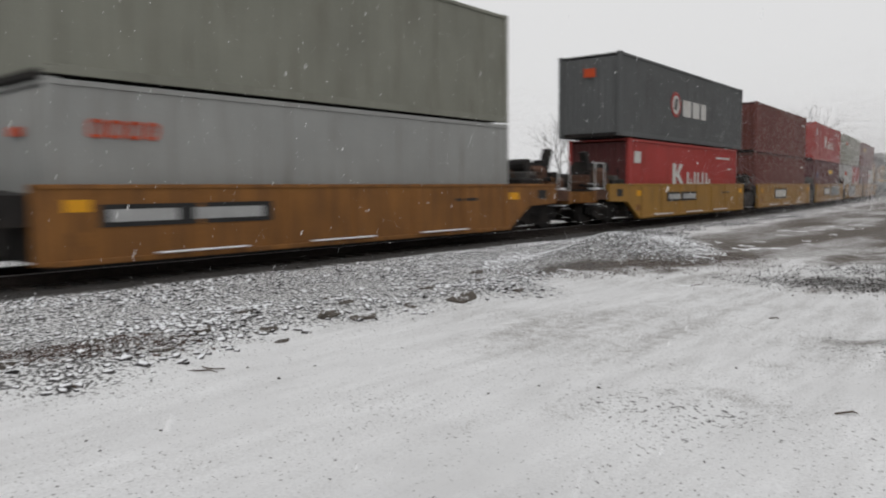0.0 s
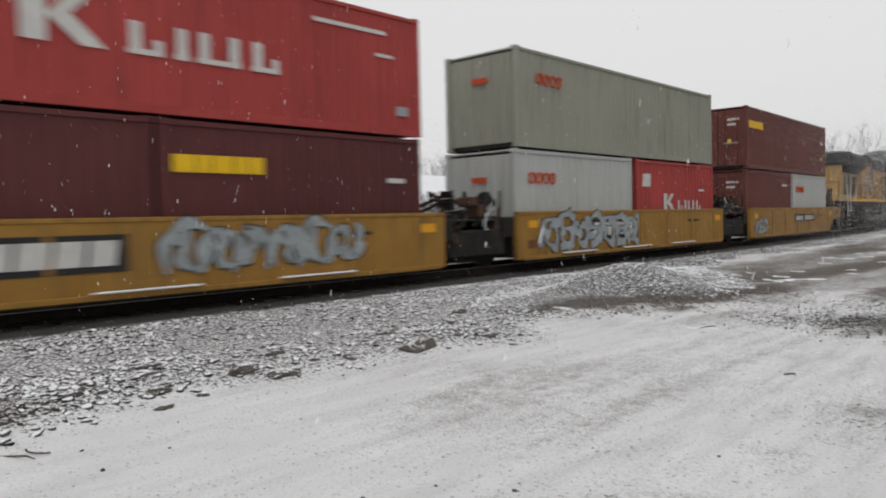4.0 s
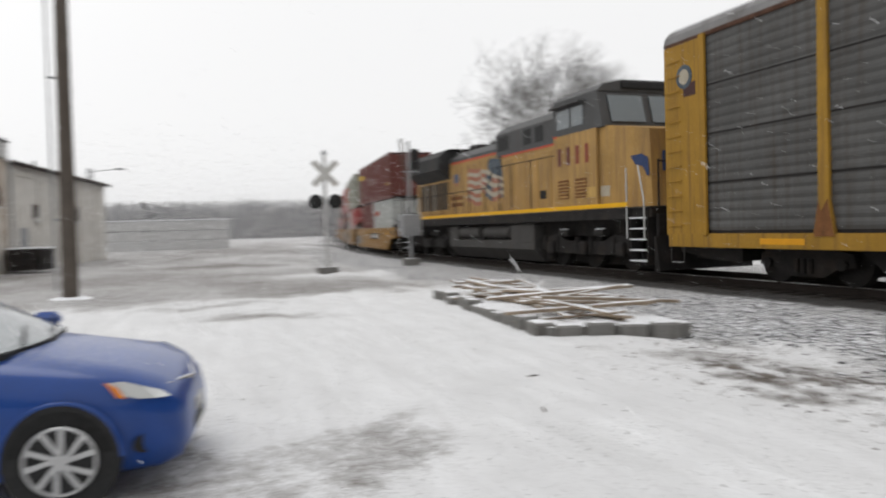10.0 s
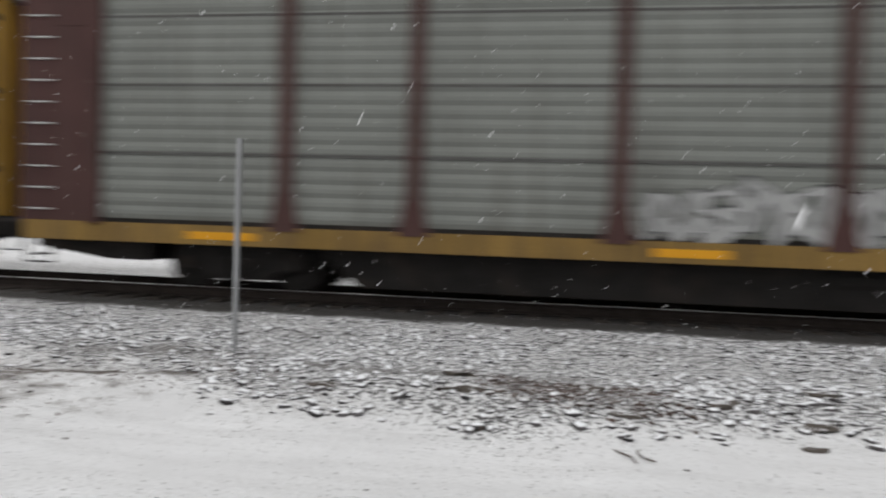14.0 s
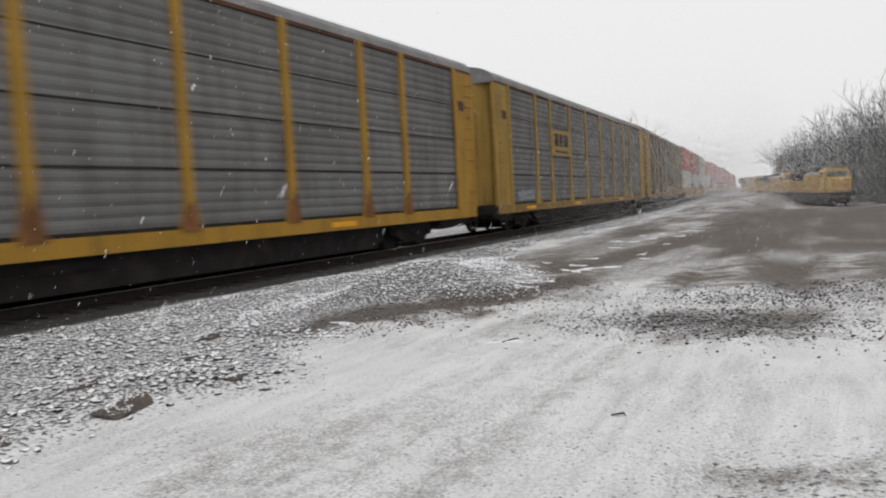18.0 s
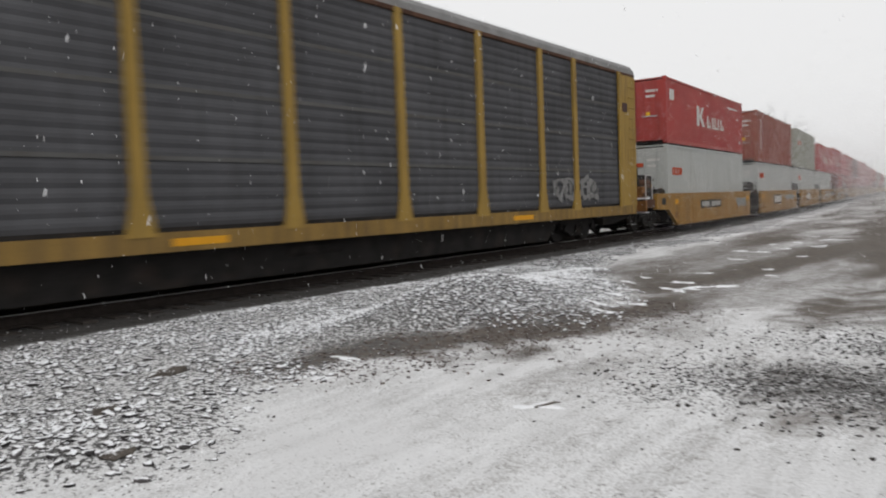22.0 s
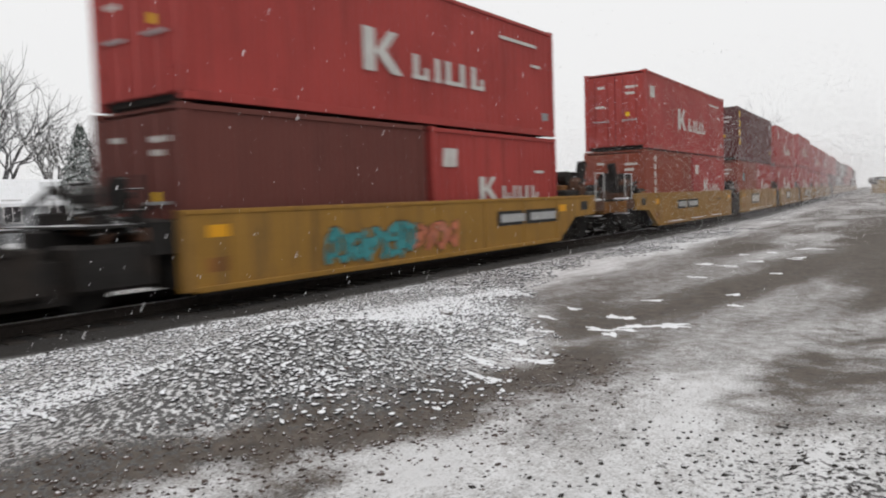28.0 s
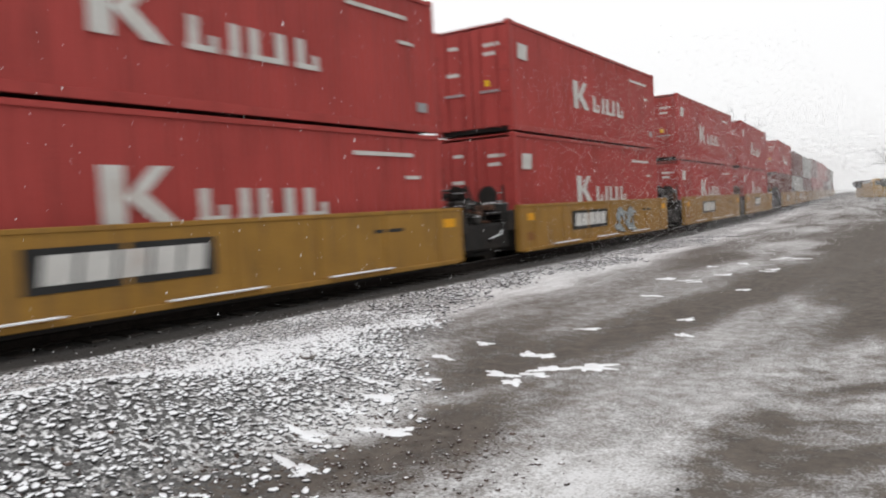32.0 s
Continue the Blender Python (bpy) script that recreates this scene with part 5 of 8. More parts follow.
            gear = random.Random(int(u) + end)
            for k in range(0 if far else 6):
                p0 = Vector((gear.uniform(0.1, 1.35), e + end * gear.uniform(0.3, 1.4), gear.uniform(0.7, 1.9)))
                p1 = Vector((gear.uniform(0.6, 1.42), e + end * gear.uniform(0.3, 1.4), gear.uniform(0.5, 1.75)))
                part("brake_rigging", Geo().pipe([p0, (p0 + p1) / 2 + Vector((0.1, 0, -0.14)), p1], gear.uniform(0.025, 0.06), 6), M[("under", "rust", "under_snow")[k % 3]], car)
            for k in range(0 if far else 4):
                y, z, w, h = e + end * gear.uniform(0.35, 1.3), gear.uniform(0.85, 1.55), gear.uniform(0.12, 0.28), gear.uniform(0.12, 0.34)
                part("valve_body", Geo().box(gear.uniform(0.7, 1.0), gear.uniform(1.15, 1.4), y - w / 2, y + w / 2, z, z + h, 0.03), M[("rust", "under", "tank", "under_snow")[k % 4]], car)
            part("wheel_guard", Geo().box(0.6, 1.32, min(e + end * 0.3, e + end * 1.5), max(e + end * 0.3, e + end * 1.5), 0.3, 0.95, 0.05), M["under"], car)
        else:
            f = e + end * 2.7
            part("end_platform", Geo().box(-1.36, 1.36, min(e, f), max(e, f), 1.12, 1.2, 0.01), M["under"], car, "grimy black end platform")
            part("center_sill", Geo().box(-0.35, 0.35, min(e, f), max(e, f), 0.62, 1.12, 0.02), M["under"], car)
            part("end_sill", Geo().box(-1.45, 1.45, min(f - end * 0.14, f), max(f - end * 0.14, f), 0.75, 1.15, 0.02), M["yellow_rusty"], car)
            for side in (-1, 1):
                part("side_step", Geo().box(min(side * 1.3, side * 1.44), max(side * 1.3, side * 1.44), min(f - end * 1.0, f - end * 0.14), max(f - end * 1.0, f - end * 0.14), 0.86, 1.18, 0.01), M["rust"], car)
                for zr in (0.35, 0.62):
                    part("sill_step", Geo().tube((side * 1.45, f - end * 0.15, zr), (side * 1.45, f - end * 0.6, zr), 0.018, 5), M["under_snow"], car)
                part("grab_iron", Geo().tube((side * 1.42, f - end * 0.08, 1.15), (side * 1.42, f - end * 0.08, 2.05), 0.018, 6).tube((side * 1.42, f - end * 0.75, 1.15), (side * 1.42, f - end * 0.75, 2.05), 0.018, 6).tube((side * 1.42, f - end * 0.08, 2.05), (side * 1.42, f - end * 0.75, 2.05), 0.018, 6), M["silver"], car, "pale safety rail")
            part("brake_stand", Geo().box(0.35, 0.75, f - end * 0.75 - 0.12, f - end * 0.75 + 0.12, 1.2, 2.0, 0.03).tube((0.55, f - end * 0.55, 1.85), (0.55, f - end * 0.5, 1.85), 0.28, 14), M["under"], car)
            part("air_reservoir", Geo().tube((-0.9, e + end * 1.1, 1.5), (0.2, e + end * 1.1, 1.5), 0.26, 12), M["under"], car)
            part("valve_box", Geo().box(-1.1, -0.6, e + end * 1.8 - 0.25, e + end * 1.8 + 0.25, 1.2, 1.75, 0.04), M["under"], car)
            gear = random.Random(int(u) * 3 + end)
            for k in range(14):
                y = e + end * gear.uniform(0.2, 2.5)
                p0 = Vector((gear.uniform(-0.6, 1.3), y, gear.uniform(1.15, 1.3)))
                p1 = Vector((gear.uniform(0.2, 1.4), y + gear.uniform(-0.5, 0.5), gear.uniform(1.3, 1.95)))
                part("brake_rigging", Geo().pipe([p0, (p0 + p1) / 2 + Vector((0.12, 0, 0.1)), p1], gear.uniform(0.025, 0.06), 6), M[("under", "rust", "under_snow")[k % 3]], car)
            part("brake_arm", Geo().extrude("x", [(e + end * 1.75, 1.2), (e + end * 1.95, 1.2), (e + end * 2.3, 2.15), (e + end * 2.42, 2.4), (e + end * 2.2, 2.45), (e + end * 2.1, 2.2)], 0.72, 0.95), M["under"], car, "dark upright lever arm")
            part("gear_housing", Geo().box(0.3, 1.1, min(e + end * 1.0, e + end * 1.9), max(e + end * 1.0, e + end * 1.9), 1.2, 1.92, 0.12), M["rust"], car, "rusty brown gear housing")
            part("gear_housing", Geo().tube((0.4, e + end * 0.95, 1.9), (1.0, e + end * 0.95, 1.9), 0.22, 12), M["under"], car)
            part("gear_tray", Geo().box(0.2, 1.3, min(e + end * 0.1, e + end * 0.95), max(e + end * 0.1, e + end * 0.95), 1.2, 1.55, 0.05), M["under"], car)
            for k in range(7):
                y, w, h = e + end * gear.uniform(0.3, 2.4), gear.uniform(0.2, 0.5), gear.uniform(0.18, 0.55)
                part("equipment_box", Geo().box(gear.uniform(0.2, 0.8), gear.uniform(1.0, 1.36), y - w / 2, y + w / 2, 1.2, 1.2 + h, 0.03), M[("rust", "under", "yellow_rusty", "under_snow", "under", "tank", "rust")[k]], car)
            for z0_, z1_ in ((1.2, 1.28), (0.7, 0.76)):
                part("snow_ledge", Geo().box(0.95, 1.4, min(f - end * 0.55, f - end * 0.25), max(f - end * 0.55, f - end * 0.25), z0_, z1_ - 0.03, 0.008), M["snow"], car, "ledge capped with snow")
            part("number_plate", Geo().box(1.5, 1.508, min(e + end * 0.7, e + end * 1.15), max(e + end * 0.7, e + end * 1.15), 0.95, 1.2), M["black"], car)
            coupler(car, f, end)
            bogie(car, e + end * 1.25)
    if trail == "joint":
        bogie(car, HALF + 1.35)
    x = 1.502
    if plate == "mark":
        o = plate_at or 0.0
        pl = part("name_plate", Geo().box(x, x + 0.012, o - 3.1, o - 0.25, 0.55, 1.12), M["black"], car, "black name board")
        for y, w, lean in ((-2.9, 0.44, 0.06), (-2.39, 0.46, 0.06), (-1.86, 0.44, 0.06), (-1.35, 0.42, 0.06), (-0.86, 0.4, 0.06)):
            part("name_block", Geo().extrude("x", [(o + y, 0.65), (o + y + w, 0.65), (o + y + w + lean, 1.03), (o + y + lean, 1.03)], x + 0.012, x + 0.018), M["white"], pl, "white painted block")
    elif plate == "number":
        y = -3.2 if plate_at is None else plate_at
        pl = part("number_board", Geo().box(x, x + 0.012, y, y + 3.3, 0.7, 1.06), M["black"], car, "black number board")
        for y, w in ((y + 0.15, 1.2), (y + 1.65, 1.45)):
            part("number_bar", Geo().box(x + 0.012, x + 0.018, y, y + w, 0.78, 0.98), M["galv_light"], pl, "pale bar")
    for y in (a + 0.45, b - 0.75):
        part("side_marking", Geo().box(x, x + 0.004, y, y + 0.45, 0.95, 1.14), M["amber"], car, "amber patch")
    part("side_marking", Geo().box(x, x + 0.004, a + 0.4, a + 0.8, 0.42, 0.64), M["yellow_rusty"], car, "dark stencilled marking")
    part("side_marking", Geo().box(x, x + 0.004, b - 3.1, b - 2.2, 0.95, 1.02), M["black"], car, "dark stencilled marking")
    for k, (y0, y1, z0, z1, colour) in enumerate(paint):
        graffiti(car, x + 0.02, y0, y1, z0, z1, M[colour], k + int(u))
    MOVERS.append((car, u, 0.0, -7.0, 7.0))
    return car


STD, HIGH, LONG = 2.59, 2.896, 13.72
BASE = 0.42


def load(u, top, bottom, top_length=12.19, doors=True):
    """Containers on a well whose middle is at u. bottom: one 40-foot box or two 20-foot boxes."""
    if isinstance(bottom, dict):
        container(12.19, bottom.get("h", STD), bottom["c"], u, BASE, bottom["l"], bottom.get("m", ""), doors, bottom.get("flat", False), bottom.get("e", ""))
        z = BASE + bottom.get("h", STD)
    else:
        for k, bx in enumerate(bottom):
            container(6.06, STD, bx["c"], u + (-3.065 if k == 0 else 3.065), BASE, bx["l"], bx.get("m", ""), doors, bx.get("flat", False))
        z = BASE + STD
    container(top_length, top.get("h", STD), top["c"], u, z + 0.045, top["l"], top.get("m", ""), doors, top.get("flat", False))


RED = "red corrugated steel container with white lettering blocks"
BRN = "reddish-brown corrugated steel container, plain sided"
GRY = "pale grey steel container with an orange-red sign"
BGE = "grey-green steel container with an orange-red sign, rust along its edges"
MAR = "dark maroon corrugated steel container"
WELL = "yellow well car unit with a black and white board"
WELLG = "yellow well car unit with spray-painted graffiti"
WELLN = "yellow well car end unit with a black number board"
red = lambda **k: dict(c="red", l=RED, m="red_line", h=HIGH, **k)
red20 = dict(c="red", l=RED + ", short", m="red_line")

# the leading containers
well(11.0, "rust-stained yellow well car end unit with a number board", "number", -5.5, trail="platform", coat="yellow_rusty")
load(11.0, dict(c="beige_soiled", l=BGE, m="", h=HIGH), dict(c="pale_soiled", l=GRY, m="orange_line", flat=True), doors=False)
well(30.75, WELLN, "number", lead="platform", bars=3)
load(30.75, dict(c="slate", l="dark grey container overhanging the one below, white lettering blocks", m="grey_line", h=HIGH), dict(c="red", l=RED + " and a dark maroon end", m="red_line", e="maroon"), LONG, doors=False)
well(46.4, WELL)
load(46.4, dict(c="brown", l=BRN, m="plain"), dict(c="brown", l=BRN, m="plain"), doors=False)
well(61.9, WELLG, plate_at=-0.45, paint=((-0.15, 3.8, 0.35, 1.34, "spray"),))
load(61.9, dict(c="red", l=RED, m="red_line"), (dict(c="maroon", l=MAR + " with a blue sticker", m="blue_dot"), dict(c="maroon", l=MAR + " with a yellow sign", m="yellow_sign")), doors=False)
well(77.5, WELLG, paint=((-5.6, -0.4, 0.25, 1.34, "spray"),))
load(77.5, dict(c="beige", l=BGE, m="orange_line"), (dict(c="pale", l=GRY, m="orange_line"), red20), doors=False)
well(93.4, WELLN, "number", -0.45, trail="platform", bars=0, paint=((-6.0, -4.6, 0.2, 0.95, "spray"),))
load(93.4, dict(c="brown", l=BRN, m="yellow_sign"), (dict(c="brown", l=BRN + ", short", m="plain"), dict(c="pale", l=GRY, m="orange_line")))

# the trailing containers
B = [340.3, 355.8, 371.6, 387.2, 403.5, 423.5, 439.2, 454.9, 470.6, 486.3]
well(B[0], WELLN, "number", -2.6, lead="platform", bars=0, paint=((3.6, 5.4, 0.6, 1.1, "spray"),))
load(B[0], dict(c="red", l=RED, m="red_line"), dict(c="pale", l=GRY, m="orange_line", flat=True, h=HIGH))
well(B[1], WELL, plate_at=0.45, bars=0, paint=((1.5, 5.3, 0.75, 1.1, "spray"),))
load(B[1], dict(c="rust_red", l="rust-red container with a pale upright sign", m="upright_white", h=HIGH), dict(c="pale", l=GRY, m="orange_line", flat=True))
well(B[2], WELL, bars=0)
load(B[2], dict(c="beige", l=BGE, m="orange_line", h=HIGH), dict(c="pale", l=GRY, m="orange_line", flat=True))
well(B[3], WELL, bars=0, paint=((1.2, 5.2, 0.7, 1.1, "spray"),))
load(B[3], dict(c="red", l=RED, m="red_line"), dict(c="pale", l=GRY, flat=True))
well(B[4], WELLG, "number", 2.4, trail="platform", bars=0, paint=((-3.5, -1.0, 0.25, 0.95, "teal"), (-0.9, 0.5, 0.3, 1.0, "spray_orange")))
load(B[4], red(), (dict(c="brown", l=BRN + ", short"), red20))
well(B[5], WELLN, "number", lead="platform", bars=3)
load(B[5], red(), (dict(c="rust_red", l=BRN + ", short", m="upright_white"), red20))
well(B[6], WELL, plate_at=-0.5)
load(B[6], dict(c="maroon", l=MAR + " with a yellow upright sign", m="upright_yellow", h=HIGH), (dict(c="rust_red", l=BRN + " with a sticker", m="sign_plate"), red20))
well(B[7], WELL, plate_at=-0.15)
load(B[7], red(), dict(c="red", l=RED, m="red_line"))
well(B[8], WELLG, paint=((0.5, 2.3, 0.2, 1.2, "spray"),))
load(B[8], red(), red())
well(B[9], WELL)
load(B[9], red(), dict(c="red", l=RED, m="red_line"))
for k in range(9):
    u = 502.0 + 15.65 * k + (6 if k else 0)
    well(u, WELL, far=True, bars=0)
    load(u, (red(), red(), dict(c="brown", l=BRN), dict(c="pale", l=GRY), dict(c="brown", l=BRN))[k % 5], (dict(c="red", l=RED, m="red_line"), dict(c="brown", l=BRN), dict(c="pale", l=GRY), dict(c="brown", l=BRN), red())[k % 5])


# ---- autoracks ----
POSTS = (3.15, 5.15, 8.1, 11.05, 14.1, 17.05, 20.0, 22.0)


def autorack(u0, label, colour="rack_yellow", post="rack_yellow", panel="galv", sign="", paint=()):
    """A covered car carrier; u0 is where its side panels begin, 25.15 m of them between the end frames."""
    car = thing("autorack_car", label, "freight car", "covered car carriers")
    me_, mp, mg = M[colour], M[post], M[panel]
    a, b = 0.0, 25.15
    e0, e1 = a - 1.35, b + 1.35
    n = 40
    for side in (-1, 1):
        for k, (y0, y1) in enumerate(zip((a,) + POSTS, POSTS + (b,))):
            g = Geo()
            z0, z1, rows = 1.09, 5.30, 21
            for r in range(rows):
                za, zb = z0 + (z1 - z0) * r / rows, z0 + (z1 - z0) * (r + 1) / rows
                zm, zc = za + (zb - za) * 0.35, za + (zb - za) * 0.65
                d = 0.022
                for p, q, dp, dq in ((za, zm, 0, d), (zm, zc, d, d), (zc, zb, d, 0)):
                    g.add([(side * (1.46 + dp), y0 + 0.02, p), (side * (1.46 + dp), y1 - 0.02, p), (side * (1.46 + dq), y1 - 0.02, q), (side * (1.46 + dq), y0 + 0.02, q)], [(0, 1, 2, 3)])
            part("side_panel", shared(("rackpanel", side, k, panel), lambda: g.mesh("side_panel", mg)), mg, car)
            for zj in ((2.12, 3.18, 4.24) if side > 0 else ()):
                part("panel_joint", shared(("joint", side, k, zj, panel), lambda: Geo().box(min(side * 1.465, side * 1.486), max(side * 1.465, side * 1.486), y0 + 0.03, y1 - 0.03, zj - 0.02, zj + (0.045 if panel == "galv_soot" else 0.02)).mesh("panel_joint", M["galv_dark" if panel == "galv_soot" else ("galv_dark" if panel in ("galv", "galv_light", "galv_green") else "under")])), None, car)
        # black strip that paints the shadow gap between panels and sill
        part("panel_footing", shared(("gapshade", side), lambda: Geo().box(min(side * 1.40, side * 1.455), max(side * 1.40, side * 1.455), a, b, 1.02, 1.12).mesh("panel_footing", M["under"])), None, car, "dark strip drawn as the shadow gap over the sill")
        for y in POSTS:
            ob = part("side_post", shared(("rackpost", side, post), lambda: Geo().extrude("x", [(-0.24, 0.96), (0.24, 0.96), (0.12, 1.6), (0.10, 5.38), (-0.10, 5.38), (-0.12, 1.6)], side * 1.475, side * 1.545).mesh("side_post", mp)), mp, car)
            ob.location.y = y
            if side > 0 and post == "rack_orange":
                ft = part("rusty_foot", shared(("postfoot", int(y * 10) % 3), lambda: Geo().extrude("x", [(-0.23, 0.965), (0.23, 0.965), (0.125 + 0.03 * (int(y * 10) % 3), 1.3), (0.09, 1.55 + 0.1 * (int(y * 10) % 3)), (-0.05, 1.42), (-0.115, 1.6)], 1.545, 1.549).mesh("rusty_foot", M["rust_stain"])), None, ob, "rust stain at the post foot")
        part("side_sill", shared(("racksill", side, colour), lambda: Geo().extrude("x", [(e0 + 0.1, 0.72), (e1 - 0.1, 0.72), (e1 - 0.1, 1.02), (e0 + 0.1, 1.02)], side * 1.42, side * 1.53).mesh("side_sill", M["rack_orange" if colour == "rack_orange" else "rack_sill"])), None, car)
        part("top_chord", shared(("rackchord", side), lambda: Geo().box(min(side * 1.40, side * 1.51), max(side * 1.40, side * 1.51), e0 + 0.05, e1 - 0.05, 5.30, 5.40, 0.01).mesh("top_chord", M["rust"])), None, car)
        for y0, y1 in ((e0, a), (b, e1)):
            part("end_frame", shared(("endframe", side, y0, colour), lambda: Geo().box(min(side * 1.38, side * 1.52), max(side * 1.38, side * 1.52), y0, y1, 0.98, 5.32, 0.02).mesh("end_frame", me_)), me_, car)
            inner = (y1 if y0 == e0 else y0)
            part("frame_post", shared(("framepost", side, inner, colour), lambda: Geo().box(min(side * 1.50, side * 1.575), max(side * 1.50, side * 1.575), inner - 0.09, inner + 0.09, 0.98, 5.36, 0.012).mesh("frame_post", me_)), me_, car)
            outer = (y0 if y0 == e0 else y1)
            s = 1 if y0 == e0 else -1
            for j in range(12 if side > 0 else 0):
                part("ladder_rung", shared(("lrung", side, outer, j, colour), lambda: Geo().tube((side * 1.55, outer + s * 0.15, 1.2 + 0.34 * j), (side * 1.55, outer + s * 0.6, 1.2 + 0.34 * j), 0.016, 5).mesh("ladder_rung", M["silver"] if colour == "rack_brown" else me_)), None, car)
            for zz in (4.1,):
                part("warning_panel", shared(("warn", side, outer, zz), lambda: Geo().box(min(side * 1.52, side * 1.528), max(side * 1.52, side * 1.528), min(outer + s * 0.7, outer + s * 1.1), max(outer + s * 0.7, outer + s * 1.1), zz, zz + 0.3).mesh("warning_panel", M["rack_brown"])), None, car)
        for py, ln in ((1.6, 1.1), (8.6, 1.0), (18.4, 1.0)):
            part("sill_patch", shared(("spatch", side, py), lambda: Geo().box(min(side * 1.53, side * 1.537), max(side * 1.53, side * 1.537), py, py + ln, 0.80, 0.92).mesh("sill_patch", M["amber"])), None, car, "amber reflective patch")
    arc = [(1.5 * math.cos(math.pi * k / 14), 5.36 + 0.62 * math.sin(math.pi * k / 14) ** 0.75) for k in range(15)]
    part("roof", shared("rackroof", lambda: Geo().extrude("y", arc, e0 + 0.02, e1 - 0.02).mesh("roof", M["roof"])), None, car, "curved dull grey roof")
    for end, y in ((-1, e0), (1, e1)):
        for side in (-1, 1):
            d = part("end_door", shared(("enddoor", side, end, colour), lambda: Geo().extrude("z", [(side * 0.02, y + end * 0.02), (side * 0.72, y + end * 0.02), (side * 1.38, y - end * 0.3), (side * 1.38, y - end * 0.4), (side * 0.72, y - end * 0.08), (side * 0.02, y - end * 0.08)], 1.05, 5.45).mesh("end_door", me_)), me_, car)
            for zz in (1.9, 3.4, 4.8):
                part("door_latch", shared(("latch", side, end, zz), lambda: Geo().box(min(side * 0.15, side * 0.65), max(side * 0.15, side * 0.65), min(y + end * 0.02, y + end * 0.06), max(y + end * 0.02, y + end * 0.06), zz, zz + 0.1).mesh("door_latch", M["under"])), None, d)
        part("end_arch", shared(("arch", end), lambda: Geo().extrude("y", [(x, z - 0.02) for x, z in arc], min(y, y + end * 0.03), max(y, y + end * 0.03)).mesh("end_arch", M["roof"])), None, car)
        part("end_sill", shared(("rackend", end, colour), lambda: Geo().box(-1.4, 1.4, min(y, y + end * 0.12), max(y, y + end * 0.12), 0.7, 1.02, 0.02).mesh("end_sill", M["under"])), None, car)
        coupler(car, y + end * 0.02, end)
        bogie(car, y - end * 3.6)
        for side in (-1, 1):
            part("corner_step", shared(("cstep", side, end), lambda: Geo().tube((side * 1.5, y - end * 0.15, 0.35), (side * 1.5, y - end * 0.6, 0.35), 0.02, 5).tube((side * 1.5, y - end * 0.15, 0.35), (side * 1.5, y - end * 0.15, 0.75), 0.02, 5).tube((side * 1.5, y - end * 0.6, 0.35), (side * 1.5, y - end * 0.6, 0.75), 0.02, 5).mesh("corner_step", M["under_snow"])), None, car)
    for end, y in ((-1, e0), (1, e1)):
        part("end_underframe", shared(("rackendunder", end), lambda: Geo().extrude("x", [(y - end * 0.1, 0.92), (y - end * 0.1, 0.6), (y - end * 1.4, 0.42), (y - end * 2.1, 0.42), (y - end * 2.1, 0.92)], -1.2, 1.2).mesh("end_underframe", M["under"])), None, car)
    part("deck", shared("rackdeck", lambda: Geo().box(-1.42, 1.42, e0 + 0.1, e1 - 0.1, 0.92, 1.04).mesh("deck", M["under"])), None, car)
    part("center_sill", shared("rackcenter", lambda: Geo().box(-0.4, 0.4, e0 + 0.2, e1 - 0.2, 0.48, 0.92).mesh("center_sill", M["under"])), None, car)
    part("underframe", shared("rackunder", lambda: Geo().extrude("x", [(3.5, 0.72), (21.65, 0.72), (20.9, 0.13), (4.25, 0.13)], -1.1, 1.1).mesh("underframe", M["under"])), None, car)
    part("air_reservoir", shared("rackair", lambda: Geo().tube((0.95, 11.2, 0.55), (0.95, 12.6, 0.55), 0.2, 12).mesh("air_reservoir", M["under"])), None, car)
    x = 1.548
    if sign:
        pl = part("sign_board", Geo().box(x, x + 0.012, 5.15, 8.05, 3.0, 4.1) if sign == "dark" else Geo().box(x, x + 0.012, 3.2, 5.1, 3.3, 4.9), me_, car, "yellow sign board")
        if sign == "dark":
            for y, w in ((5.5, 0.62), (6.25, 0.62), (7.0, 0.62)):
                part("sign_block", Geo().box(x + 0.012, x + 0.018, y, y + w, 3.4, 3.95), M["black"], pl, "dark painted block")
            part("sign_bar", Geo().box(x + 0.012, x + 0.018, 5.6, 7.6, 3.12, 3.22), M["black"], pl)
        else:
            part("sign_block", Geo().box(x + 0.012, x + 0.018, 3.62, 4.68, 4.3, 4.72), M["blue"], pl, "blue painted block")
            part("sign_block", Geo().box(x + 0.018, x + 0.022, 3.62, 4.68, 4.43, 4.56), M["flag_white"], pl)
            part("sign_block", Geo().box(x + 0.012, x + 0.018, 3.62, 4.68, 3.62, 4.28), M["flag_white"], pl, "white and red striped block")
            for j in range(5):
                part("sign_stripe", Geo().box(x + 0.018, x + 0.022, 3.68 + 0.2 * j, 3.76 + 0.2 * j, 3.64, 4.26), M["flag_red"], pl)
    for k, (y0, y1, z0, z1, col) in enumerate(paint):
        graffiti(car, 1.49, y0, y1, z0, z1, M[col], k + int(u0))
    if int(u0) == 126:
        em = part("round_emblem", Geo().tube((1.52, -0.62, 4.55), (1.532, -0.62, 4.55), 0.27, 20), M["flag_blue"], car, "round dark emblem")
        part("emblem_ring", Geo().tube((1.532, -0.62, 4.55), (1.536, -0.62, 4.55), 0.17, 18), M["flag_white"], em)
    MOVERS.append((car, u0, 0.0, 2.3, 22.9))
    return car


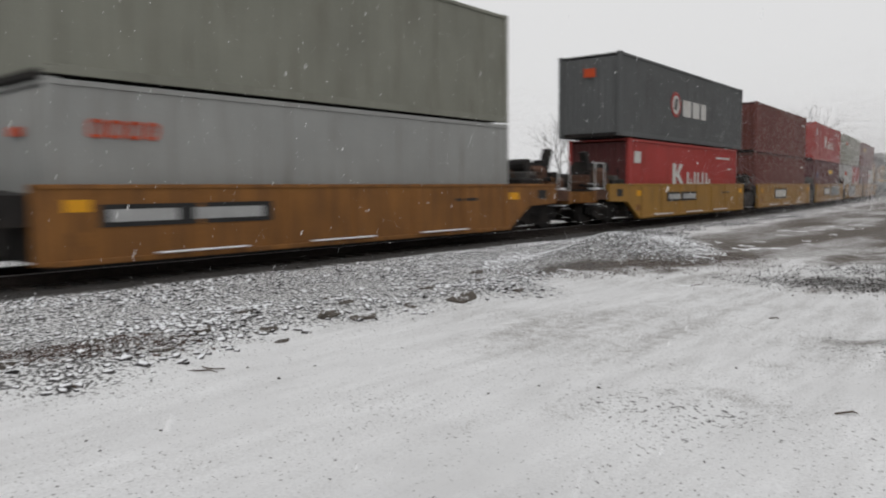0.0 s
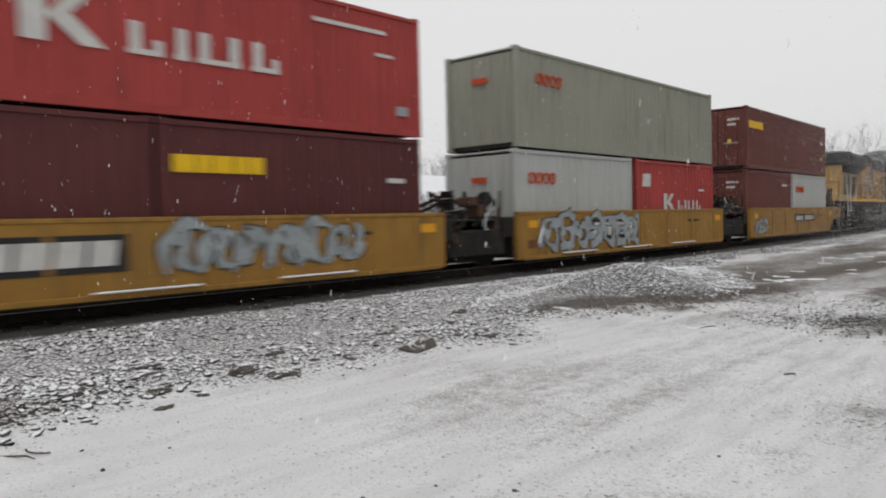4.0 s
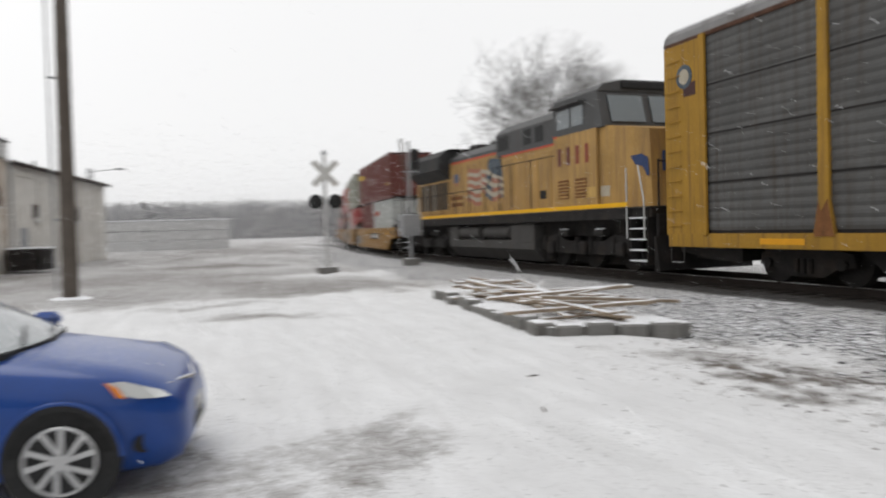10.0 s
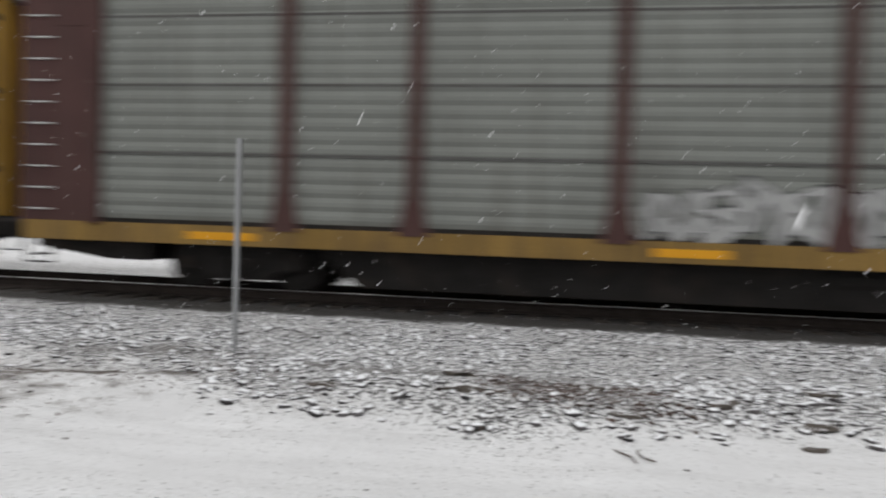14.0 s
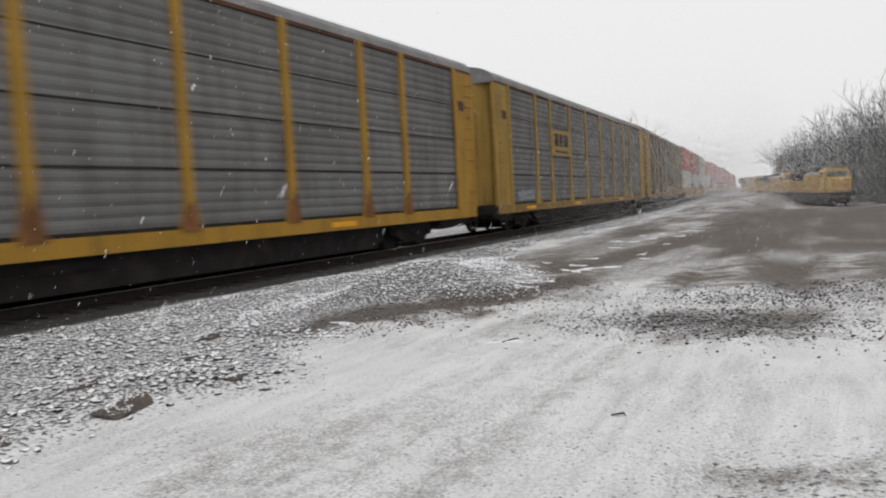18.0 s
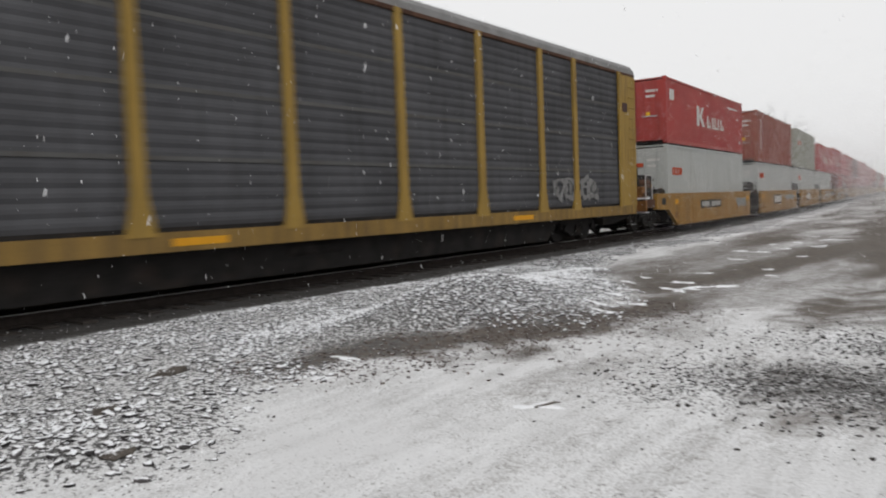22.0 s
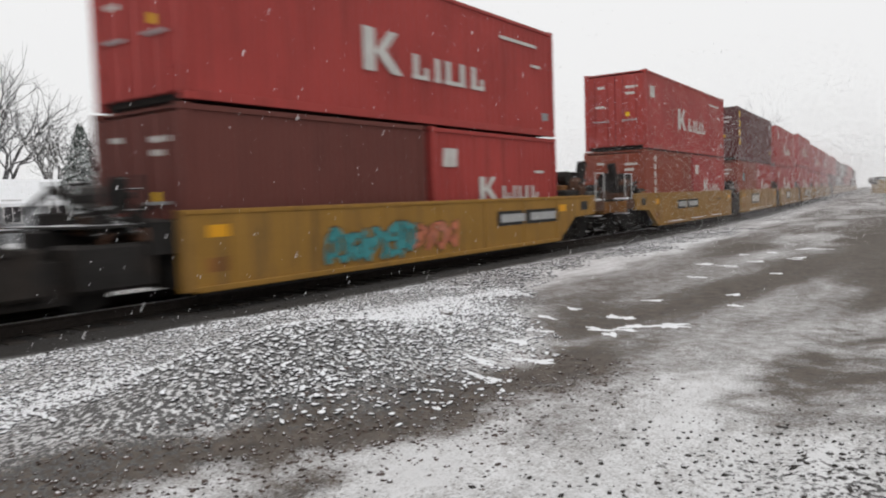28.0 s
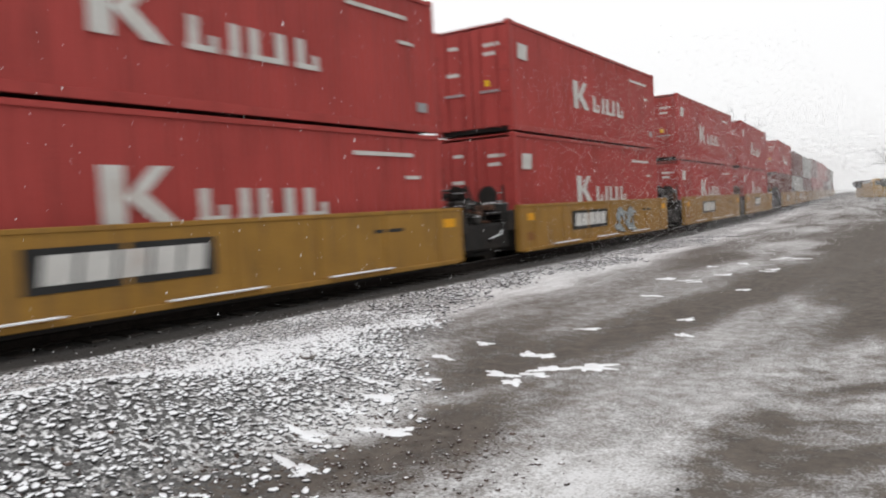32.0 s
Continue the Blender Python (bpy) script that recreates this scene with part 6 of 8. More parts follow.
RACK = "autorack, ribbed grey panels, yellow posts"
autorack(126.55, RACK + ", graffiti along its lower side", "rack_orange", "rack_orange", "galv_dark", paint=((6.9, 16.6, 0.95, 2.25, "white"),))
autorack(155.85, RACK + ", striped shield sign", "rack_orange", "rack_orange", "galv", "shield", paint=((13.9, 19.0, 1.1, 2.0, "galv_light"),))
autorack(185.7, "covered autorack with greenish panels and brown posts, white graffiti", "rack_brown", "rack_brown", "galv_green", paint=((8.4, 12.0, 0.95, 1.9, "galv_light"), (14.4, 19.2, 0.95, 2.1, "white")))
autorack(214.9, "covered autorack with pale panels and yellow ends, orange graffiti", "rack_pale", "galv_green", "galv_light", paint=((1.65, 5.5, 1.05, 2.25, "spray_orange"), (5.7, 7.7, 1.1, 2.2, "galv"), (8.0, 13.4, 1.1, 2.3, "spray_orange")))
autorack(244.5, RACK + " with rusty post feet", "rack_orange", "rack_orange", "galv_worn", "shield")
autorack(274.0, RACK + ", dark sign board", "rack_yellow", "rack_yellow", "galv_worn", "dark", paint=((0.8, 2.7, 1.1, 1.6, "spray"),))
autorack(303.3, RACK + ", soiled dark, graffiti at one end", "rack_yellow", "rack_yellow", "galv_soot", paint=((20.6, 23.4, 1.2, 2.0, "galv"),))


# ---- locomotive ----
def locomotive(label):
    """A six-axle diesel, cab towards +y; y runs from its rear end plate."""
    eng = thing("locomotive", label, "locomotive", "diesel locomotives")
    Y, G_, D = M["engine"], M["engine_grey"], M["engine_dark"]
    part("frame", Geo().box(-1.42, 1.42, 0.25, 22.05, 1.42, 1.66, 0.02), M["under"], eng)
    part("walkway", Geo().box(-1.5, 1.5, 0.2, 22.1, 1.66, 1.70), M["under_snow"], eng, "dark walkway with blown snow")
    for side in (-1, 1):
        s = part("sill_stripe", Geo().box(min(side * 1.5, side * 1.52), max(side * 1.5, side * 1.52), 1.95, 21.15, 1.72, 1.83), M["stripe"], eng, "bright yellow stripe along the walkway edge")
        part("sill_panel", Geo().box(min(side * 1.45, side * 1.49), max(side * 1.45, side * 1.49), 1.95, 21.15, 1.40, 1.67), M["under"], eng)
    # long hood
    part("long_hood", Geo().extrude("y", [(-0.98, 1.7), (0.98, 1.7), (0.98, 4.1), (-0.98, 4.1)], 2.3, 12.55), Y, eng)
    part("hood_roof", Geo().extrude("y", [(-0.985, 4.08), (0.985, 4.08), (0.985, 4.2), (0.62, 4.5), (-0.62, 4.5), (-0.985, 4.2)], 6.6, 12.0), G_, eng, "grey hood roof")
    for side in (-1, 1):
        part("hood_pinstripe", Geo().box(min(side * 0.985, side * 0.992), max(side * 0.985, side * 0.992), 7.1, 12.0, 4.0, 4.07), M["stripe_red"], eng)
        for k in range(8):
            y = 7.05 + k * 0.66
            part("hood_door", Geo().box(min(side * 0.975, side * 1.0), max(side * 0.975, side * 1.0), y, y + 0.56, 1.82, 3.86, 0.012), Y, eng)
            if side > 0:
                part("door_gap", Geo().box(0.982, 0.99, y + 0.585, y + 0.63, 1.82, 3.86), M["engine_soiled"], eng, "dark gap between the hood doors")
        part("radiator_grille", Geo().box(min(side * 0.96, side * 1.0), max(side * 0.96, side * 1.0), 2.75, 6.75, 2.05, 3.3), D, eng, "dark louvred grille")
        for k in range(11):
            part("grille_post", Geo().box(min(side * 0.99, side * 1.03), max(side * 0.99, side * 1.03), 2.7 + k * 0.395, 2.86 + k * 0.395, 2.0, 3.32, 0.01), M["engine_pale" if k in (2, 5) else ("engine" if k > 9 else "engine_soiled")], eng)
        part("grille_sill", Geo().box(min(side * 0.99, side * 1.04), max(side * 0.99, side * 1.04), 2.65, 6.85, 1.98, 2.08, 0.01), Y, eng)
        part("side_emblem", Geo().extrude("x", [(7.38, 3.26), (7.46, 3.18), (7.84, 3.18), (7.92, 3.26), (7.93, 3.56), (7.37, 3.56)], side * 0.998, side * 1.006), M["emblem_blue"], eng, "small faded blue emblem")
        part("side_emblem", Geo().extrude("x", [(7.46, 3.06), (7.84, 3.06), (7.84, 3.178), (7.46, 3.178)], side * 0.998, side * 1.006), M["flag_red"], eng, "faded red foot of the emblem")
        for zz in (2.18, 2.46):
            part("side_lettering", Geo().box(min(side * 1.0, side * 1.006), max(side * 1.0, side * 1.006), 6.95, 8.3, zz, zz + 0.15), M["rust_stain"], eng, "dark stencilled bars")
    part("rear_hood_end", Geo().extrude("x", [(2.05, 1.7), (2.35, 1.7), (2.35, 4.0), (2.15, 4.0)], -0.95, 0.95), Y, eng)
    part("radiator_wing", Geo().extrude("y", [(-0.98, 3.4), (0.98, 3.4), (1.5, 3.84), (1.5, 4.38), (1.15, 4.66), (-1.15, 4.66), (-1.5, 4.38), (-1.5, 3.84)], 2.4, 6.85), D, eng, "broad sooty radiator wings")
    part("radiator_visor", Geo().extrude("x", [(1.9, 4.0), (2.41, 3.7), (2.41, 4.66), (2.0, 4.6)], -1.42, 1.42), D, eng)
    part("radiator_fan_deck", Geo().box(-1.05, 1.05, 2.6, 7.0, 4.66, 4.71), M["under_snow"], eng)
    part("exhaust_stack", Geo().box(-0.32, 0.32, 7.5, 8.35, 4.45, 4.78, 0.03), M["under"], eng)
    part("air_horn", Geo().tube((0.0, 9.9, 4.5), (0.0, 9.9, 4.62), 0.03, 6).tube((-0.2, 9.65, 4.64), (-0.2, 10.2, 4.64), 0.05, 8, 0.09).tube((0.05, 10.2, 4.66), (0.05, 9.6, 4.66), 0.05, 8, 0.09).tube((0.25, 9.7, 4.64), (0.25, 10.15, 4.64), 0.04, 8, 0.08), M["under"], eng)
    # flag painting on the hood side
    fl = part("flag_painting", Geo().box(1.001, 1.006, 8.85, 12.3, 2.1, 3.6), Y, eng, "faded waving striped flag painting")
    low = [(10.35, 2.72), (10.73, 2.56), (11.2, 2.3), (11.67, 2.2), (12.13, 2.38), (12.5, 2.3), (12.95, 2.1)]
    high = [(10.35, 3.55), (11.1, 3.47), (11.66, 3.27), (12.49, 3.12), (12.95, 2.3)]

    def along(line, y):
        return float(np.interp(y, [p[0] for p in line], [p[1] for p in line]))

    def ribbon(y0, y1, k, n, bottom, top, paint):
        """One wavy painted stripe, the k-th of n between two lines."""
        g, steps = Geo(), max(2, int((y1 - y0) / 0.08))
        for i in range(steps):
            p, q = y0 + (y1 - y0) * i / steps, y0 + (y1 - y0) * (i + 1) / steps
            zs = [bottom(v) + (top(v) - bottom(v)) * (k + e) / n for v, e in ((p, 0), (q, 0), (q, 1), (p, 1))]
            g.add([(1.007, v, z) for v, z in zip((p, q, q, p), zs)], [(0, 1, 2, 3)])
            g.add([(1.0, v, z) for v, z in zip((p, q, q, p), zs)], [(3, 2, 1, 0)])
        part("flag_stripe", g, M[paint], fl)

    def hang(y):
        return 2.34 - 0.17 * (y - 8.85) + 0.05 * math.sin((y - 8.9) * 5.2)

    for k in range(9):
        ribbon(8.86 + 0.02 * k, 10.4 - 0.03 * (k % 3), k, 9, hang, lambda y: 3.62 + 0.04 * math.sin((y - 9.0) * 5.0), "flag_white" if k % 2 else "flag_red")
    for k in range(6):
        lo, hi = (lambda y: along(low, y)), (lambda y: along(high, y))
        if k % 2:
            ribbon(10.4, 12.84, k, 6, lo, hi, "flag_white")
        else:
            for y0, y1, paint in ((10.4, 10.85, "flag_red"), (10.85, 11.45, "flag_blue"), (11.45, 12.22, "flag_red"), (12.22, 12.9, "flag_blue")):
                ribbon(y0, y1, k, 6, lo, hi, paint)
    part("flag_canton", Geo().extrude("x", [(11.05, 3.5), (11.66, 3.26), (12.0, 3.2), (12.47, 3.1), (12.27, 3.75), (12.0, 3.84), (11.22, 3.88), (11.12, 3.72)], 1.009, 1.014), M["flag_blue"], fl, "slate blue field")
    for row in range(4):
        for k in range(4):
            y, z = 11.3 + 0.25 * k + 0.04 * row, 3.42 + 0.11 * row + 0.05 * k - 0.16 * max(0, k - 1.5)
            if z < 3.72:
                part("flag_star", Geo().box(1.014, 1.016, y, y + 0.045, z, z + 0.035), M["galv_light"], fl, "faded star")
    # equipment blower section and auxiliary cab
    part("auxiliary_cab", Geo().extrude("y", [(-1.05, 1.7), (1.05, 1.7), (1.05, 3.84), (-1.05, 3.84)], 12.55, 17.3), Y, eng)
    part("auxiliary_cab_upper", Geo().extrude("y", [(-1.06, 3.84), (1.06, 3.84), (1.06, 4.64), (0.75, 4.94), (-0.75, 4.94), (-1.06, 4.64)], 12.0, 17.3), G_, eng, "grey upper body")
    for side in (-1, 1):
        part("upper_pinstripe", Geo().box(min(side * 1.05, side * 1.066), max(side * 1.05, side * 1.066), 12.55, 17.3, 3.8, 3.86), M["stripe_red"], eng)
        for y0, y1 in ((12.2, 13.1), (14.35, 14.92), (15.2, 15.76)):
            part("air_intake", Geo().box(min(side * 1.04, side * 1.075), max(side * 1.04, side * 1.075), y0, y1, 4.04, 4.56, 0.01), M["black"], eng, "black intake opening")
        for k in range(5):
            part("cabinet_door", Geo().box(min(side * 1.04, side * 1.072), max(side * 1.04, side * 1.072), 12.65 + k * 0.92, 13.5 + k * 0.92, 1.85, 3.68, 0.014), Y, eng)
        for y in (15.5, 16.6):
            part("vent", Geo().box(min(side * 1.07, side * 1.08), max(side * 1.07, side * 1.08), y, y + 0.45, 2.15, 2.42), M["under"], eng)
        # cab
        part("cab_side", Geo().extrude("x", [(17.3, 1.7), (19.7, 1.7), (19.7, 3.92), (17.3, 3.92)], side * 1.42, side * 1.5), Y, eng)
        part("cab_upper_side", Geo().extrude("x", [(17.3, 3.92), (20.05, 3.92), (19.75, 4.94), (17.3, 4.94)], side * 1.38, side * 1.5), G_, eng)
        part("cab_window", Geo().box(min(side * 1.49, side * 1.52), max(side * 1.49, side * 1.52), 17.55, 18.3, 4.1, 4.66, 0.01), M["cab_glass"], eng, "reflecting cab window")
        part("cab_window", Geo().box(min(side * 1.49, side * 1.52), max(side * 1.49, side * 1.52), 18.4, 19.05, 4.1, 4.66, 0.01), M["cab_glass"], eng, "reflecting cab window")
        part("window_shade", Geo().box(min(side * 1.5, side * 1.75), max(side * 1.5, side * 1.75), 17.4, 19.2, 4.72, 4.76), G_, eng)
        part("cab_pinstripe", Geo().box(min(side * 1.5, side * 1.508), max(side * 1.5, side * 1.508), 17.3, 17.5, 3.88, 3.94), M["stripe_red"], eng)
        for k in range(4):
            part("cab_number_bar", Geo().box(min(side * 1.5, side * 1.508), max(side * 1.5, side * 1.508), 17.55 + 0.52 * k, 17.74 + 0.52 * k, 3.02, 3.55), M["rust_red" if k > 1 else "brown"], eng, "faded red bar")
        part("cab_step_plate", Geo().box(min(side * 1.5, side * 1.508), max(side * 1.5, side * 1.508), 19.15, 19.66, 2.03, 2.32), M["rack_pale"], eng, "pale rectangular plate")
        part("cab_step_plate", Geo().box(min(side * 1.4, side * 1.408), max(side * 1.4, side * 1.408), 19.74, 20.19, 2.03, 2.32), M["flag_white"], eng, "pale rectangular plate")
        for y in (17.55, 18.55):
            part("side_louvre", Geo().box(min(side * 1.5, side * 1.512), max(side * 1.5, side * 1.512), y, y + 0.62, 2.05, 2.6), M["rust_stain"], eng, "brown louvred grille")
            for k in range(5):
                part("louvre_slat", Geo().box(min(side * 1.512, side * 1.522), max(side * 1.512, side * 1.522), y + 0.03, y + 0.59, 2.09 + 0.1 * k, 2.13 + 0.1 * k), M["engine"], eng)
        for end, y in ((-1, 1.55), (1, 21.5)):
            for j in range(5):
                part("step", Geo().box(min(side * 1.1, side * 1.5), max(side * 1.1, side * 1.5), y - 0.3, y + 0.38, 0.32 + 0.27 * j, 0.35 + 0.27 * j), M["snow"], eng, "snow-covered metal step")
            part("step_side", Geo().box(min(side * 1.08, side * 1.46), max(side * 1.08, side * 1.46), y - 0.34, y - 0.3, 0.25, 1.68).box(min(side * 1.08, side * 1.46), max(side * 1.08, side * 1.46), y + 0.38, y + 0.42, 0.25, 1.68), M["under"], eng)
            part("step_rail", Geo().tube((side * 1.5, y + end * 0.35, 0.9), (side * 1.5, y + end * 0.35, 1.8), 0.022, 6).tube((side * 1.5, y + end * 0.35, 1.8), (side * 1.35, y - end * 0.1, 2.75), 0.022, 6).tube((side * 1.5, y - end * 0.4, 0.9), (side * 1.5, y - end * 0.4, 2.7), 0.022, 6), M["silver"], eng, "pale hand rail")
        posts = [2.2 + 1.6 * k for k in range(7)] + [13.1, 14.1, 15.6]
        rail_z = 2.72
        for y in posts:
            part("stanchion", Geo().tube((side * 1.46, y, 1.7), (side * 1.46, y, rail_z if y < 12.5 else 3.4), 0.02, 6), M["under"] if y > 4 else M["silver"], eng)
        part("hand_rail", Geo().tube((side * 1.46, 1.8, rail_z), (side * 1.46, 12.0, rail_z), 0.018, 6).tube((side * 1.46, 12.0, rail_z), (side * 1.46, 12.6, 3.4), 0.018, 6).tube((side * 1.46, 12.6, 3.4), (side * 1.46, 17.3, 3.4), 0.018, 6), M["under"], eng)
    part("cab_roof", Geo().extrude("y", [(-1.5, 4.92), (1.5, 4.92), (1.28, 5.12), (0.7, 5.24), (-0.7, 5.24), (-1.28, 5.12)], 17.25, 19.8), G_, eng, "rounded grey cab roof")
    part("cab_back", Geo().box(-1.42, 1.42, 17.28, 17.36, 1.7, 4.9), G_, eng)
    part("cab_front", Geo().extrude("x", [(19.6, 3.9), (20.05, 3.9), (19.75, 4.95), (19.5, 4.95)], -1.4, 1.4), G_, eng)
    for x0, x1 in ((0.12, 1.2), (-1.2, -0.12)):
        part("windshield", Geo().extrude("x", [(20.02, 4.05), (20.06, 4.05), (19.84, 4.8), (19.8, 4.8)], x0, x1), M["cab_glass"], eng, "reflecting windshield")
    part("number_box", Geo().box(-0.75, 0.75, 19.6, 19.87, 4.98, 5.2, 0.03), M["black"], eng)
    part("nose", Geo().add([(-1.4, 19.65, 1.7), (1.4, 19.65, 1.7), (1.1, 21.65, 1.7), (-1.1, 21.65, 1.7), (-1.4, 19.65, 3.94), (1.4, 19.65, 3.94), (1.4, 20.2, 3.92), (1.05, 21.5, 3.68), (-1.05, 21.5, 3.68), (-1.4, 20.2, 3.92), (1.4, 20.2, 1.7), (-1.4, 20.2, 1.7)],
         [(0, 11, 9, 4), (11, 3, 8, 9), (3, 2, 7, 8), (2, 10, 6, 7), (10, 1, 5, 6), (4, 9, 6, 5), (9, 8, 7, 6), (0, 1, 10, 11), (11, 10, 2, 3), (1, 0, 4, 5)]), Y, eng)
    part("nose_emblem", Geo().extrude("z", [(-0.75, 21.6), (0.75, 21.6), (0.75, 21.64), (-0.75, 21.64)], 2.6, 3.1), M["blue"], eng, "blue winged emblem")
    for side in (-1, 1):
        part("nose_wing", Geo().add([(side * 1.262, 20.95, 3.02), (side * 1.225, 21.1, 2.8), (side * 1.165, 21.35, 2.72), (side * 1.13, 21.5, 2.45), (side * 1.115, 21.56, 2.5), (side * 1.115, 21.5, 2.95), (side * 1.16, 21.3, 3.05)], [(0, 1, 2, 3, 4, 5, 6)]), M["blue"], eng)
    part("headlight", Geo().tube((-0.2, 21.4, 3.5), (-0.2, 21.62, 3.5), 0.11, 12).tube((0.12, 21.4, 3.5), (0.12, 21.62, 3.5), 0.11, 12), M["lamp_glass"], eng, "unlit headlights")
    for end, y in ((-1, 0.2), (1, 22.1)):
        part("end_plate", Geo().box(-1.3, 1.3, y - 0.06, y + 0.06, 0.75, 1.5, 0.02), M["under"], eng)
        part("pilot_plow", Geo().extrude("x", [(y, 0.12), (y + end * 0.22, 0.12), (y + end * 0.06, 0.95), (y, 0.95)], -1.4, 1.4), M["under"], eng)
        coupler(eng, y, end)
        for x in (-1.2, -0.5, 0.5, 1.2):
            part("end_stanchion", Geo().tube((x, y - end * 0.06, 1.68), (x, y - end * 0.06, 2.85), 0.025, 6), M["under"], eng)
        part("end_rail", Geo().tube((-1.2, y - end * 0.06, 2.8), (-0.5, y - end * 0.06, 2.8), 0.022, 6).tube((0.5, y - end * 0.06, 2.8), (1.2, y - end * 0.06, 2.8), 0.022, 6), M["under"], eng)
    # tank and running gear
    part("fuel_tank", Geo().extrude("y", [(-1.35, 0.5), (-1.0, 0.09), (1.0, 0.09), (1.35, 0.5), (1.35, 0.78), (1.0, 0.85), (1.0, 1.4), (-1.0, 1.4), (-1.0, 0.85), (-1.35, 0.78)], 7.65, 15.55), M["tank"], eng, "dirty grey fuel tank")
    for y0, y1 in ((13.75, 15.55), (7.65, 8.6)):
        part("tank_box", Geo().box(0.9, 1.36, y0, y1, 0.7, 1.34, 0.03), M["tank"], eng)
    for y0, y1 in ((8.8, 10.87), (11.38, 13.59)):
        for side in (-1, 1):
            part("air_tank", Geo().tube((side * 1.18, y0, 1.08), (side * 1.18, y1, 1.08), 0.22, 16), M["tank"], eng, "grey air reservoir")
    part("bell_bracket", Geo().box(1.0, 1.3, 10.95, 11.25, 0.8, 1.2, 0.02), M["under"], eng)
    part("center_sill", Geo().box(-0.95, 0.95, 0.5, 21.9, 0.95, 1.42), M["under"], eng)
    for yc in (4.6, 18.4):
        part("traction_motor", Geo().box(-0.62, 0.62, yc - 2.4, yc + 2.4, 0.1, 0.95, 0.05), M["under"], eng)
        part("brake_gear", Geo().box(-0.6, 0.95, yc + 2.35, yc + 3.05, 0.1, 1.0, 0.06).box(-0.6, 0.95, yc - 2.85, yc - 2.35, 0.1, 1.0, 0.06), M["under"], eng)
        for side in (-1, 1):
            part("truck_frame", Geo().extrude("x", [(yc - 2.75, 0.55), (yc - 2.6, 0.92), (yc - 1.6, 1.0), (yc - 1.0, 0.8), (yc + 1.0, 0.8), (yc + 1.6, 1.0), (yc + 2.6, 0.92), (yc + 2.75, 0.55), (yc + 1.2, 0.42), (yc - 1.2, 0.42)], side * 1.0, side * 1.16), M["under"], eng)
            for k in (-1.95, 0, 1.95):
                part("journal_box", Geo().box(min(side * 1.1, side * 1.28), max(side * 1.1, side * 1.28), yc + k - 0.2, yc + k + 0.2, 0.38, 0.78, 0.04), M["under"], eng)
                for d in (-0.38, 0.38):
                    part("coil_spring", Geo().tube((side * 1.15, yc + k + d, 0.5), (side * 1.15, yc + k + d, 0.92), 0.08, 8), M["under"], eng)
            for k in (-1.0, 1.0):
                part("brake_cylinder", Geo().tube((side * 1.2, yc + k - 0.25, 1.05), (side * 1.2, yc + k + 0.25, 1.05), 0.12, 10), M["under_snow"], eng)
            part("sand_pipe", Geo().tube((side * 1.25, yc + 2.5, 1.4), (side * 1.1, yc + 2.9, 0.2), 0.02, 5), M["tank"], eng)
        for k in (-1.95, 0, 1.95):
            wheelset(eng, yc + k, 0.53)
    return eng


engine = locomotive("yellow and grey six-axle diesel locomotive with a faded flag painting, grimy")
MOVERS.append((engine, 102.2, 0.0, 4.6, 18.4))


# ---- trees ----
def branches(g, p, d, length, radius, depth, rng, up=0.25, thick=0.004):
    """Grows a bare limb and its twigs into g."""
    steps = 3 if depth > 1 else 2
    for k in range(steps):
        q = p + d * (length / steps)
        r2 = radius * (0.86 if depth > 0 else 0.6)
        g.tube(p, q, radius, 6 if depth > 3 else (4 if depth > 1 else 3), r2, caps=False)
        p, radius = q, max(r2, thick)
        d = (d + Vector((rng.uniform(-0.16, 0.16), rng.uniform(-0.16, 0.16), up * 0.25 + rng.uniform(-0.05, 0.08)))).normalized()
        if depth > 0 and k > 0:
            side = Matrix.Rotation(rng.uniform(0, 6.28), 3, d) @ d.orthogonal().normalized()
            branches(g, p, (d * 0.75 + side * rng.uniform(0.5, 0.85)).normalized(), length * rng.uniform(0.55, 0.75), radius * 0.6, depth - 1, rng, up, thick)
    if depth > 0:
        for _ in range(3 if depth > 2 else 2):
            side = Matrix.Rotation(rng.uniform(0, 6.28), 3, d) @ d.orthogonal().normalized()
            branches(g, p, (d * 0.85 + side * rng.uniform(0.3, 0.7)).normalized(), length * rng.uniform(0.6, 0.8), radius * 0.7, depth - 1, rng, up, thick)


def bare_tree(seed, material="bark", depth=4):
    """Meshes of a trunk and a crown for a tree about 10 m high."""
    rng = random.Random(seed)
    trunk, crown = Geo(), Geo()
    trunk.tube((0, 0, -0.3), (0, 0, 0.5), 0.26, 9, 0.19, caps=False).tube((0, 0, 0.5), (0.05, 0.02, 2.2), 0.19, 9, 0.16, caps=False)
    top = Vector((0.05, 0.02, 2.2))
    for k in range(4 + seed % 2):
        a = 6.28 * k / 4 + rng.uniform(-0.4, 0.4)
        d = Vector((math.cos(a) * 0.42, math.sin(a) * 0.42, 1)).normalized()
        branches(crown, top - Vector((0, 0, 0.15 * k)), d, rng.uniform(2.5, 3.2), 0.12, depth, rng, 0.25, {3: 0.004, 4: 0.012, 5: 0.0065}[depth])
    def plain(g, name):
        me = bpy.data.meshes.new(name)
        me.from_pydata(g.v, [], g.f)
        me.materials.append(M[material])
        return me
    return plain(trunk, "trunk"), plain(crown, "crown")


TREES = [bare_tree(s, depth=3) for s in (1, 2, 3)]
FULL_TREES = [bare_tree(s, depth=4) for s in (6, 7)]
GREAT_TREE = [bare_tree(7, depth=5)]
FAR_TREES = [bare_tree(s, "bark_far", 3) for s in (4, 5)]
tree_rng = random.Random(9)


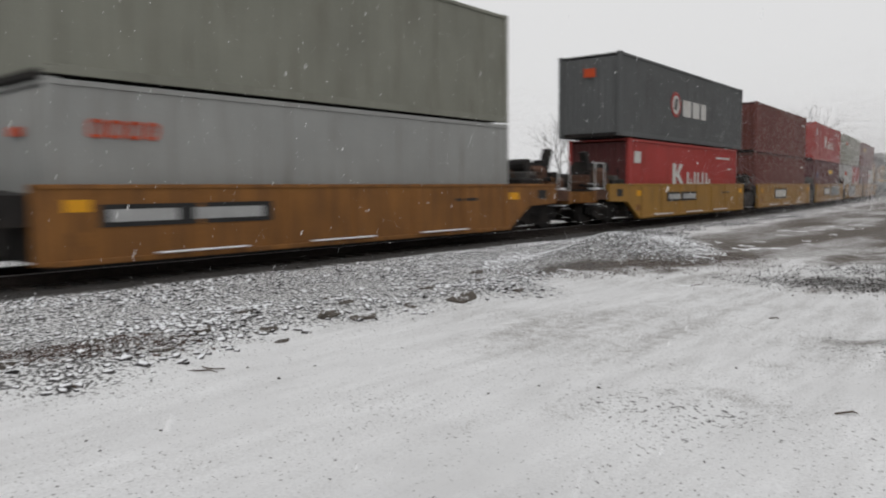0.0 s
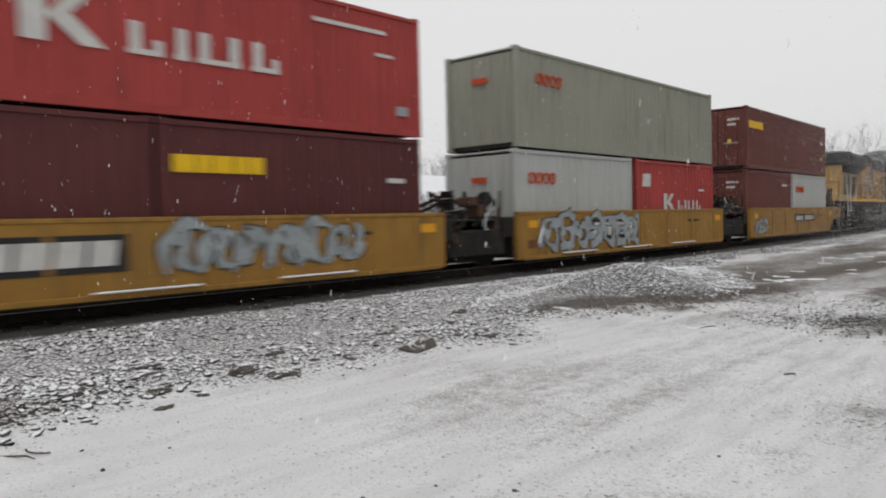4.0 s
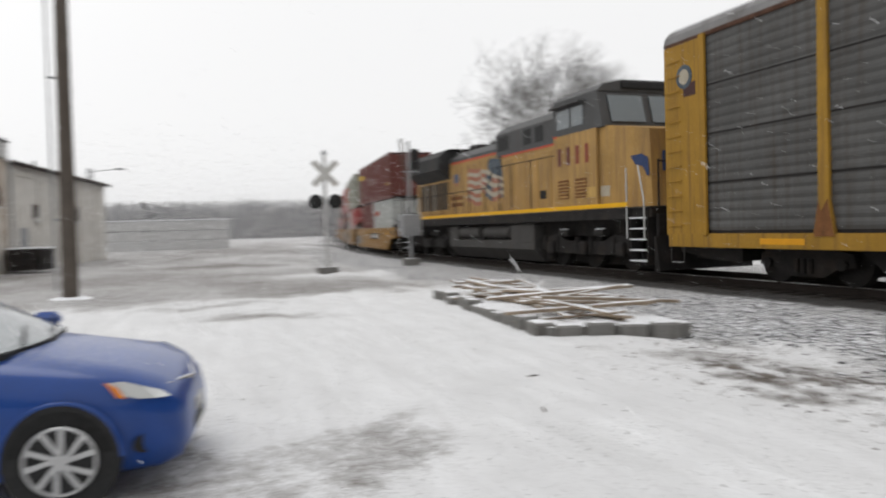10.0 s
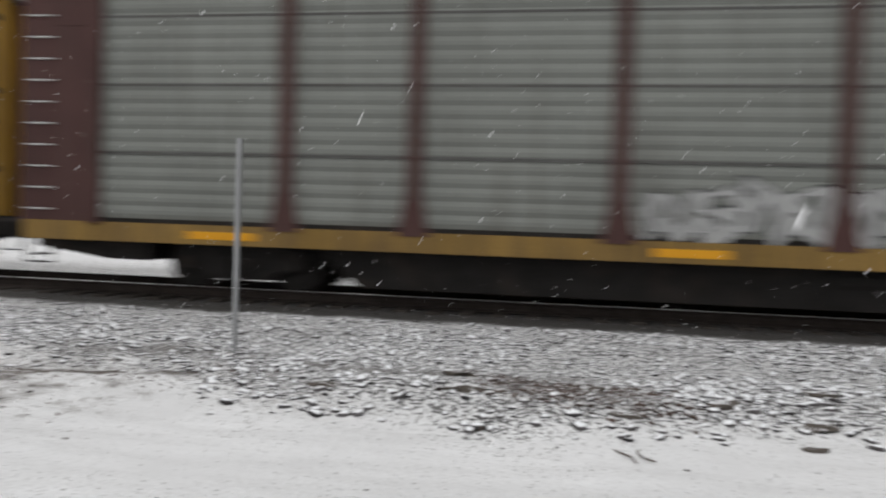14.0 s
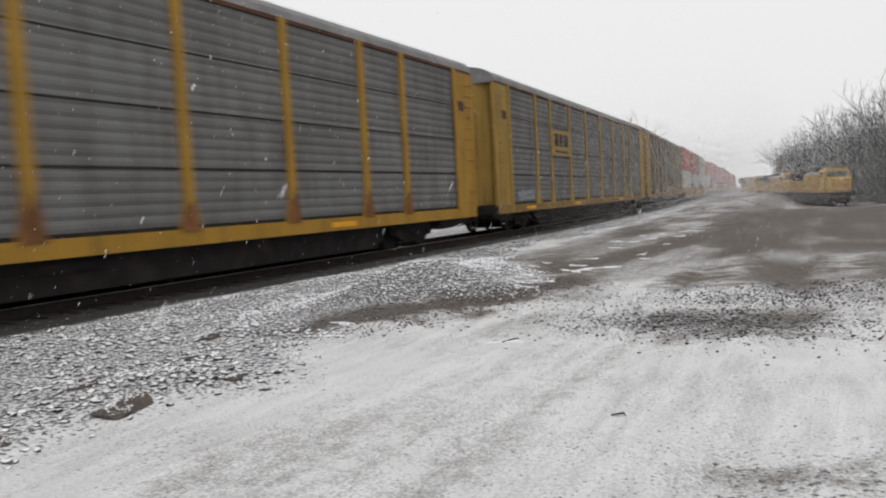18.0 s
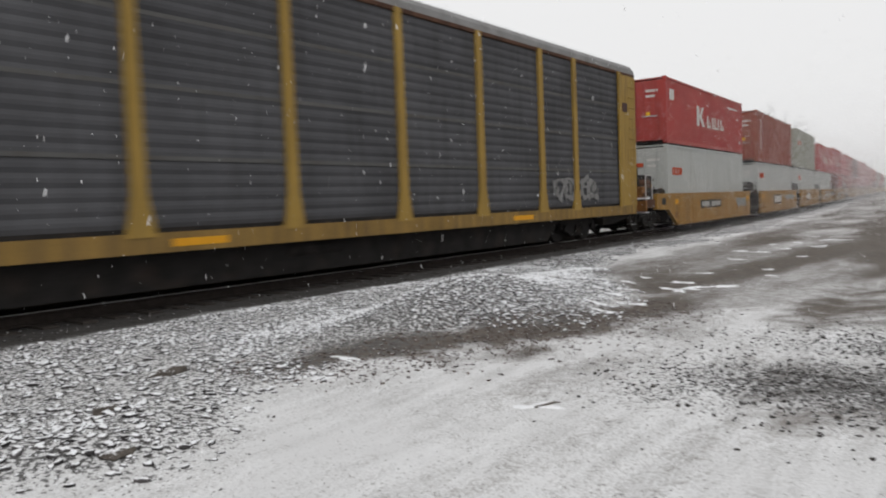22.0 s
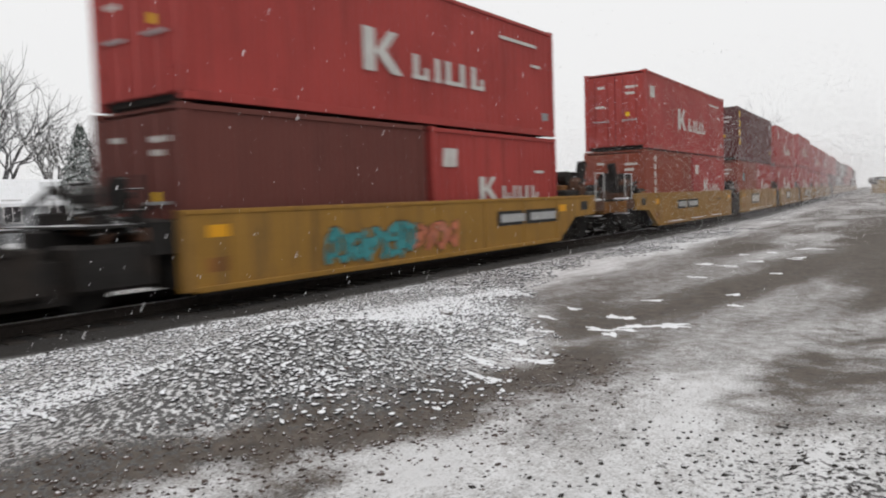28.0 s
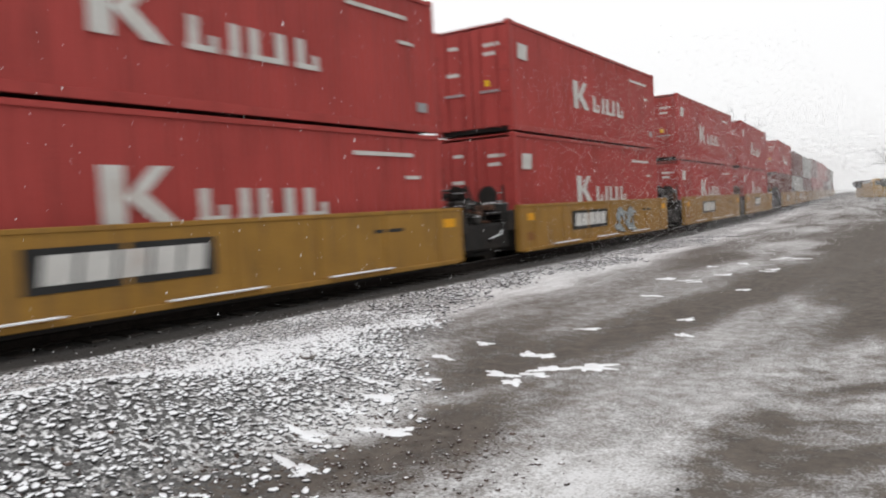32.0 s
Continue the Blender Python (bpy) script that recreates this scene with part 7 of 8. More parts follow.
def plant(x, y, height, kind=0, pool=None, label="bare deciduous tree frosted with snow", group="bare trees"):
    pool = pool or TREES
    k = height / 10.0
    t = thing("tree", label, "tree", group, at=pose(x, y, GROUND if y < 60 else float(ground_height(np.array([float(x)]), np.array([float(y)]))[0]), 0, 0, tree_rng.uniform(0, 360)) @ Matrix.Diagonal((k, k, k, 1)))
    part("trunk", pool[kind % len(pool)][0], None, t)
    part("crown", pool[kind % len(pool)][1], None, t)
    return t


plant(-17.6, -50, 16.0, 0, GREAT_TREE, "large spreading bare tree behind the track")
for i, (x, y, h) in enumerate(((-35, 23.5, 11.5), (-38, 27, 9), (-33, 17.5, 10), (-30, 11.2, 14.5), (-32, 15, 13.5), (-31, 8, 12), (-36, 5, 13), (-40, 54, 9), (-37, 57, 8.5), (-42, 46, 8), (-44, 38, 9), (-34, -2, 11), (-30, -12, 9), (-38, -20, 12), (-45, 64, 10), (-42, 72, 10), (-26, 3, 12), (-48, 30, 10), (-50, 20, 11), (-34, 80, 11))):
    plant(x, y, h, i, FULL_TREES if i in (0, 2, 3, 4) else None)
for i, (x, y, h) in enumerate(((-44, 25, 13), (-47, 28.5, 15), (-46, 33, 14), (-52, 37, 14), (-55, 43, 12), (-58, 50, 12), (-50, 31, 15), (-60, 62, 12))):
    plant(x, y, h, i, FAR_TREES, "bare grey tree behind the houses", "bare trees")
plant(-16, 112, 15, 1, FAR_TREES, "tall bare tree standing over the far train")
plant(-21, 118, 12, 0, FAR_TREES, "bare tree beyond the far train")
# woods beyond the siding
for i in range(38):
    f = i / 37
    x, y = 24 - 26 * f + tree_rng.uniform(-3, 6), 88 + 130 * f + tree_rng.uniform(-8, 8)
    plant(x + 4, y, tree_rng.uniform(12, 19), i, FAR_TREES, "bare woodland tree in the snow haze", "woods beyond the siding")
for i in range(17):
    plant(24 + i * 2.0 + tree_rng.uniform(-1, 1), 84 - i * 1.2 + tree_rng.uniform(-4, 4), tree_rng.uniform(14, 20), i, FAR_TREES, "bare woodland tree in the snow haze", "woods beyond the siding")
for i in range(26):
    plant(60 - i * 4.7 + tree_rng.uniform(-2, 2), -215 + tree_rng.uniform(-12, 12) + (i % 5) * 5, tree_rng.uniform(8, 12), i, FAR_TREES, "bare tree of a distant tree line", "distant tree line")


def brush(name, x0, y0, x1, y1, count, height, seed, label):
    """A band of thin upright stems that closes the woods near the ground."""
    r = random.Random(seed)
    g = Geo()
    for _ in range(count):
        f = r.random()
        x, y = x0 + (x1 - x0) * f + r.uniform(-4, 4), y0 + (y1 - y0) * f + r.uniform(-6, 6)
        h = height * r.uniform(0.4, 1.0)
        g.tube((x, y, GROUND - (2.2 if y > 48 else 0.2)), (x + r.uniform(-1, 1), y + r.uniform(-1, 1), h), r.uniform(0.07, 0.2), 3, 0.05, caps=False)
    me = bpy.data.meshes.new(name)
    me.from_pydata(g.v, [], g.f)
    me.materials.append(M["bark_far"])
    tagged(new(name, me), label, "undergrowth", kind="stuff")


brush("woodland_undergrowth", 30, 82, 2, 215, 8000, 9, 1, "dense grey leafless undergrowth of the woods")
brush("woodland_undergrowth", 28, 86, 70, 60, 4000, 9, 2, "dense grey leafless undergrowth of the woods")
brush("tree_line_undergrowth", 70, -200, -80, -195, 9000, 10, 3, "grey leafless thicket of a distant tree line")


def conifer(x, y, height, label="dark conifer dusted with snow"):
    t = thing("conifer", label, "tree", "conifers", at=pose(x, y, GROUND))
    part("trunk", Geo().tube((0, 0, -0.2), (0, 0, height * 0.9), 0.14, 7, 0.03), M["bark"], t)
    r = random.Random(int(x * 7 + y))
    g = Geo()
    n = int(height * 70)
    for i in range(n):
        f = i / n
        z = height * (0.08 + 0.9 * f)
        reach = height * 0.38 * (1 - f) ** 0.8 * r.uniform(0.65, 1.1) + 0.08
        a = i * 2.4 + r.uniform(-0.3, 0.3)
        c, s = math.cos(a), math.sin(a)
        w = 0.16 + reach * 0.2
        tip = (c * reach, s * reach, z - reach * 0.35)
        g.add([(0, 0, z + 0.05), (c * reach * 0.55 - s * w, s * reach * 0.55 + c * w, z - reach * 0.12), tip, (c * reach * 0.55 + s * w, s * reach * 0.55 - c * w, z - reach * 0.12), (c * reach * 0.5, s * reach * 0.5, z + 0.06)], [(0, 1, 4), (1, 2, 4), (2, 3, 4), (3, 0, 4)])
    part("foliage", g, M["needle"], t)
    return t


for x, y, h in ((-34, 34.2, 7.2), (-36, 39.4, 6.6), (-37, 50, 7), (-33, 26, 5), (-48, 54.3, 7.8)):
    conifer(x, y, h)


# ---- houses behind the track ----
def house(x0, x1, y0, y1, wall_h, ridge, siding, label, windows=((0.3, 1.2), (0.65, 1.2)), porch=False):
    h = thing("house", label, "house", "houses behind the track", at=pose(0, 0, GROUND))
    m = M[siding]
    t = 0.15
    part("wall", Geo().box(x1 - t, x1, y0, y1, -0.2, wall_h), m, h)
    part("wall", Geo().box(x0, x0 + t, y0, y1, -0.2, wall_h), m, h)
    for y in (y0, y1 - t):
        g = Geo().extrude("y", [(x0 + t, -0.2), (x1 - t, -0.2), (x1 - t, wall_h), ((x0 + x1) / 2, ridge - 0.1), (x0 + t, wall_h)], y, y + t)
        part("gable_wall", g, m, h)
    xm = (x0 + x1) / 2
    for sx in (x0 - 0.35, x1 + 0.35):
        part("roof", Geo().add([(sx, y0 - 0.3, wall_h - 0.12), (sx, y1 + 0.3, wall_h - 0.12), (xm, y1 + 0.3, ridge), (xm, y0 - 0.3, ridge), (sx, y0 - 0.3, wall_h + 0.06), (sx, y1 + 0.3, wall_h + 0.06), (xm, y1 + 0.3, ridge + 0.18), (xm, y0 - 0.3, ridge + 0.18)], [(0, 1, 2, 3), (4, 5, 6, 7), (0, 1, 5, 4), (1, 2, 6, 5), (2, 3, 7, 6), (3, 0, 4, 7)]), M["snow"], h, "roof slope white with snow")
    for f, z in windows:
        y = y0 + (y1 - y0) * f
        w = part("window", Geo().box(x1 - 0.03, x1 + 0.02, y - 0.45, y + 0.45, z, z + 1.2), M["window"], h, "dark window")
        part("window_frame", Geo().box(x1, x1 + 0.05, y - 0.53, y - 0.45, z - 0.08, z + 1.28).box(x1, x1 + 0.05, y + 0.45, y + 0.53, z - 0.08, z + 1.28).box(x1, x1 + 0.05, y - 0.45, y + 0.45, z + 1.2, z + 1.28).box(x1, x1 + 0.05, y - 0.45, y + 0.45, z - 0.08, z).box(x1, x1 + 0.045, y - 0.03, y + 0.03, z, z + 1.2), M["siding"], w)
    d = part("door", Geo().box(x1 - 0.02, x1 + 0.04, y0 + (y1 - y0) * 0.47 - 0.45, y0 + (y1 - y0) * 0.47 + 0.45, 0.1, 2.15, 0.01), M["siding_grey"], h)
    part("door_handle", Geo().tube((x1 + 0.04, y0 + (y1 - y0) * 0.47 + 0.33, 1.05), (x1 + 0.1, y0 + (y1 - y0) * 0.47 + 0.33, 1.05), 0.03, 6), M["metal"], d)
    part("chimney", Geo().box(xm - 0.6, xm - 0.1, y0 + 1.6, y0 + 2.1, ridge - 0.4, ridge + 0.7, 0.02), M["brick"], h)
    return h


house(-37, -30, 40.9, 44.7, 3.6, 5.1, "siding", "white sided house with a snowy roof", ((0.3, 1.9), (0.68, 1.9)))
house(-38, -30.6, 45.2, 56, 2.9, 5.3, "siding", "long white house under a broad snowy roof", ((0.2, 0.9), (0.75, 0.9)))
house(-40, -33.5, 27.5, 34.8, 2.2, 3.6, "siding_grey", "low grey house with a snow-covered roof")
house(-41, -34, 14.5, 24.0, 2.3, 3.6, "siding_grey", "low grey house behind bare trees, roof white")
house(-38, -31, 14.8, 19.4, 4.2, 6.0, "siding_grey", "pale grey two-storey house beyond the track", ((0.3, 2.5), (0.7, 2.5), (0.3, 0.8)))
house(-40, -32, -6, 3, 3.2, 5.2, "siding", "white house among bare trees, snowy roof")
house(-36, -29, -22, -14, 3.0, 4.8, "siding_grey", "grey house beside the crossing road, snowy roof")

# far power poles behind the track
for x, y in ((-22, 6.0), (-22, -28)):
    p = thing("power_pole", "distant wooden power pole with a crossarm", "utility pole", "power poles behind the track", at=pose(x, y, GROUND))
    part("shaft", Geo().tube((0, 0, -0.3), (0, 0, 9.6), 0.14, 9, 0.09), M["pole"], p)
    part("crossarm", Geo().box(-0.05, 0.05, -1.1, 1.1, 8.9, 9.02), M["pole"], p)
    for k in (-1.0, -0.5, 0.5, 1.0):
        part("insulator", Geo().tube((0, k, 9.02), (0, k, 9.16), 0.04, 6), M["metal"], p)

# ---- parked locomotives on the siding ----
siding = thing("siding_track", "siding with snow between its rails", "railway track", kind="structure", at=pose(13.3, 108, GROUND - 1.86, 0, 0, 15.5))
for s in (-0.75, 0.75):
    part("rail", Geo().box(s - 0.035, s + 0.035, -3, 110, 0, 0.15), M["rail_side"], siding)
for k in range(3):
    p = thing("locomotive", "parked yellow diesel locomotive with snow on its hood", "locomotive", "parked locomotives", at=pose(13.3, 108, GROUND - 1.71, 0, 0, 15.5) @ pose(0, 1.5 + 22.6 * k, 0))
    part("frame", Geo().box(-1.45, 1.45, 0, 21.6, 1.2, 1.7, 0.03), M["under"], p)
    part("nose", Geo().box(-1.3, 1.3, 0.9, 2.6, 1.7, 3.6, 0.2), M["rack_pale"], p)
    part("cab", Geo().extrude("y", [(-1.5, 1.7), (1.5, 1.7), (1.5, 4.4), (1.1, 4.8), (-1.1, 4.8), (-1.5, 4.4)], 2.6, 5.0), M["rack_pale"], p)
    part("windshield", Geo().box(-1.2, 1.2, 2.55, 2.62, 3.7, 4.4, 0.02), M["cab_glass"], p)
    part("cab_window", Geo().box(-1.53, 1.53, 3.2, 4.4, 3.6, 4.3, 0.02), M["cab_glass"], p)
    part("long_hood", Geo().extrude("y", [(-0.98, 1.7), (0.98, 1.7), (0.98, 4.1), (0.6, 4.45), (-0.6, 4.45), (-0.98, 4.1)], 5.0, 20.6), M["rack_pale"], p)
    part("hood_roof", Geo().extrude("y", [(-0.99, 4.12), (0.99, 4.12), (0.61, 4.5), (-0.61, 4.5)], 5.1, 15), M["under_snow"], p, "dark hood roof with snow")
    part("radiator_wing", Geo().extrude("y", [(-1.0, 3.4), (1.0, 3.4), (1.5, 3.9), (1.5, 4.4), (1.1, 4.7), (-1.1, 4.7), (-1.5, 4.4), (-1.5, 3.9)], 15, 20.8), M["engine_dark"], p)
    part("fuel_tank", Geo().box(-1.3, 1.3, 7.5, 14.5, 0.25, 1.2, 0.15), M["under"], p)
    part("headlight", Geo().tube((0, 0.8, 3.3), (0, 0.95, 3.3), 0.2, 10), M["lamp_glass"], p)
    for yc in (3.9, 17.7):
        part("truck_frame", Geo().box(-1.15, 1.15, yc - 2.5, yc + 2.5, 0.3, 1.0, 0.1), M["under"], p)
        for w in (-1.8, 0, 1.8):
            wheelset(p, yc + w, 0.53)

# ---- the crossing ----
cross = thing("crossing_signal", "railroad crossing signal with a white crossbuck and unlit lamps", "crossing signal", at=pose(7.1, -23.5, GROUND))
part("mast", Geo().tube((0, 0, 0), (0, 0, 4.35), 0.065, 12), M["silver"], cross, "silver mast")
part("foundation", Geo().box(-0.35, 0.35, -0.35, 0.35, -0.1, 0.22, 0.03), M["concrete"], cross)
part("mast_base", Geo().tube((0, 0, 0.2), (0, 0, 0.7), 0.16, 12, 0.09), M["silver"], cross)
for s in (-1, 1):
    c = Matrix.Rotation(radians(45 * s), 3, "Y")
    g = Geo()
    vs = [c @ Vector((x, 0.09 + 0.012 * s + y, z)) for z in (-0.115, 0.115) for x, y in ((-0.62, 0), (0.62, 0), (0.62, 0.02), (-0.62, 0.02))]
    g.add([v + Vector((0, 0, 3.64)) for v in vs], [(0, 1, 2, 3), (4, 5, 6, 7), (0, 1, 5, 4), (1, 2, 6, 5), (2, 3, 7, 6), (3, 0, 4, 7)])
    part("crossbuck_blade", g, M["white"], cross, "white crossbuck blade")
    part("lamp_hood", Geo().tube((s * 0.36, 0.05, 2.62), (s * 0.36, 0.36, 2.62), 0.15, 14), M["black"], cross)
    bg = part("lamp_background", Geo().tube((s * 0.36, 0.06, 2.62), (s * 0.36, 0.09, 2.62), 0.27, 18), M["black"], cross, "round black lamp target")
    part("lamp_lens", Geo().tube((s * 0.36, 0.09, 2.62), (s * 0.36, 0.13, 2.62), 0.14, 14), M["red_lens"], bg, "unlit red lens")
part("lamp_arm", Geo().tube((-0.4, 0.03, 2.62), (0.4, 0.03, 2.62), 0.03, 8), M["silver"], cross)
part("bell", Geo().tube((0, 0, 4.35), (0, 0, 4.5), 0.12, 12, 0.05), M["metal"], cross)

sig = thing("relay_signal", "trackside signal mast with a grey relay box", "signal", at=pose(3.5, -24.6, GROUND))
part("mast", Geo().tube((0, 0, 0), (0, 0, 5.0), 0.06, 10), M["metal"], sig)
part("foundation", Geo().box(-0.3, 0.3, -0.3, 0.3, -0.1, 0.35, 0.03), M["concrete"], sig)
part("relay_box", Geo().box(-0.4, 0.4, -0.25, 0.25, 1.25, 2.1, 0.03), M["metal"], sig, "grey relay box")
part("gate_arm", Geo().tube((0.15, 0, 3.4), (0.32, 0, 5.1), 0.05, 8), M["pole"], sig)
part("lamp_head", Geo().box(-0.42, -0.12, -0.1, 0.12, 3.9, 4.7, 0.04), M["black"], sig)
part("bracket", Geo().tube((-0.35, 0, 3.8), (0.3, 0, 3.8), 0.03, 6), M["metal"], sig)
far_mast = thing("crossing_signal", "second crossing mast across the track", "crossing signal", at=pose(-5.5, -31, GROUND))
part("mast", Geo().tube((0, 0, 0), (0, 0, 4.6), 0.07, 10), M["silver"], far_mast)
part("lamp_background", Geo().tube((0.3, 0.05, 2.7), (0.3, 0.08, 2.7), 0.27, 16), M["black"], far_mast)

# ---- utility pole by the lane ----
pole = thing("utility_pole", "tall weathered wooden utility pole with a conduit", "utility pole", at=pose(14.95, -17.45, GROUND))
part("shaft", Geo().tube((0, 0, -0.3), (-0.1, 0.05, 11.5), 0.2, 16, 0.14), M["pole"], pole)
part("conduit", Geo().tube((0.34, -0.1, 0.2), (0.3, -0.1, 11.0), 0.028, 8), M["metal"], pole)
for z in (2.0, 5.6, 8.8):
    part("standoff", Geo().box(0.1, 0.36, -0.12, -0.06, z, z + 0.05), M["metal"], pole)
solid("snow_drift", Geo().tube((14.95, -17.45, GROUND - 0.02), (14.95, -17.45, GROUND + 0.05), 0.6, 18, 0.35), M["snow"], "small drift of snow round the pole foot", "snow")

# thin post beside the track
st = thing("marker_post", "thin grey steel post beside the track", "post", at=pose(5.45, -0.2, GROUND))
part("shaft", Geo().extrude("z", [(-0.025, -0.02), (0.025, -0.02), (0.025, 0.02), (0.012, 0.02), (0.012, -0.008), (-0.012, -0.008), (-0.012, 0.02), (-0.025, 0.02)], -0.2, 2.15), M["metal"], st)

# ---- slab with scrap timber ----
slab = solid("concrete_slab", Geo().extrude("z", [(6.9, -12.0), (7.65, -5.5), (5.75, -4.9), (4.9, -12.3)], GROUND - 0.1, GROUND + 0.13), M["concrete"], "low broken concrete slab edged with snow", "slab")
pr = random.Random(12)
for k in range(11):
    f = k / 11
    p0 = Vector((6.92, -11.9, 0)).lerp(Vector((7.66, -5.5, 0)), f)
    w = 0.56 * pr.uniform(0.8, 1.0)
    solid("concrete_block", Geo().box(-0.16, pr.uniform(0.1, 0.2), 0, w, -0.2, pr.uniform(0.12, 0.21), 0.03), M["concrete"], "rough concrete block along the slab edge", "block", "blocks along the slab edge", at=pose(p0.x, p0.y, GROUND, 0, pr.uniform(-3, 3), -6.6 + pr.uniform(-5, 5)))
for k in range(4):
    p0 = Vector((7.55, -5.55, 0)).lerp(Vector((5.85, -4.95, 0)), k / 4)
    solid("concrete_block", Geo().box(0, 0.42 * pr.uniform(0.85, 1.0), -0.14, pr.uniform(0.1, 0.18), -0.2, pr.uniform(0.11, 0.2), 0.03), M["concrete"], "rough concrete block along the slab edge", "block", "blocks along the slab edge", at=pose(p0.x, p0.y, GROUND, 0, 0, 160.5 + pr.uniform(-5, 5)))
for k in range(58):
    y = pr.uniform(-11.2, -5.7)
    x = pr.uniform(5.7, 6.9) + 0.06 * (y + 8)
    ln, w, t = pr.uniform(0.7, 2.6), pr.uniform(0.05, 0.12), pr.uniform(0.03, 0.06)
    solid("scrap_board", Geo().box(-w / 2, w / 2, -ln / 2, ln / 2, 0, t, 0.006), M["plank"], "snow-dusted scrap board lying on the slab", "board", "scrap timber on the slab", at=pose(x, y, GROUND + 0.13 + 0.02 * (k % 14), pr.uniform(-5, 5), pr.uniform(-8, 8), pr.choice((0, 0, 20, -30, 80)) + pr.uniform(-14, 14)))
solid("scrap_board", Geo().box(-0.04, 0.04, -0.55, 0.55, 0, 0.04, 0.006), M["plank"], "long pale board propped over the scrap pile", "board", "scrap timber on the slab", at=pose(6.1, -7.0, GROUND + 0.42, 10, 0, 62))

# ---- old brick building ----
bld = thing("brick_building", "long weathered brick building with peeling render and snowy roofs", "building", at=pose(21.27, -24.2, GROUND, 0, 0, 171.07))
# local: y runs along the facade away from its near corner, x out towards the lane
SPLIT, END = 11.4, 29.5
part("facade_wall", Geo().box(-0.3, 0.0, 0, SPLIT, -0.3, 5.25, 0.01), M["brick"], bld, "tan brick wall")
part("facade_wall", Geo().box(-0.26, 0.03, SPLIT, END, -0.3, 5.15, 0.01), M["plaster"], bld, "pale rendered wall")
part("end_wall", Geo().box(-10.0, -0.3, 0, 0.3, -0.3, 4.1), M["brick"], bld, "tan brick wall")
part("gable", Geo().extrude("y", [(-10.0, 4.1), (-0.3, 4.1), (-0.3, 5.95), (-5.0, 6.55), (-10.0, 5.95)], 0.02, 0.28), M["siding"], bld, "white boarded gable")
part("end_wall", Geo().box(-10.0, -0.26, END - 0.3, END, -0.3, 5.1), M["plaster"], bld)
part("back_wall", Geo().box(-10.3, -10.0, 0, END, -0.3, 5.1), M["brick"], bld)
part("corner_stub", Geo().box(-0.7, 0.1, -0.12, 0.55, -0.3, 4.9, 0.02), M["brick"], bld, "brick corner pier")
part("roof", Geo().extrude("y", [(0.2, 6.065), (0.2, 6.16), (-5.0, 6.75), (-10.4, 6.16), (-10.4, 6.0), (-5.0, 6.6)], -0.3, SPLIT), M["snow"], bld, "pitched roof white with snow")
part("roof", Geo().extrude("y", [(0.3, 5.12), (0.3, 5.24), (-5.0, 6.2), (-10.4, 5.24), (-10.4, 5.12), (-5.0, 6.05)], SPLIT + 0.02, END + 0.3), M["snow"], bld, "shallow roof white with snow")
part("fascia", Geo().box(0.302, 0.35, SPLIT + 0.02, END + 0.3, 5.0, 5.22), M["rack_brown"], bld, "dark roof edge")
part("eave_boarding", Geo().box(-0.28, 0.14, -0.1, SPLIT - 0.02, 5.26, 5.98, 0.01), M["siding"], bld, "broad white boarded eave")
part("roof_edge", Geo().box(-0.3, 0.24, -0.3, SPLIT, 5.985, 6.06, 0.01), M["tank"], bld, "dark thin roof edge")
for k in range(3):
    part("eave_board", Geo().box(0.142, 0.165, -0.1, SPLIT - 0.02, 5.28 + 0.235 * k, 5.50 + 0.235 * k, 0.006), M["siding"], bld)
part("gutter", Geo().tube((0.40, SPLIT, 5.1), (0.40, END + 0.3, 5.06), 0.06, 8), M["under"], bld)
for y, z, w, h in ((2.75, 3.25, 0.95, 0.62), (9.1, 3.15, 1.3, 0.72), (14.9, 2.6, 0.8, 0.6), (22.0, 2.6, 0.8, 0.7)):
    wd = part("window", Geo().box(-0.05, 0.04, y, y + w, z, z + h), M["window"], bld, "small dark window")
    part("window_frame", Geo().box(0.0, 0.07, y - 0.09, y, z - 0.12, z + h + 0.1).box(0.0, 0.07, y + w, y + w + 0.09, z - 0.12, z + h + 0.1).box(0.0, 0.06, y - 0.09, y + w + 0.09, z + h, z + h + 0.1), M["rack_brown"], wd)
    part("window_sill", Geo().box(0.0, 0.14, y - 0.15, y + w + 0.15, z - 0.2, z - 0.1, 0.01), M["siding"], wd, "pale sill with snow")
    part("render_patch", Geo().box(0.001, 0.03 if y < SPLIT else 0.05, y - 0.12, y + w + 0.12, 0.1, z - 0.22, 0.008), M["plaster"], bld, "whitewashed strip under the window")
for y, top in ((1.9, 4.3), (5.7, 4.2), (8.1, 4.3), (12.2, 4.9), (15.8, 4.8), (19.4, 4.8), (23.2, 4.8), (27.0, 4.8)):
    part("pilaster", Geo().box(0.0, 0.12, y - 0.22, y + 0.22, -0.2, top, 0.015), M["brick" if y < SPLIT else "plaster"], bld)
for y0, y1 in ((2.15, 5.45), (5.95, 7.85), (12.45, 15.55), (16.05, 19.15)):
    part("corbel", Geo().box(0.0, 0.1, y0, y1, 4.1 if y0 < SPLIT else 4.6, 4.3 if y0 < SPLIT else 4.8, 0.01), M["brick" if y0 < SPLIT else "plaster"], bld)
part("plinth", Geo().box(0.0, 0.16, 0.1, 8.6, -0.2, 0.77, 0.012), M["siding"], bld, "whitewashed plinth")
part("downpipe", Geo().tube((0.2, 11.5, 0), (0.2, 11.5, 5.1), 0.06, 8), M["metal"], bld)
part("vent_pipe", Geo().tube((-0.6, 11.9, 5.2), (-0.6, 11.9, 5.9), 0.07, 8), M["under"], bld)
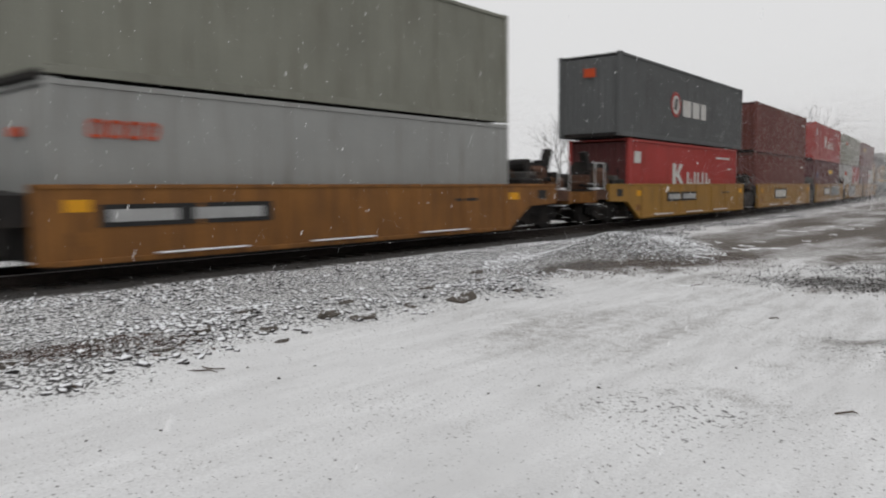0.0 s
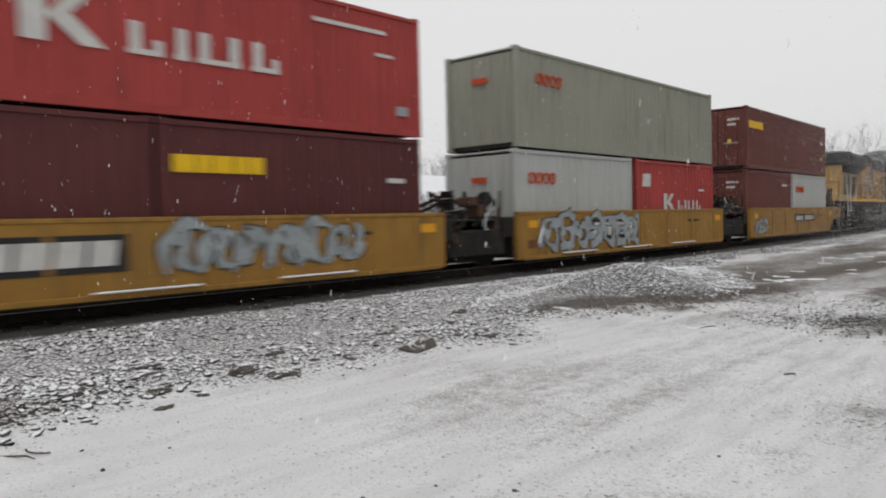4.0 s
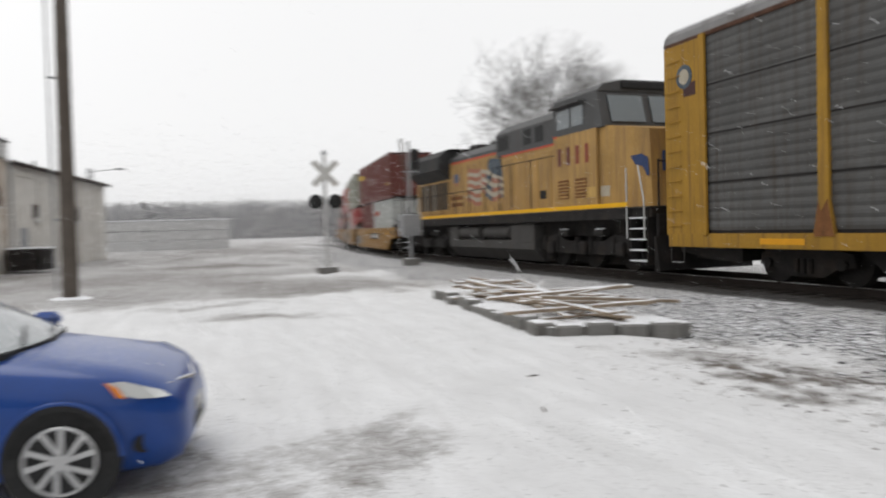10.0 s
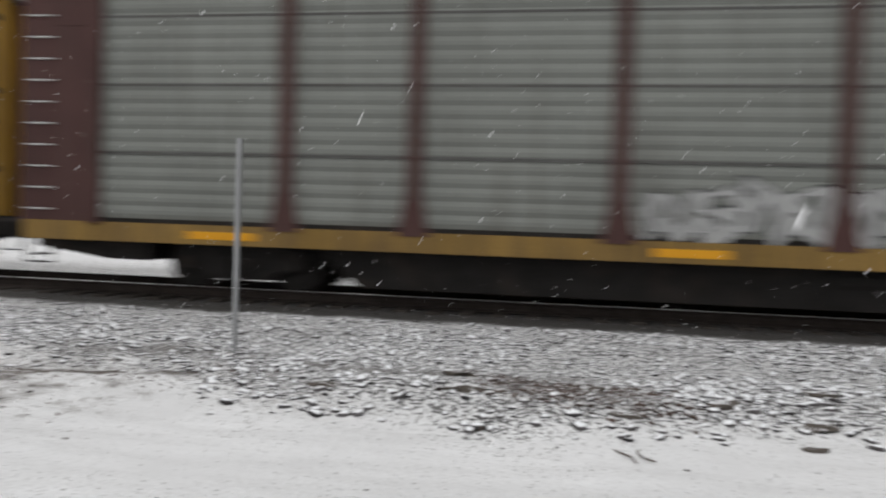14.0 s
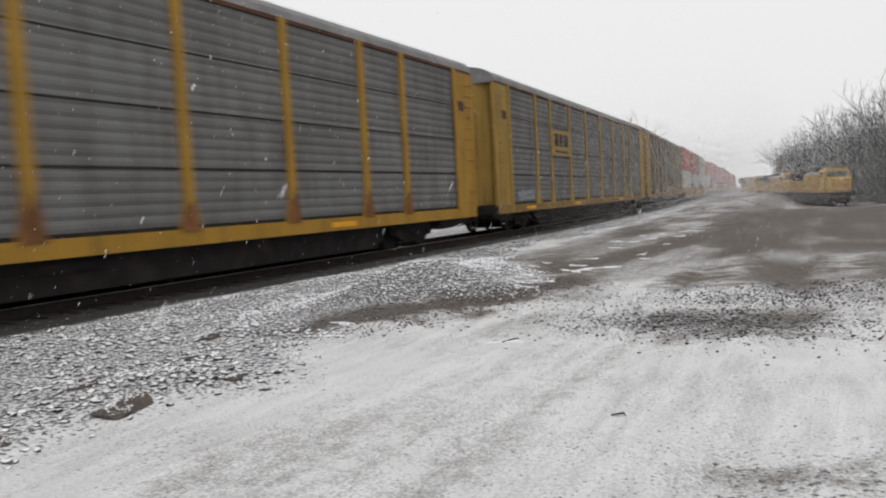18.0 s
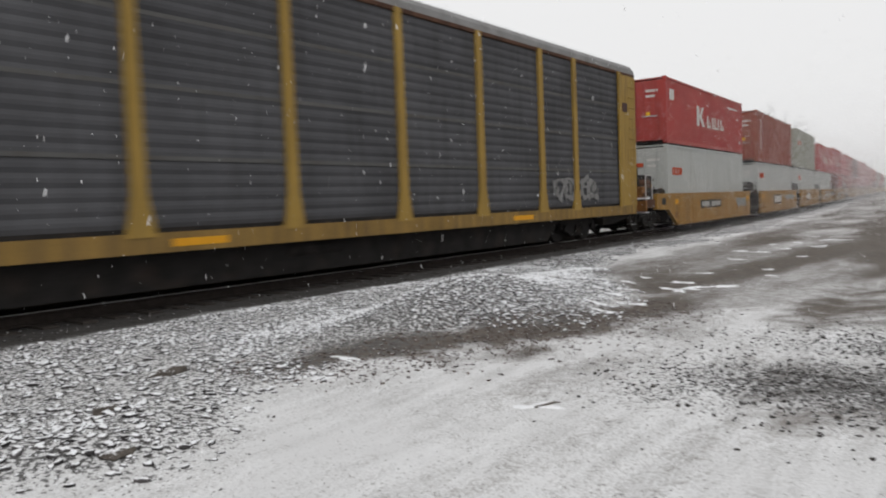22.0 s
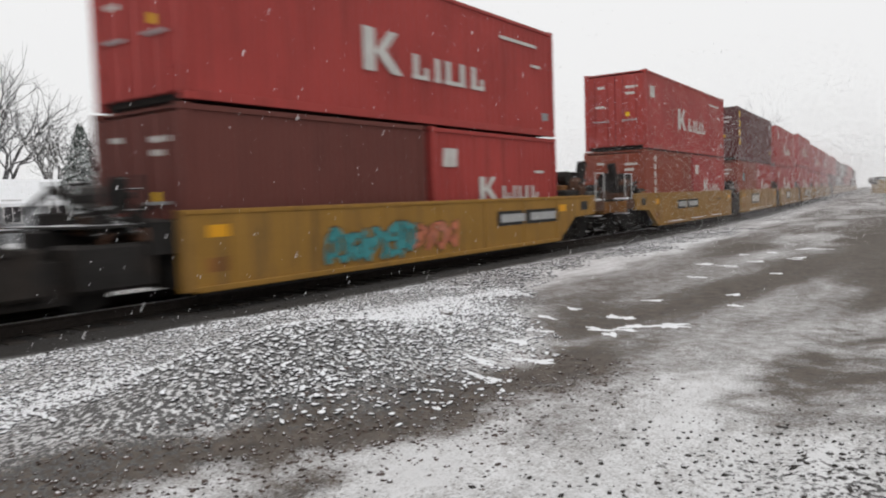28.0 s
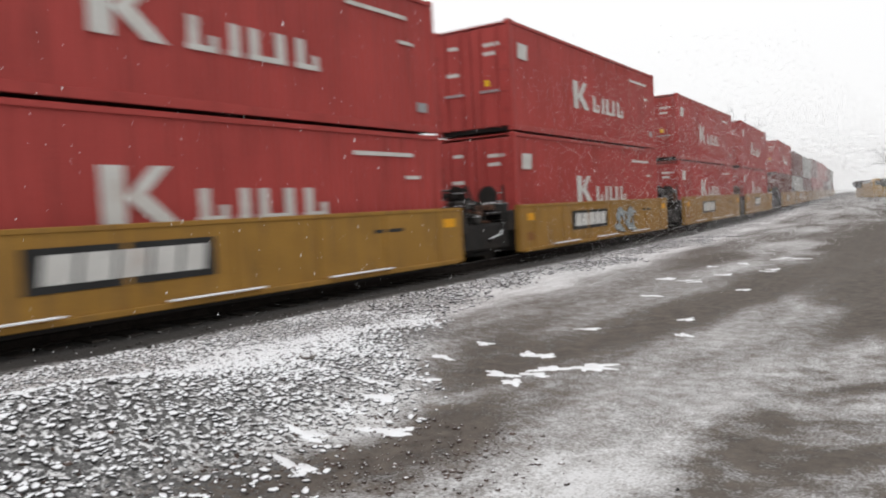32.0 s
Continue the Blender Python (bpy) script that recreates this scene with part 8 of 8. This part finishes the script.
part("vent_pipe", Geo().tube((-0.8, 18.0, 5.2), (-0.8, 18.0, 5.8), 0.06, 8), M["under"], bld)
part("vent_pipe", Geo().tube((-0.5, 27.8, 5.1), (-0.5, 27.8, 6.2), 0.07, 8), M["under"], bld)
part("door", Geo().box(0.01, 0.08, 12.9, 13.9, 0.0, 2.1, 0.01), M["siding_grey"], bld)
lamp_post = thing("yard_lamp", "thin pole with a curved arm and a lamp head", "lamp post", at=pose(17.6, -56, GROUND))
part("shaft", Geo().tube((0, 0, -0.2), (0, 0, 6.5), 0.06, 8), M["metal"], lamp_post)
part("arm", Geo().tube((0, 0, 6.3), (-1.6, 0, 6.5), 0.035, 6), M["metal"], lamp_post)
part("lamp_head", Geo().box(-2.15, -1.6, -0.15, 0.15, 6.42, 6.58, 0.04), M["siding_grey"], lamp_post)
for x, y, h in ((19.83, -25.5, 1.35), (20.16, -34.8, 1.4), (19.95, -37.1, 1.6), (20.6, -24.6, 0.9)):
    solid("bollard", Geo().tube((0, 0, -0.1), (0, 0, h), 0.09, 10).tube((0, 0, h), (0, 0, h + 0.08), 0.09, 10, 0.03), M["under"], "dark pipe bollard before the old building", "bollard", "bollards", at=pose(x, y, GROUND))
dump = thing("waste_container", "dark steel waste container with a snowy lid beside the building", "dumpster", at=pose(18.48, -35.2, GROUND, 0, 0, 171))
part("body", Geo().extrude("y", [(-0.7, 0.12), (0.6, 0.12), (0.75, 1.05), (-0.8, 1.15)], -0.95, 0.95), M["under"], dump)
part("lid", Geo().box(-0.82, 0.78, -0.97, 0.97, 1.1, 1.17, 0.01), M["snow"], dump, "lid covered in snow")
fence = thing("board_wall", "long low pale wall at the field edge", "wall", at=pose(14, -72, GROUND, 0, 0, 0))
for k in range(3):
    part("board", Geo().box(-7, 5, -0.1 + 0.02 * k, 0.05 + 0.02 * k, 0.1 + 0.95 * k, 0.93 + 0.95 * k, 0.01), M["siding"], fence)
part("snow_cap", Geo().box(-7.1, 5.1, -0.2, 0.2, 2.9, 3.0, 0.02), M["snow"], fence)


# ---- parked car ----
def sedan():
    """A compact saloon: x forward, y left, z up, from the road under its middle."""
    car = thing("car", "metallic blue saloon car parked on the snowy lane, wet with snow", "car", at=pose(14.50, -2.27, -0.299, 0, 0, 172))
    m = M["car_blue"]
    # stations along the body: x, half width, shoulder height, crown height, underside
    st = [(2.13, 0.48, 0.47, 0.52, 0.28), (2.08, 0.64, 0.575, 0.635, 0.21), (1.97, 0.755, 0.675, 0.72, 0.18), (1.78, 0.825, 0.75, 0.795, 0.18), (1.5, 0.86, 0.795, 0.86, 0.18), (1.3, 0.872, 0.825, 0.905, 0.18), (1.05, 0.88, 0.86, 0.94, 0.18), (0.6, 0.88, 0.885, 0.92, 0.19), (0.0, 0.88, 0.895, 0.92, 0.19), (-0.8, 0.88, 0.905, 0.93, 0.19), (-1.4, 0.87, 0.93, 0.97, 0.19), (-1.9, 0.83, 0.94, 1.0, 0.22), (-2.15, 0.76, 0.90, 0.97, 0.27), (-2.25, 0.66, 0.70, 0.80, 0.32)]
    g = Geo()
    rings = []
    for x, w, sh, cr, un in st:
        h = sh - un
        side = [(x, -w * 0.86, un), (x, -w * 0.97, un + 0.09 * h), (x, -w, un + 0.32 * h), (x, -w, un + 0.7 * h), (x, -w * 0.985, un + 0.85 * h), (x, -w * 0.955, un + 0.956 * h), (x, -w * 0.90, sh + 0.015), (x, -w * 0.55, cr - 0.012), (x, 0, cr)]
        rings.append(side + [(px, -py, pz) for px, py, pz in reversed(side[:-1])])
    n = len(rings[0])
    v = [p for ring in rings for p in ring]
    f = [(k * n + i, k * n + i + 1, (k + 1) * n + i + 1, (k + 1) * n + i) for k in range(len(rings) - 1) for i in range(n - 1)]
    f += [(k * n + n - 1, k * n, (k + 1) * n, (k + 1) * n + n - 1) for k in range(len(rings) - 1)]
    f += [tuple(range(n)), tuple(range((len(rings) - 1) * n, len(rings) * n))]
    part("body", g.add(v, f), m, car, smooth=True)

    # the cabin: window heads, roof edges, and the strips of body colour between them
    head = [(1.02, 0.81, 0.905), (0.85, 0.765, 0.975), (0.70, 0.73, 1.045), (0.51, 0.69, 1.135), (0.33, 0.66, 1.2), (0.12, 0.645, 1.24), (-0.3, 0.64, 1.265), (-0.8, 0.635, 1.255), (-1.15, 0.65, 1.2), (-1.4, 0.70, 1.1), (-1.55, 0.76, 0.98)]
    edge = [(1.06, 0.70, 0.945), (0.90, 0.665, 1.025), (0.76, 0.635, 1.1), (0.58, 0.60, 1.19), (0.43, 0.575, 1.26), (0.18, 0.565, 1.295), (-0.3, 0.56, 1.32), (-0.8, 0.555, 1.31), (-1.2, 0.55, 1.265), (-1.5, 0.58, 1.14), (-1.85, 0.64, 1.0)]
    shell = Geo()
    for sd in (-1, 1):
        for (a0, a1), (b0, b1) in zip(zip(head, head[1:]), zip(edge, edge[1:])):
            shell.add([(a0[0], sd * a0[1], a0[2]), (a1[0], sd * a1[1], a1[2]), (b1[0], sd * b1[1], b1[2]), (b0[0], sd * b0[1], b0[2])], [(0, 1, 2, 3)])
    for k in range(4, 8):
        p, q = edge[k], edge[k + 1]
        rows = [[(e[0] + 0.05 * (k0 == 4) * (1 - (j / 3) ** 2), e[1] * j / 3, e[2] + 0.045 * (1 - (j / 3) ** 2)) for j in range(-3, 4)] for e, k0 in ((p, k), (q, k + 1))]
        for j in range(6):
            shell.add([rows[0][j], rows[0][j + 1], rows[1][j + 1], rows[1][j]], [(0, 1, 2, 3)])
    b_ = bmesh.new()
    shell_me = bpy.data.meshes.new("roof")
    shell_me.from_pydata(shell.v, [], shell.f)
    b_.from_mesh(shell_me)
    bmesh.ops.remove_doubles(b_, verts=b_.verts, dist=0.002)
    bmesh.ops.recalc_face_normals(b_, faces=b_.faces)
    b_.to_mesh(shell_me)
    b_.free()
    shell_me.polygons.foreach_set("use_smooth", [True] * len(shell_me.polygons))
    shell_me.materials.append(m)
    part("roof", shell_me, m, car, "blue roof and window pillars")
    pane = Geo()
    for k in range(4):
        rows = [[(e[0] + 0.11 * (1 - (j / 4) ** 2) * (1 - 0.55 * kk / 4), e[1] * j / 4, e[2] + 0.03 * (kk / 4) * (1 - (j / 4) ** 2) - 0.004) for j in range(-4, 5)] for e, kk in ((edge[k], k), (edge[k + 1], k + 1))]
        for j in range(8):
            pane.add([rows[0][j], rows[0][j + 1], rows[1][j + 1], rows[1][j]], [(0, 1, 2, 3)])
    part("windshield", pane, M["car_screen"], car, "windshield speckled with snow", smooth=True)
    part("rear_window", Geo().add([(-1.85, -0.63, 1.0), (-1.85, 0.63, 1.0), (-1.2, 0.545, 1.262), (-1.2, -0.545, 1.262), (-1.93, 0, 1.01), (-1.22, 0, 1.30)], [(0, 4, 5, 3), (4, 1, 2, 5)]), M["cab_glass"], car)
    for s in (-1, 1):
        sill = lambda x: (x, s * (0.835 - 0.004), 0.895 - 0.006 * x)
        for name, h0, h1 in (("front_side_window", 0, 5), ("rear_side_window", 6, 10)):
            gw = Geo()
            for a0, a1 in zip(head[h0:h1], head[h0 + 1:h1 + 1]):
                gw.add([sill(a0[0]), sill(a1[0]), (a1[0], s * (a1[1] - 0.006), a1[2]), (a0[0], s * (a0[1] - 0.006), a0[2])], [(0, 1, 2, 3)])
            part(name, gw, M["window"], car, "dark side window")
        part("centre_pillar", Geo().add([sill(0.12), sill(-0.3), (-0.3, s * 0.634, 1.265), (0.12, s * 0.639, 1.24)], [(0, 1, 2, 3)]), M["black"], car)
        part("window_trim", Geo().tube((1.03, s * 0.825, 0.9), (-1.55, s * 0.842, 0.905), 0.011, 6), M["chrome"], car, "chrome window line")
        trim = Geo()
        for a0, a1 in zip(head, head[1:]):
            trim.tube((a0[0], s * (a0[1] + 0.004), a0[2]), (a1[0], s * (a1[1] + 0.004), a1[2]), 0.010, 6)
        part("upper_trim", trim, M["chrome"], car, "chrome window line")
        part("mirror", Geo().box(0.78, 0.99, min(s * 0.87, s * 1.03), max(s * 0.87, s * 1.03), 0.915, 1.035, 0.045), m, car)
        part("mirror_stalk", Geo().tube((0.93, s * 0.82, 0.9), (0.9, s * 0.9, 0.94), 0.03, 6), M["black"], car)
        part("door_handle", Geo().box(-0.35, -0.15, min(s * 0.87, s * 0.9), max(s * 0.87, s * 0.9), 0.76, 0.79, 0.006), M["chrome"], car)
        part("door_seam", Geo().box(0.93, 0.934, min(s * 0.86, s * 0.8815), max(s * 0.86, s * 0.8815), 0.3, 0.78), M["black"], car)
        part("sill_skirt", Geo().box(-1.0, 0.95, min(s * 0.76, s * 0.85), max(s * 0.76, s * 0.85), 0.14, 0.21, 0.03), m, car)
        lamp = part("headlight", Geo().add([(1.71, s * 0.862, 0.757), (1.775, s * 0.842, 0.675), (1.88, s * 0.80, 0.64), (1.97, s * 0.765, 0.632), (2.045, s * 0.68, 0.622), (1.99, s * 0.675, 0.662), (1.90, s * 0.78, 0.712), (1.80, s * 0.835, 0.757)], [(0, 1, 2, 7), (2, 3, 6, 7), (3, 4, 5, 6)]), M["lamp_glass"], car, "clear headlamp")
        part("turn_lens", Geo().add([(1.695, s * 0.872, 0.767), (1.765, s * 0.856, 0.665), (1.81, s * 0.842, 0.652), (1.77, s * 0.86, 0.725)], [(0, 1, 2, 3)]), M["amber_lens"], lamp, "amber turn lens")
        part("fog_recess", Geo().add([(1.90 + 0.065 * math.cos(a), s * (0.775 - 0.055 * math.cos(a)), 0.365 + 0.06 * math.sin(a)) for a in [6.28318 * k / 14 for k in range(14)]], [tuple(range(14))]), M["black"], car)
        for xw in (1.45, -1.25):
            arch = part("wheel_arch", Geo().tube((xw, s * 0.70, 0.325), (xw, s * 0.886, 0.325), 0.328, 28), M["black"], car)
            lip = Geo().pipe([(xw + 0.335 * math.cos(math.pi * k / 18), s * 0.878, 0.325 + 0.335 * math.sin(math.pi * k / 18)) for k in range(19)], 0.014, 6)
            part("arch_lip", lip, m, car)
            wh = part("wheel", Geo().tube((xw, s * 0.70, 0.325), (xw, s * 0.885, 0.32), 0.292, 32), M["rubber"], car, "wet black tyre")
            part("rim", Geo().tube((xw, s * 0.86, 0.325), (xw, s * 0.9, 0.325), 0.2, 28), M["black"], wh)
            ringg = Geo().pipe([(xw + 0.197 * math.cos(6.28318 * k / 28), s * 0.902, 0.325 + 0.197 * math.sin(6.28318 * k / 28)) for k in range(28)], 0.011, 6, closed=True)
            part("rim_lip", ringg, M["alloy"], wh)
            for k in range(5):
                a = 6.28318 * k / 5 + 0.3
                for d0, d1 in ((-0.16, -0.05), (0.16, 0.52)):
                    p, q = a + d0, a + d1
                    bar = [(xw + r_ * math.cos(t_) + w_ * -math.sin(t_), s * x_, 0.325 + r_ * math.sin(t_) + w_ * math.cos(t_)) for x_ in (0.895, 0.908) for r_, t_, w_ in ((0.04, p, -0.014), (0.04, p, 0.014), (0.192, q, 0.017), (0.192, q, -0.017))]
                    part("spoke", Geo().add(bar, [(0, 1, 2, 3), (4, 5, 6, 7), (0, 1, 5, 4), (1, 2, 6, 5), (2, 3, 7, 6), (3, 0, 4, 7)]), M["alloy"], wh, "silver spoke")
            part("hub_cap", Geo().tube((xw, s * 0.90, 0.325), (xw, s * 0.914, 0.325), 0.045, 12), M["alloy"], wh)
    part("grille", Geo().extrude("z", [(2.0, -0.46), (2.06, -0.3), (2.10, 0.0), (2.06, 0.3), (2.0, 0.46), (1.9, 0.0)], 0.53, 0.63), M["black"], car)
    part("grille_bar", Geo().tube((1.99, -0.52, 0.66), (2.10, 0.0, 0.62), 0.016, 6).tube((2.10, 0.0, 0.62), (1.99, 0.52, 0.66), 0.016, 6), M["chrome"], car)
    part("lower_grille", Geo().extrude("z", [(2.05, -0.45), (2.137, -0.25), (2.137, 0.25), (2.05, 0.45), (1.9, 0)], 0.3, 0.38), M["black"], car)
    part("number_plate", Geo().box(2.13, 2.142, -0.16, 0.16, 0.40, 0.49), M["white"], car)
    for s in (-0.5, 0.15):
        part("wiper", Geo().tube((1.16, s, 0.965), (1.02, s + 0.5, 1.03), 0.009, 5), M["black"], car)
    part("cowl", Geo().extrude("z", [(1.04, -0.70), (1.10, -0.66), (1.20, 0), (1.10, 0.66), (1.04, 0.70), (1.1, 0)], 0.90, 0.935), M["black"], car)
    return car


sedan()

# ---- single rocks, sticks and snow patches ----
def rock(x, y, size, seed, flat=0.4, label="flat brownish rock among the ballast", turn=0.0):
    r = random.Random(seed)
    b = bmesh.new()
    bmesh.ops.create_icosphere(b, subdivisions=2, radius=1.0)
    for v in b.verts:
        k = 1 + 0.55 * (noise.noise(v.co * 1.1 + Vector((seed * 3.1, 0, 0)))) + 0.25 * noise.noise(v.co * 2.6 + Vector((0, seed, 0)))
        v.co = Vector((v.co.x * k * size * 0.5, v.co.y * k * size, v.co.z * k * size * flat))
    me = bpy.data.meshes.new("rock")
    b.to_mesh(me)
    b.free()
    me.materials.append(M["rock"])
    z = float(ground_height(np.array([x]), np.array([y]))[0])
    return tagged(new("rock", me), label, "rock", "loose rocks"), me, z


for k, (x, y, s, fl, a) in enumerate(((7.03, 7.62, 0.42, 0.42, 0), (6.62, 5.65, 0.30, 0.4, 20), (6.97, 5.85, 0.28, 0.35, -15), (6.66, 4.75, 0.24, 0.4, 10), (6.39, 4.15, 0.22, 0.35, 30), (6.22, 7.85, 0.25, 0.35, 0), (5.4, 6.7, 0.26, 0.4, 40), (5.25, 10.2, 0.34, 0.35, 10), (5.61, 17.07, 0.26, 0.3, 60), (5.64, 2.05, 0.24, 0.45, 0), (7.25, 8.6, 0.18, 0.4, 0), (6.1, 3.2, 0.22, 0.4, 50), (6.5, 2.2, 0.24, 0.4, 10), (5.9, 5.0, 0.2, 0.4, 0), (6.9, 3.4, 0.18, 0.35, 0), (5.2, 14.9, 0.2, 0.3, 0), (6.2, 9.1, 0.22, 0.4, 20), (6.7, 1.1, 0.2, 0.4, 0), (6.9, 6.7, 0.17, 0.4, 70), (6.3, 6.2, 0.19, 0.4, 0), (7.1, 4.6, 0.14, 0.4, 0), (5.7, 8.3, 0.22, 0.35, 0))):
    s, fl = s * 0.62, fl * 0.75
    ob, me, z = rock(x, y, s, k + 1, fl)
    ob.matrix_basis = pose(x, y, z + s * fl * 0.25, 0, 0, a)

for k, (x, y, ln, a) in enumerate(((8.83, 11.05, 0.22, 60), (7.31, 2.41, 0.2, 12), (7.64, 3.34, 0.3, 25), (12.3, 11.9, 0.25, 80), (10.6, 8.7, 0.1, 0), (12.0, 5.3, 0.14, 30), (9.6, -2.0, 0.2, 70), (9.1, -3.2, 0.16, 20))):
    z = float(ground_height(np.array([x]), np.array([y]))[0])
    d = Vector((math.cos(radians(a)), math.sin(radians(a)), 0.03)) * ln / 2
    g = Geo().tube(-d, d * 0.2 + Vector((0.02, 0.03, 0.01)), 0.007, 6).tube(d * 0.2 + Vector((0.02, 0.03, 0.01)), d, 0.006, 6, 0.004)
    solid("twig", g, M["twig"], "dark twig lying on the snow", "twig", "twigs", at=pose(x, y, z + 0.008))
hp = Geo()
for k in range(14):
    a0, a1 = math.radians(20 + 10 * k), math.radians(30 + 10 * k)
    hp.tube((0.12 * math.cos(a0), 0.06 * math.sin(a0), 0), (0.12 * math.cos(a1), 0.06 * math.sin(a1), 0), 0.006, 5)
solid("bent_wire", hp, M["twig"], "bent dark wire half buried in snow", "wire", at=pose(7.6, 3.5, GROUND + 0.02, 0, 0, 200))

sp = random.Random(21)
SPOTS = ((6.4, 11.4), (6.66, 10.8), (8.78, 11.0), (7.37, 15.22), (6.86, 16.26), (7.4, 16.1), (6.75, 17.4), (7.2, 18.0), (7.05, 15.65), (6.85, 16.7), (6.55, 17.0), (7.5, 18.4), (7.0, 18.9), (6.4, 18.2))
for k in range(40):
    y = sp.uniform(17.5, 34)
    x = 7.3 + sp.uniform(-1.0, 1.1) - 0.045 * (y - 16)
    if k < len(SPOTS):
        x, y = SPOTS[k]
    w, ln = sp.uniform(0.10, 0.22), sp.uniform(0.05, 0.12) * (1 + (y - 14) * 0.05)
    turn = radians(sp.uniform(-5, 35))
    pts, p3, p5, p7 = [], sp.uniform(0, 6.28), sp.uniform(0, 6.28), sp.uniform(0, 6.28)
    for i in range(26):
        a = 6.28318 * i / 26
        k2 = 0.85 + 0.3 * math.sin(3 * a + p3) + 0.22 * math.sin(5 * a + p5) + 0.14 * math.sin(9 * a + p7)
        px, py = w * math.cos(a) * k2, ln * math.sin(a) * k2
        pts.append((px * math.cos(turn) - py * math.sin(turn), px * math.sin(turn) + py * math.cos(turn)))
    hz = ground_height(np.array([x + px for px, py in pts] * 2), np.array([y + py for px, py in pts] * 2))
    z = float(ground_height(np.array([x]), np.array([y]))[0])
    g = Geo().add([(px, py, float(h) - z - 0.012) for (px, py), h in zip(pts, hz)] + [(px * 0.82, py * 0.82, float(h) - z + 0.007) for (px, py), h in zip(pts, hz)], [tuple(range(26, 52))] + [(i, (i + 1) % 26, 26 + (i + 1) % 26, 26 + i) for i in range(26)])
    solid("snow_patch", g, M["snow"], "small thin patch of snow on bare earth", "snow", "snow patches on the earth", at=pose(x, y, z), smooth=True)

# ---- falling snow ----
DRIFTS = []


def snowfall(name, count, size, low, high, start, end, seed, label, plate=False):
    """Flakes spread through a block of air that sinks and drifts as one."""
    r = np.random.RandomState(seed)
    c = r.uniform(0, 1, (count, 3)) * (np.array(high) - np.array(low)) + np.array(low)
    s = r.uniform(0.5, 1.0, (count, 1, 1)) * size
    tet = np.array([(1, 0, -0.5), (-0.6, 0.9, -0.3), (-0.6, -0.9, -0.2), (0, 0, 0.9)])[None] * s * r.uniform(0.6, 1.3, (count, 4, 1))
    p = (c[:, None] + tet).reshape(-1, 3)
    faces = [(0, 1, 3)] if plate else [(0, 1, 3), (1, 2, 3), (2, 0, 3), (0, 2, 1)]
    if plate:
        turn = r.uniform(0, 6.28, (count, 1))
        tet = np.stack([tet[..., 0] * np.cos(turn) - tet[..., 1] * np.sin(turn), tet[..., 0] * np.sin(turn) + tet[..., 1] * np.cos(turn), tet[..., 2]], -1)
        p = (c[:, None] + tet[:, (0, 1, 3)]).reshape(-1, 3)
        faces = [(0, 1, 2)]
    corners = 3 if plate else 4
    f = (np.array(faces)[None] + corners * np.arange(count)[:, None, None]).reshape(-1, 3)
    fm = bpy.data.meshes.new(name)
    fm.vertices.add(len(p))
    fm.vertices.foreach_set("co", p.ravel())
    fm.loops.add(f.size)
    fm.loops.foreach_set("vertex_index", f.ravel())
    fm.polygons.add(len(f))
    fm.polygons.foreach_set("loop_start", np.arange(0, f.size, 3))
    fm.polygons.foreach_set("loop_total", np.full(len(f), 3))
    fm.update(calc_edges=True)
    fm.materials.append(M["flake"])
    ob = tagged(new(name, fm), label, "snowfall", kind="stuff")
    DRIFTS.append((ob, start, end))


# flakes near the camera fall past it; the thicker veil far off only drifts
snowfall("falling_snow", 105000, 0.011, (-4, -12, 0), (16, 30, 54), (0, 0, 0), (-8, -6, -48), 1, "white snowflakes falling past on the wind", True)
snowfall("distant_snowfall", 300000, 0.0125, (-12, 32, -0.2), (12, 60, 7), (0, 0, 0), (-4, -3, -2), 2, "thick snowfall veiling the distance", True)
snowfall("distant_snowfall", 330000, 0.0394, (-34, 58, -0.2), (4, 150, 8), (0, 0, 0), (-6, -4, -2), 5, "thick snowfall veiling the distance", True)
snowfall("distant_snowfall", 190000, 0.018, (4, 50, -2), (24, 110, 8), (0, 0, 0), (-3, -4, -2), 6, "thinner snowfall before the woods", True)
snowfall("distant_snowfall", 35000, 0.0705, (-8, 112, -2), (26, 165, 11), (0, 0, 0), (-3, -2, -2), 8, "snowfall hanging among the woods", True)
snowfall("distant_snowfall", 220000, 0.0405, (-30, -170, -0.2), (26, -32, 7), (0, 0, 0), (-6, 4, -2), 3, "thick snowfall veiling the distance", True)
snowfall("distant_snowfall", 75000, 0.0451, (-32, -30, -0.2), (-14, 66, 8), (0, 0, 0), (-3, -4, -2), 4, "thick snowfall veiling the houses", True)


# ---- what moves ----
def on_track(y, z, a, b):
    """The pose of a car whose trucks stand a and b metres along it, its origin at y."""
    p, q = Vector((track_x(y + a), y + a, 0)), Vector((track_x(y + b), y + b, 0))
    d = (q - p).normalized()
    at = p - a * d
    return pose(at.x, y, z, 0, 0, math.degrees(math.atan2(-d.x, d.y)))


def motions():
    for ob, u, z, a, b in MOVERS:
        times = {0.0, 32.0} | {(u - y) / V_TRAIN for y in (-150, -75, -65, -55, -45, -35, -28, -20, 0, 16, 25, 35, 45, 55, 65, 75, 90, 150, 220)}
        walk(ob, [(t, on_track(u - V_TRAIN * t, z, a, b)) for t in sorted(times) if 0 <= t <= 32])
    for ob, start, end in DRIFTS:
        walk(ob, [(0.0, pose(*start)), (32.0, pose(*end))])


motions()
